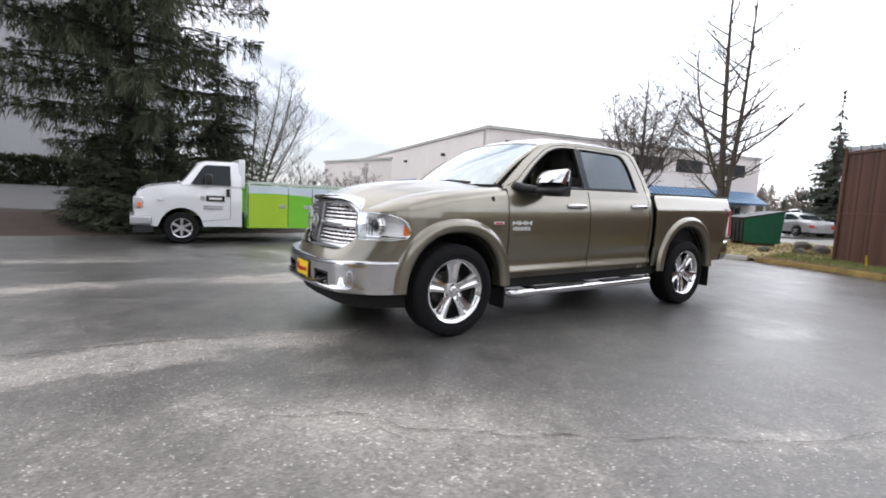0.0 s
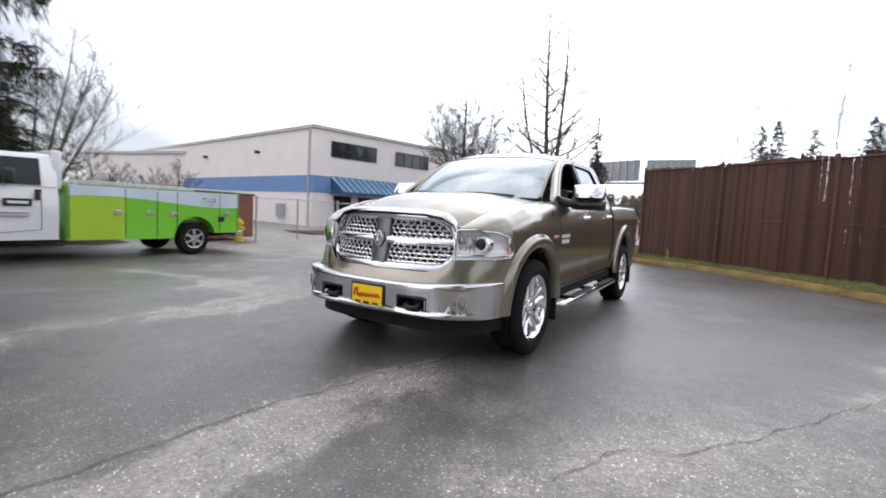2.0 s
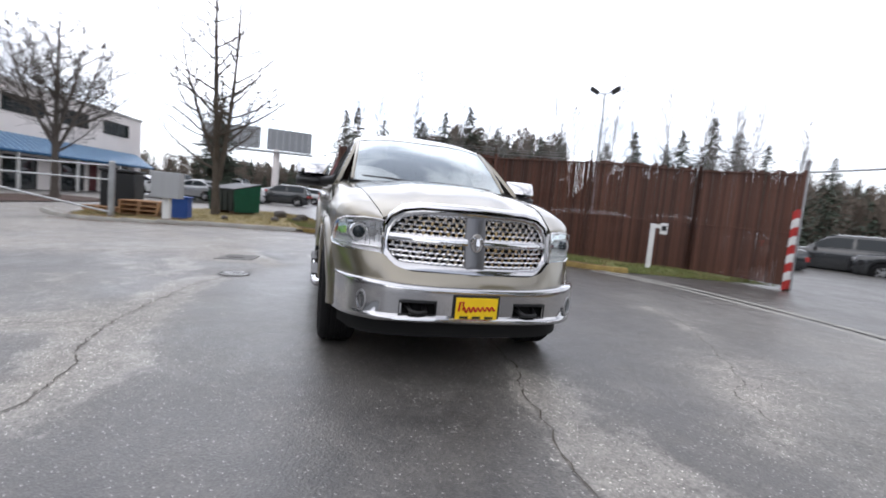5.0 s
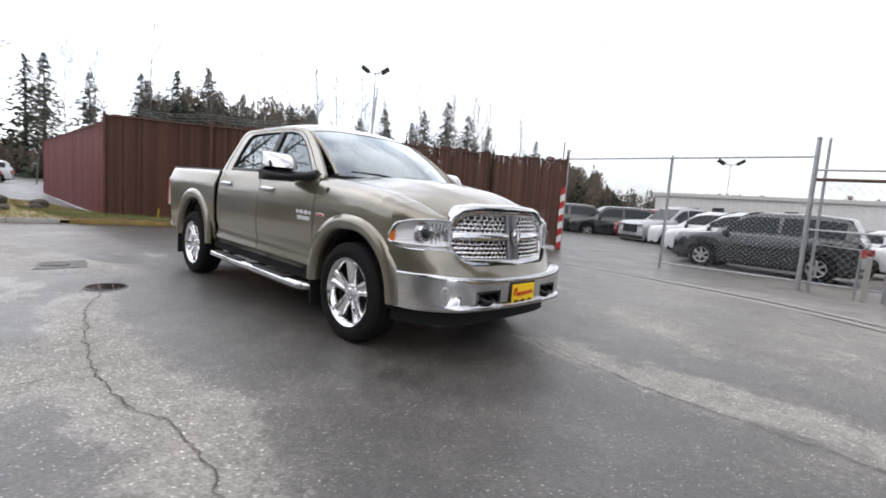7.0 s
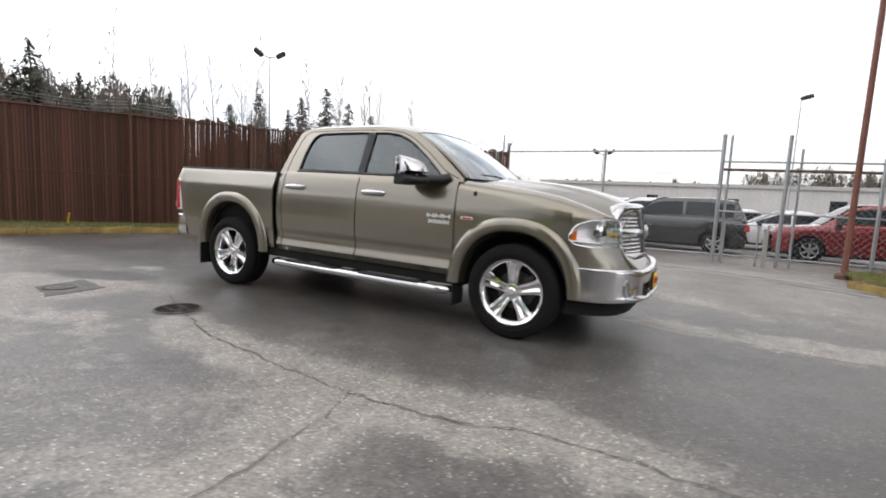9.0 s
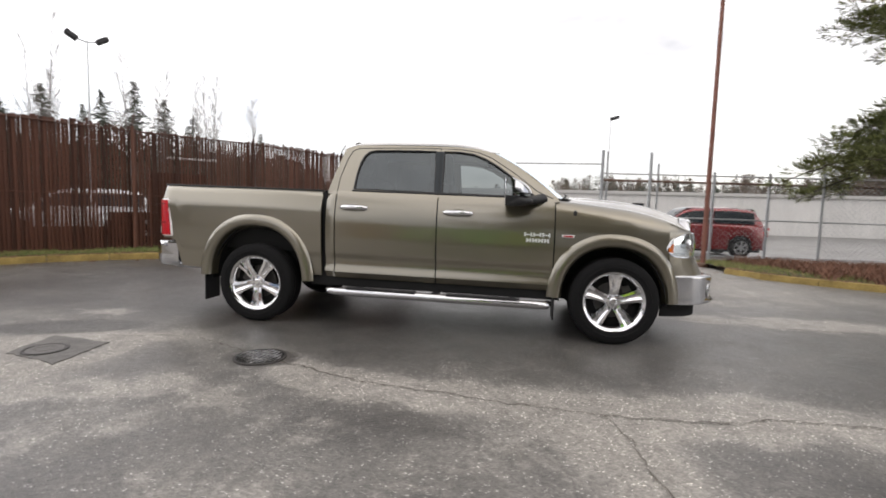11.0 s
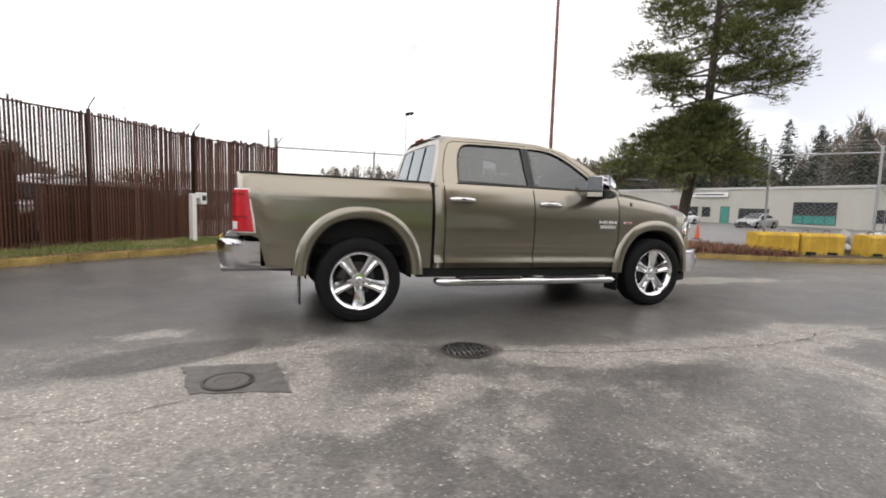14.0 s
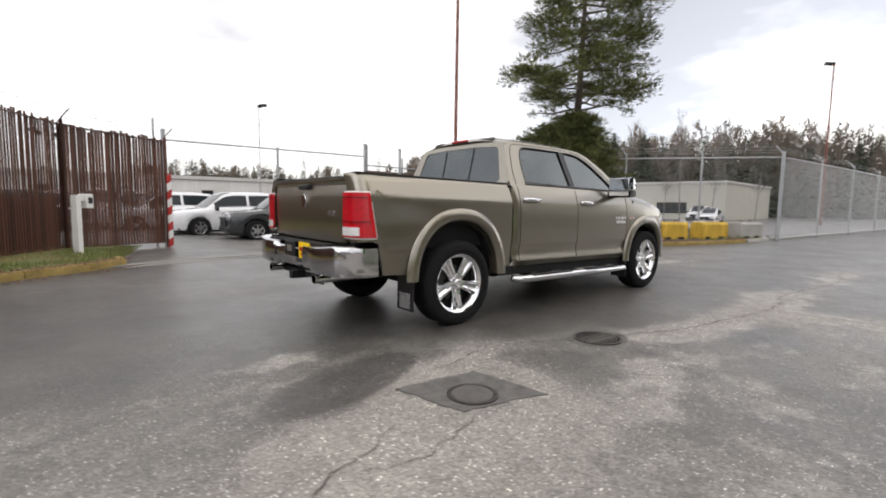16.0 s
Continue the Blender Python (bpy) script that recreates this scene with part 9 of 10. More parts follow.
if sum(f.normal.x for f in bm.faces) > 0:
    bmesh.ops.reverse_faces(bm, faces=bm.faces)
rbm = tp("rear_bumper", bm, BUMPER, label="chrome rear bumper", depth=0.012, smooth=45)
bm = bmesh.new()
box(bm, (-3.0, -0.60, 0.742), (-2.87, 0.60, 0.758))
tp("step_top", bm, BLACK, rbm)
for y in (-0.38, 0.38):
    bm = bmesh.new()
    box(bm, (-3.052, y - 0.06, 0.60), (-3.045, y + 0.06, 0.70))
    tp("bumper_step_pad", bm, BLACK, rbm, bevel=0.01)
bm = bmesh.new()
box(bm, (-3.035, -0.11, 0.615), (-3.022, 0.12, 0.755))
tp("plate_holder", bm, BLACK, rbm, "dark plate holder", bevel=0.006)
bm = bmesh.new()
box(bm, (-3.040, -0.05, 0.66), (-3.034, 0.05, 0.715))
tp("plate_badge", bm, M["steel"], rbm, smooth=0)
bm = bmesh.new()
box(bm, (-3.046, -0.45, 0.615), (-3.036, -0.23, 0.760))
tp("rear_plate", bm, M["yellow_plate"], rbm, "yellow dealer plate", bevel=0.003)
for k, (z, w) in enumerate(((0.70, 0.08), (0.655, 0.05))):
    bm = bmesh.new()
    box(bm, (-3.051, -0.34 - w, z - 0.016), (-3.045, -0.34 + w, z + 0.016))
    tp("plate_line", bm, M["ink_red"], rbm, smooth=0)
bm = bmesh.new()
tube(bm, [(-3.03, 0.42, 0.55), (-3.05, 0.42, 0.55)], 0.03, 12)
tp("trailer_socket", bm, BLACK, rbm)
bm = bmesh.new()
box(bm, (-3.03, -0.035, 0.40), (-2.6, 0.035, 0.475))
box(bm, (-2.9, -0.5, 0.415), (-2.82, 0.5, 0.47))
tp("tow_hitch", bm, UNDER, bevel=0.006)
for y in (-0.50, 0.50):
    bm = bmesh.new()
    tube(bm, [(-2.2, y * 0.9, 0.46), (-2.7, y, 0.46), (-3.03, y, 0.455)], 0.042, 14, False)
    thick(tp("exhaust_tip", bm, CHROME, smooth=60), 0.004)

bm = bmesh.new()
box(bm, (1.15, -0.50, 0.34), (2.45, 0.50, 0.98))
tp("engine_bay", bm, UNDER, label="dark engine and inner fenders", bevel=0.02)
for y in (-0.46, 0.36):
    bm = bmesh.new()
    box(bm, (-2.75, y, 0.44), (1.15, y + 0.10, 0.60))
    tp("frame_rail", bm, UNDER, bevel=0.01)
bm = bmesh.new()
tube(bm, [(1.15, 0, 0.47), (0.5, 0, 0.46), (-1.75, 0, 0.42)], [0.16, 0.12, 0.05], 12)
tp("drive_shaft", bm, UNDER)
bm = bmesh.new()
box(bm, (-1.15, 0.12, 0.40), (-0.15, 0.36, 0.58))
tp("fuel_tank", bm, UNDER, bevel=0.03)
bm = bmesh.new()
box(bm, (-2.35, -0.52, 0.62), (-1.15, 0.52, 0.80))
tp("bed_floor_underside", bm, UNDER)

# front fascia
XF = [(0, 2.70), (0.3, 2.685), (0.5, 2.645), (0.60, 2.595), (0.66, 2.555), (0.74, 2.512), (0.80, 2.475), (0.87, 2.405), (0.915, 2.33), (0.945, 2.27), (0.958, 2.235)]
ZT = [(0, 0.758), (0.44, 0.758), (0.54, 0.785), (0.60, 0.83), (0.63, 0.862), (0.80, 0.87), (0.92, 0.885), (0.958, 0.915)]
ZB = [(0, 0.660), (0.30, 0.661), (0.50, 0.668), (0.65, 0.679), (0.80, 0.688), (0.90, 0.687), (0.958, 0.682)]


def eased(tab, a, w=0.07):
    """A table read with its corners rounded off."""
    return sum(lerp(tab, min(abs(a + w * k / 4), tab[-1][0])) for k in range(-4, 5)) / 9


yy = sorted(set(list(np.linspace(0, 0.958, 41)) + [a for a, _ in ZT + ZB]))
yy = [-a for a in yy[::-1]] + yy[1:]
P = []
for y in yy:
    a = abs(y)
    x, z0, z1 = eased(XF, a, 0.07 * min(1.0, (0.958 - a) / 0.1)), eased(ZB, a, 0.03), eased(ZT, a, 0.02)
    P.append([Vector((x + 0.062 * S(0.97, 0.70, a) * (1 - t) ** 1.1 + 0.006 * math.sin(math.pi * t) + 0.012, y, z0 + (z1 - z0) * t)) for t in (0, 0.2, 0.4, 0.6, 0.8, 0.94, 1.0)])
bm = bmesh.new()
sheet(bm, P, flip=True)
bmesh.ops.recalc_face_normals(bm, faces=bm.faces)
if sum(f.normal.x for f in bm.faces) < 0:
    bmesh.ops.reverse_faces(bm, faces=bm.faces)
tp("front_fascia", bm, PAINT, depth=0.015, smooth=50)

# front bumper with two tow hook openings
XB = [(0, 2.805), (0.4, 2.79), (0.6, 2.760), (0.72, 2.715), (0.82, 2.645), (0.89, 2.555), (0.935, 2.43), (0.955, 2.33), (0.962, 2.245)]
ZTB = [(0, 0.677), (0.30, 0.678), (0.50, 0.685), (0.65, 0.696), (0.80, 0.704), (0.90, 0.703), (0.962, 0.698)]
ZBB = [(0, 0.432), (0.45, 0.434), (0.65, 0.434), (0.8, 0.432), (0.9, 0.428), (0.962, 0.424)]
ya = [0, 0.1, 0.2, 0.28, 0.30, 0.35, 0.40, 0.45, 0.50, 0.52, 0.56, 0.60, 0.65, 0.70, 0.74, 0.78, 0.82, 0.86, 0.89, 0.915, 0.935, 0.948, 0.957, 0.962]
ya = [-a for a in ya[::-1]] + ya[1:]
P = []
for y in ya:
    a = abs(y)
    x, zt, zb_ = eased(XB, a, 0.06 * min(1.0, (0.962 - a) / 0.1)), eased(ZTB, a, 0.04), eased(ZBB, a, 0.04)
    row = []
    st = S(0.80, 0.66, a)
    for dx, z in ((-0.10, zt - 0.002), (-0.026, zt + 0.002), (-0.008, zt - 0.002), (0.0, zt - 0.010), (0.004, zt - 0.026), (0.003, 0.622 + (zt - 0.677) * 0.5), (0.002, 0.588 + (zt - 0.677) * 0.2), (0.0, 0.490), (0.002 + 0.012 * st, 0.480), (0.004 + 0.024 * st, 0.470), (0.004 + 0.026 * st, zb_ + 0.024), (-0.002 + 0.02 * st, zb_ + 0.008), (-0.03, zb_), (-0.10, zb_ + 0.004)):
        k = 1 if a < 0.88 else 0.4
        row.append(Vector((x + dx * k, 0.98 * (y - math.copysign(0.0 if a < 0.88 else -dx * 0.5, y) if a else y), z)))
    P.append(row)


def hole(i, j):
    ym = abs((ya[i] + ya[i + 1]) / 2)
    return 0.28 < ym < 0.52 and 6 <= j < 7


bm = bmesh.new()
sheet(bm, P, skip=hole, flip=True)
bmesh.ops.recalc_face_normals(bm, faces=bm.faces)
if sum(f.normal.x for f in bm.faces) < 0:
    bmesh.ops.reverse_faces(bm, faces=bm.faces)
fb = tp("front_bumper", bm, BUMPER, label="chrome front bumper", depth=0.010, smooth=45)
for s in (-1, 1):
    bm = bmesh.new()
    box(bm, (2.66, s * 0.26, 0.47), (2.70, s * 0.54, 0.60))
    tp("hook_recess", bm, UNDER, fb)
    bm = bmesh.new()
    tube(bm, [(2.70, s * 0.34, 0.535), (2.79, s * 0.35, 0.51), (2.80, s * 0.40, 0.502), (2.79, s * 0.45, 0.51), (2.70, s * 0.46, 0.535)], 0.016, 8)
    tp("tow_hook", bm, BLACK, fb, smooth=60)
    bm = bmesh.new()
    loop = [(2.775, s * 0.275, 0.575), (2.768, s * 0.525, 0.575), (2.768, s * 0.525, 0.485), (2.782, s * 0.275, 0.485)]
    tube(bm, loop + [loop[0]], 0.012, 6)
    tp("hook_bezel", bm, BLACK, fb)
    # fog lamp
    c = Vector((2.672, s * 0.765, 0.555))
    d = Vector((0.86, s * 0.50, 0)).normalized()
    w = Vector((-d.y, d.x, 0))
    for nm, prof, mt in (("fog_lamp", ((0.036, -0.006), (0.036, 0.005), (0.029, 0.006), (0.026, -0.012), (0.0005, -0.02)), M["steel"]), ("fog_lens", ((0.027, 0.0), (0.02, 0.004), (0.0005, 0.006)), LENS)):
        bm = bmesh.new()
        rings = []
        for r, o in prof:
            rings.append([c + d * o + w * r * math.cos(q) + Vector((0, 0, 2.0 * r * math.sin(q))) for q in np.linspace(0, 2 * math.pi, 21)])
        sheet(bm, rings)
        bmesh.ops.remove_doubles(bm, verts=bm.verts, dist=0.0002)
        bmesh.ops.recalc_face_normals(bm, faces=bm.faces)
        if nm == "fog_lamp":
            fg = tp(nm, bm, mt, fb, "oval fog lamp set flush in the bumper", smooth=40)
        else:
            tp(nm, bm, mt, fg, smooth=60)
bm = bmesh.new()
sheet(bm, [[Vector((lerp(XB, abs(y)) - 0.13, y * 0.93, z)) for y in np.linspace(-0.95, 0.95, 25)] for z in (0.42, 0.36, 0.305)], flip=False)
tp("air_dam", bm, UNDER, depth=0.02)
# dealer plate
bm = bmesh.new()
box(bm, (2.800, -0.168, 0.455), (2.812, 0.168, 0.640))
tp("plate_frame", bm, BLACK, fb, "black plate frame", bevel=0.006)
bm = bmesh.new()
box(bm, (2.812, -0.150, 0.475), (2.818, 0.150, 0.622))
tp("plate", bm, M["yellow_plate"], fb, "yellow dealer plate", bevel=0.002)
bm = bmesh.new()
tube(bm, [(2.819, y, 0.545 + 0.013 * math.sin(y * 190) * (1.3 if y < 0 else 1.0) + 0.06 * y) for y in np.linspace(-0.10, 0.130, 60)], 0.0062, 5)
tube(bm, [(2.819, -0.128, 0.53), (2.819, -0.12, 0.59), (2.819, -0.095, 0.592), (2.819, -0.10, 0.562)], 0.007, 5)
tp("plate_script", bm, M["ink_red"], fb, "dark red script line")
for y in (-0.09, 0.0, 0.09):
    bm = bmesh.new()
    box(bm, (2.818, y - 0.03, 0.482), (2.8205, y + 0.03, 0.496))
    tp("plate_line", bm, M["ink"], fb, smooth=0)

# grille: surround, cross bars, four pierced inserts
GO = [(0.0, 1.190), (0.38, 1.182), (0.50, 1.160), (0.575, 1.115), (0.622, 1.035), (0.642, 0.935), (0.632, 0.862), (0.598, 0.812), (0.548, 0.768), (0.485, 0.752), (0.0, 0.748)]
GI = [(0.0, 1.142), (0.37, 1.136), (0.478, 1.116), (0.538, 1.076), (0.578, 1.018), (0.592, 0.935), (0.586, 0.888), (0.560, 0.850), (0.526, 0.824), (0.475, 0.815), (0.0, 0.813)]


def gx(y, z):
    return 2.700 - 0.16 * (abs(y) / 0.63) ** 2.3 - 0.085 * (z - 0.75) / 0.46


def ring_pts(prof, d):
    right = [Vector((gx(y, z) + d, y, z)) for y, z in prof]
    left = [Vector((gx(y, z) + d, -y, z)) for y, z in prof[-2:0:-1]]
    return right + left


bm = bmesh.new()
mid = [((a[0] + b[0]) / 2, (a[1] + b[1]) / 2) for a, b in zip(GO, GI)]
RG = []
for prof, d in ((GO, -0.05), (GO, 0.010), ([(a[0] * 0.97 + b[0] * 0.03, a[1] * 0.8 + b[1] * 0.2) for a, b in zip(GO, GI)], 0.026), (mid, 0.024), ([(a[0] * 0.2 + b[0] * 0.8, a[1] * 0.2 + b[1] * 0.8) for a, b in zip(GO, GI)], 0.018), (GI, 0.002), (GI, -0.05)):
    RG.append(ring_pts(prof, d))
for a in RG:
    a.append(a[0].copy())
sheet(bm, RG)
bmesh.ops.remove_doubles(bm, verts=bm.verts, dist=0.0005)
bmesh.ops.recalc_face_normals(bm, faces=bm.faces)
grille = tp("grille", bm, DIM, label="chrome grille with four pierced openings", smooth=40)


def bar(y0, y1, z0, z1, d, n=13):
    bm = bmesh.new()
    P = []
    for y in np.linspace(y0, y1, n):
        row = []
        for t, dd in ((0.0, -0.03), (0.0, 0.0), (0.18, 0.012), (0.5, 0.016), (0.82, 0.012), (1.0, 0.0), (1.0, -0.03)):
            z = z0 + (z1 - z0) * t
            row.append(Vector((gx(y, z) + d + dd, y, z)))
        P.append(row)
    sheet(bm, P, flip=True)
    bmesh.ops.recalc_face_normals(bm, faces=bm.faces)
    return bm


for s in (-1, 1):
    tp("cross_bar", bar(s * 0.06, s * 0.592, 0.947, 1.006, 0.006), CHROME, grille)
bm = bmesh.new()
P = []
for z in np.linspace(0.80, 1.15, 15):
    w = 0.070 + 0.006 * math.cos((z - 0.97) * 9)
    P.append([Vector((gx(y, z) + dd, y, z)) for y, dd in ((-w, -0.03), (-w, 0.006), (-w * 0.85, 0.014), (0, 0.016), (w * 0.85, 0.014), (w, 0.006), (w, -0.03))])
sheet(bm, P)
bmesh.ops.recalc_face_normals(bm, faces=bm.faces)
tp("centre_bar", bm, SATIN, grille)
bm = bmesh.new()
prism(bm, [(2.682, 0.046 * math.cos(a) * (1 + 0.15 * math.sin(a)), 0.980 + 0.066 * math.sin(a)) for a in np.linspace(0, 2 * math.pi, 13)[:-1]], (0.020, 0, 0))
tp("emblem", bm, M["steel"], grille, "plain shield-shaped chrome emblem", bevel=0.004)
bm = bmesh.new()
tube(bm, [(2.700, 0, 0.93), (2.708, 0, 0.965), (2.704, 0, 1.01)], [0.010, 0.020, 0.014], 8)
for k in (-1, 1):
    tube(bm, [(2.703, k * 0.012, 1.008), (2.705, k * 0.030, 1.012), (2.703, k * 0.040, 0.992), (2.700, k * 0.034, 0.972)], [0.012, 0.012, 0.010, 0.005], 8)
tp("emblem_shape", bm, CHROME, grille)
# bright hood lip over the grille
lip = GO[:5]
fine = [(lip[i][0] + (lip[i + 1][0] - lip[i][0]) * t, lip[i][1] + (lip[i + 1][1] - lip[i][1]) * t) for i in range(4) for t in (0, 0.25, 0.5, 0.75)] + [lip[-1]]
fine = [(-y, z) for y, z in fine[::-1]] + fine[1:]
P = []
for y, z in fine:
    e = S(0.60, 0.48, abs(y))
    x = gx(y, z)
    oy = math.copysign(0.012 * S(0.35, 0.6, abs(y)), y)
    P.append([Vector((x + dx, y + oy * k, z + dz * (0.45 + 0.55 * e))) for dx, dz, k in ((-0.075, 0.040, 0.2), (-0.045, 0.044, 1.0), (-0.012, 0.042, 1.3), (0.018, 0.034, 1.5), (0.034, 0.020, 1.3), (0.036, 0.010, 1.0), (0.020, 0.004, 0.8), (-0.05, 0.002, 0.6))])
bm = bmesh.new()
sheet(bm, P)
bmesh.ops.recalc_face_normals(bm, faces=bm.faces)
tp("hood_lip", bm, CHROME, label="bright lip along the hood edge", smooth=60)
bm = bmesh.new()
sheet(bm, [[Vector((gx(y, z) - 0.075, y, z)) for y in np.linspace(-0.60, 0.60, 25)] for z in (0.78, 0.95, 1.16)])
tp("grille_back", bm, UNDER, grille)


def edge_y(z):
    return float(np.interp(z, [0.813, 0.824, 0.85, 0.888, 0.935, 1.018, 1.076, 1.116, 1.136], [0.475, 0.526, 0.56, 0.586, 0.592, 0.578, 0.538, 0.478, 0.37]))


for s in (-1, 1):
    for z0, z1, rows_ in ((1.003, 1.134, 4), (0.817, 0.950, 4)):
        bm = bmesh.new()
        H = (z1 - z0) / rows_
        for r in range(rows_ + 1):
            z = z0 + H * r
            ymax = min(edge_y(min(max(z, 0.822), 1.124)) + 0.008, 0.60)
            P = []
            for y in np.arange(0.07, ymax, 0.0105):
                wv = 0.0022 * (1 if int(round(y / 0.021)) % 2 else -1) * (1 if r % 2 else -1)
                P.append([Vector((gx(y, z) - 0.010 + dd, s * y, z + dz + wv)) for dz, dd in ((-0.0078, -0.02), (-0.0078, 0.0), (0, 0.008), (0.0078, 0.0), (0.0078, -0.02))])
            if len(P) > 1:
                sheet(bm, P, flip=(s < 0))
        for r in range(rows_):
            z = z0 + H * r
            ymax = min(edge_y(min(max(z + H / 2, 0.822), 1.124)), 0.595)
            y = 0.078 + (0.025 if r % 2 else 0.0)
            while y < ymax - 0.005:
                box(bm, (gx(y, z) - 0.032, s * (y - 0.0095), z + 0.004), (gx(y, z) - 0.008, s * (y + 0.0095), z + H - 0.004))
                y += 0.057
        tp("grille_insert", bm, MESH, grille, "pierced chrome mesh", smooth=30)


# wheels
def truck_wheel(x, s):
    R = 0.405
    bm = bmesh.new()
    pr = [(0.262, -0.105), (0.29, -0.135), (0.33, -0.142), (0.368, -0.138), (0.39, -0.125), (0.402, -0.105)]
    tread = []
    for y in (-0.105, -0.075, -0.0745, -0.06, -0.0595, -0.02, -0.0195, -0.005, -0.0045):
        tread.append(y)
    prof = pr + [(0.405, -0.10), (0.405, -0.075), (0.395, -0.072), (0.395, -0.062), (0.406, -0.058), (0.406, -0.018), (0.396, -0.015), (0.396, -0.005), (0.406, 0.0), (0.406, 0.018), (0.396, 0.021), (0.396, 0.03), (0.406, 0.034), (0.406, 0.06), (0.395, 0.063), (0.395, 0.072), (0.405, 0.075), (0.405, 0.10)] + [(r, -y) for r, y in pr[::-1]]
    lathe(bm, prof, 64, "y")
    t = part("wheel", bm, M["tyre"], pickup, "black road tyre on a chrome five-spoke rim", 30, pose(x, s * 0.862, R))
    # raised ring and blocks on the sidewall shoulder
    bm = bmesh.new()
    lathe(bm, [(0.318, s * 0.138), (0.322, s * 0.146), (0.330, s * 0.146), (0.334, s * 0.138)], 48, "y")
    part("sidewall_ring", bm, M["tyre"], t)
    f = s
    bm = bmesh.new()
    lathe(bm, [(0.238, f * -0.06), (0.250, f * 0.085), (0.268, f * 0.098), (0.280, f * 0.112), (0.286, f * 0.120), (0.280, f * 0.127), (0.268, f * 0.121), (0.252, f * 0.106), (0.240, f * 0.07), (0.232, f * -0.06)], 64, "y")
    part("rim", bm, WHEEL, t, "chrome rim", 50)
    bm = bmesh.new()
    lathe(bm, [(0.0001, f * -0.02), (0.236, f * -0.02), (0.236, f * -0.03)], 40, "y")
    part("back_plate", bm, UNDER, t)
    bm = bmesh.new()
    lathe(bm, [(0.05, f * -0.005), (0.165, f * -0.005), (0.168, f * -0.015)], 40, "y")
    part("brake_disc", bm, DIRTY, t)
    bm = bmesh.new()
    box(bm, (-0.09, f * -0.018, 0.10), (0.09, f * 0.018, 0.195), Matrix.Rotation(radians(70 if x > 0 else -60), 4, "Y"))
    soft(part("caliper", bm, DIRTY, t), 0.02)
    phase = 0.03 if x > 0 else 0.62
    for k in range(5):
        m = Matrix.Rotation(phase + 2 * math.pi * k / 5, 4, "Y")
        P = []
        for r, w, y in ((0.045, 0.042, 0.072), (0.075, 0.046, 0.082), (0.11, 0.048, 0.088), (0.15, 0.053, 0.092), (0.19, 0.060, 0.096), (0.222, 0.068, 0.101), (0.245, 0.078, 0.106), (0.260, 0.088, 0.110)):
            g = 0.011 * S(0.08, 0.14, r)
            P.append([m @ Vector((tt * w, f * (y + d), r)) for tt, d in ((-1.0, -0.045), (-1.0, -0.012), (-0.88, 0.0), (-0.45, 0.003), (-0.28, -0.35 * g), (-0.12, -1.0 * g), (0.12, -1.0 * g), (0.28, -0.35 * g), (0.45, 0.003), (0.88, 0.0), (1.0, -0.012), (1.0, -0.045))])
        bm = bmesh.new()
        sheet(bm, P)
        bmesh.ops.recalc_face_normals(bm, faces=bm.faces)
        if sum(fc.normal.y for fc in bm.faces) * f < 0:
            bmesh.ops.reverse_faces(bm, faces=bm.faces)
        part("spoke", bm, WHEEL, t, smooth=30)
    bm = bmesh.new()
    lathe(bm, [(0.0001, f * 0.100), (0.026, f * 0.100), (0.034, f * 0.094), (0.036, f * 0.086), (0.062, f * 0.083), (0.068, f * 0.07), (0.068, f * 0.03)], 30, "y")
    part("hub_cap", bm, WHEEL, t, smooth=35)
    for k in range(5):
        a = phase + math.pi / 5 + 2 * math.pi * k / 5
        bm = bmesh.new()
        c = Vector((0.056 * math.sin(a), 0, 0.056 * math.cos(a)))
        tube(bm, [c + Vector((0, f * 0.07, 0)), c + Vector((0, f * 0.094, 0))], 0.011, 6)
        part("lug_nut", bm, CHROME, t)
    return t


for x in (1.785, -1.785):
    for s in (-1, 1):
        truck_wheel(x, s)

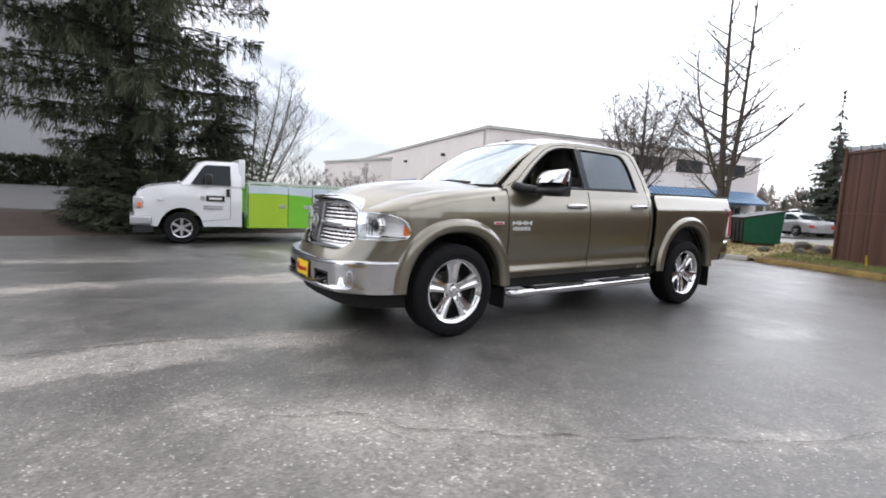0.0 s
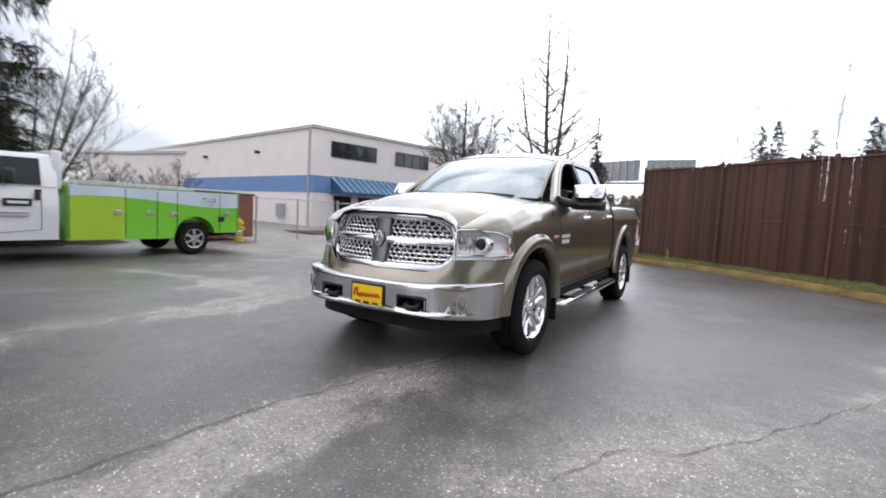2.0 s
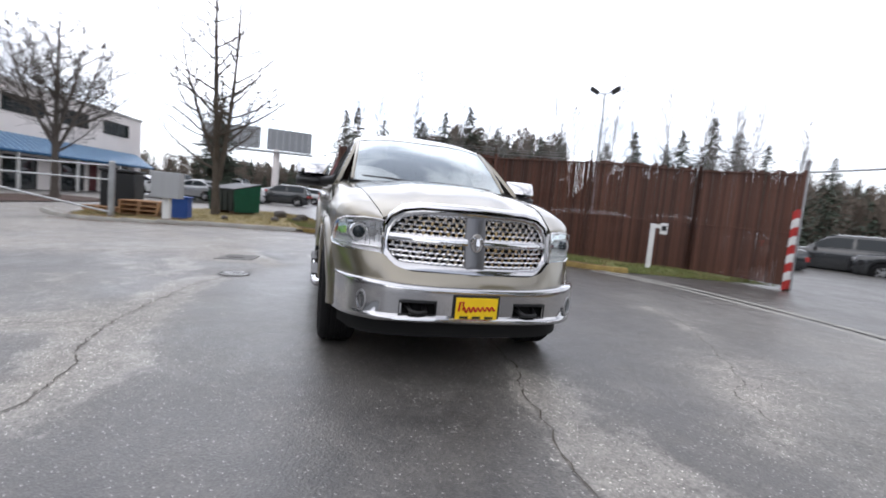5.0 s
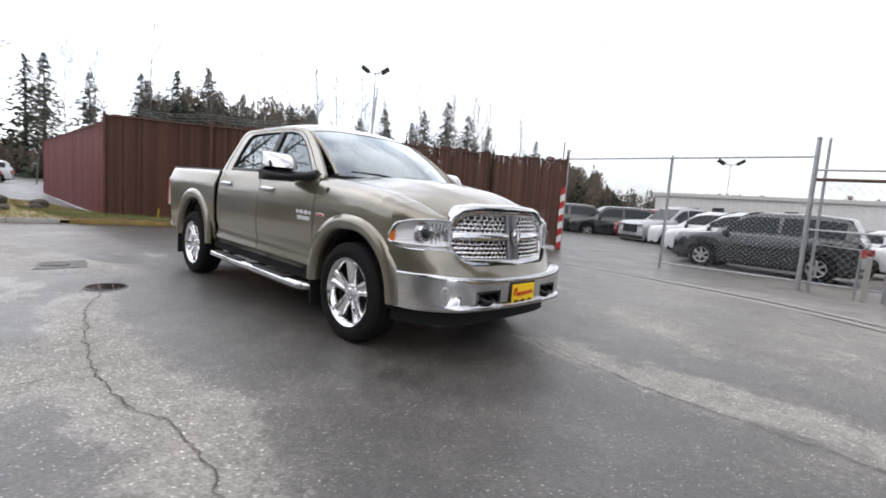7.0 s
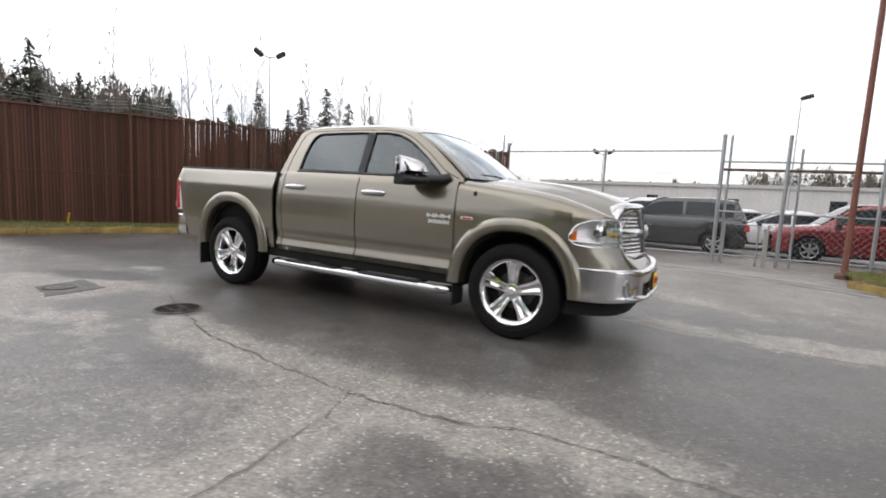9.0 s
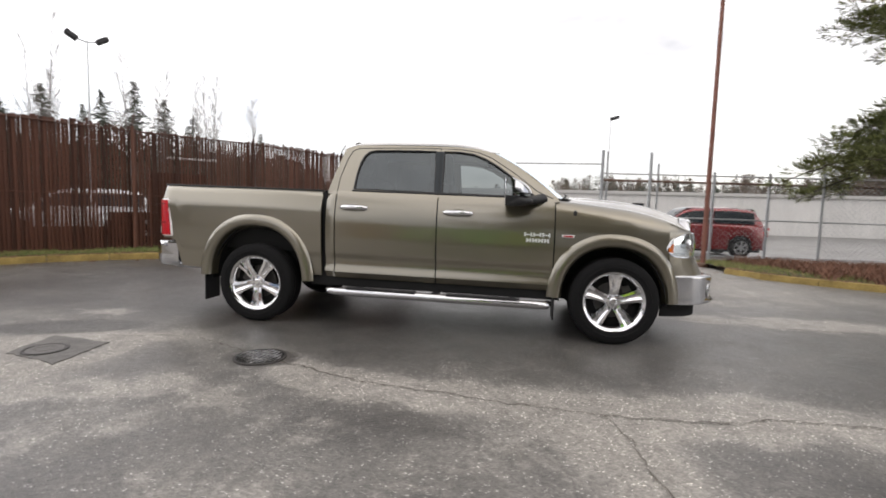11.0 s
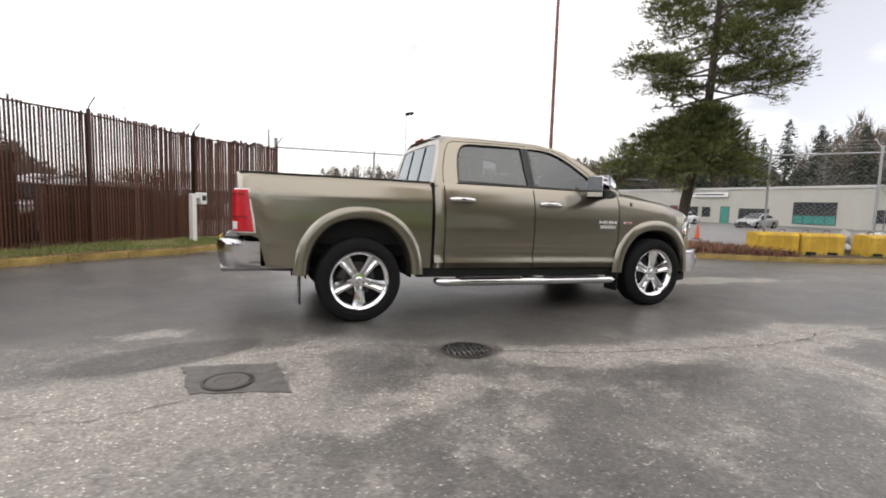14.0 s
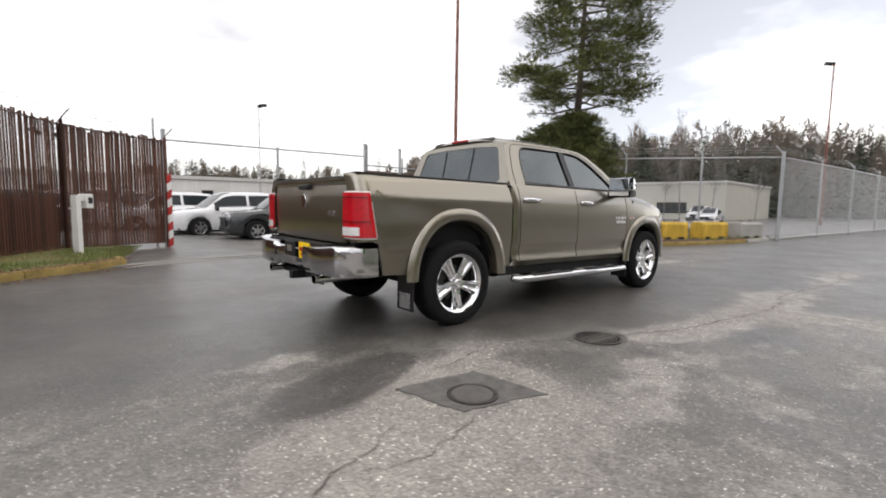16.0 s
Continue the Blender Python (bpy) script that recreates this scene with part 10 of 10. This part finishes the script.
# underside
bm = bmesh.new()
for s in (-1, 1):
    box(bm, (-2.85, s * 0.38, 0.46), (2.5, s * 0.48, 0.60))
box(bm, (-1.0, -0.82, 0.46), (1.25, 0.82, 0.50))
box(bm, (1.25, -0.55, 0.45), (2.55, 0.55, 0.62))
box(bm, (-2.8, -0.75, 0.60), (-1.05, 0.75, 0.72))
box(bm, (2.30, -0.62, 0.46), (2.36, 0.62, 1.06))
box(bm, (1.2, -0.52, 0.62), (1.26, 0.52, 1.35))
tp("chassis", bm, UNDER)
for x in (1.785, -1.785):
    bm = bmesh.new()
    tube(bm, [(x, -0.75, 0.40), (x, -0.2, 0.40), (x, -0.12, 0.40), (x, 0.12, 0.40), (x, 0.2, 0.40), (x, 0.75, 0.40)], [0.045, 0.05, 0.13, 0.13, 0.05, 0.045], 12)
    tp("axle", bm, UNDER)
bm = bmesh.new()
lathe(bm, [(0.0001, -0.11), (0.34, -0.11), (0.36, -0.05), (0.36, 0.05), (0.34, 0.11), (0.0001, 0.11)], 32, "z", (-2.42, 0, 0.50))
tp("spare_wheel", bm, M["tyre"])

# inside the cab
bm = bmesh.new()
box(bm, (0.80, -0.80, 1.05), (1.25, 0.80, 1.36))
tp("dashboard", bm, SEAT, bevel=0.05)
bm = bmesh.new()
lathe(bm, [(0.165, -0.012), (0.18, -0.018), (0.195, 0.0), (0.18, 0.018), (0.165, 0.012)], 30, "z")
for v in bm.verts:
    v.co = Matrix.Translation((0.74, 0.40, 1.26)) @ Matrix.Rotation(radians(-62), 4, "Y") @ v.co
tp("steering_wheel", bm, BLACK)
for y in (-0.40, 0.40):
    for x in (0.30, -0.55):
        bm = bmesh.new()
        box(bm, (x - 0.25, y - 0.26, 0.82), (x + 0.27, y + 0.26, 1.0))
        box(bm, (x - 0.36, y - 0.25, 0.95), (x - 0.20, y + 0.25, 1.52))
        box(bm, (x - 0.36, y - 0.13, 1.54), (x - 0.24, y + 0.13, 1.9))
        tp("seat", bm, SEAT, bevel=0.05)
bm = bmesh.new()
box(bm, (-1.0, -0.82, 0.50), (1.2, 0.82, 0.56))
tp("cab_floor", bm, SEAT)
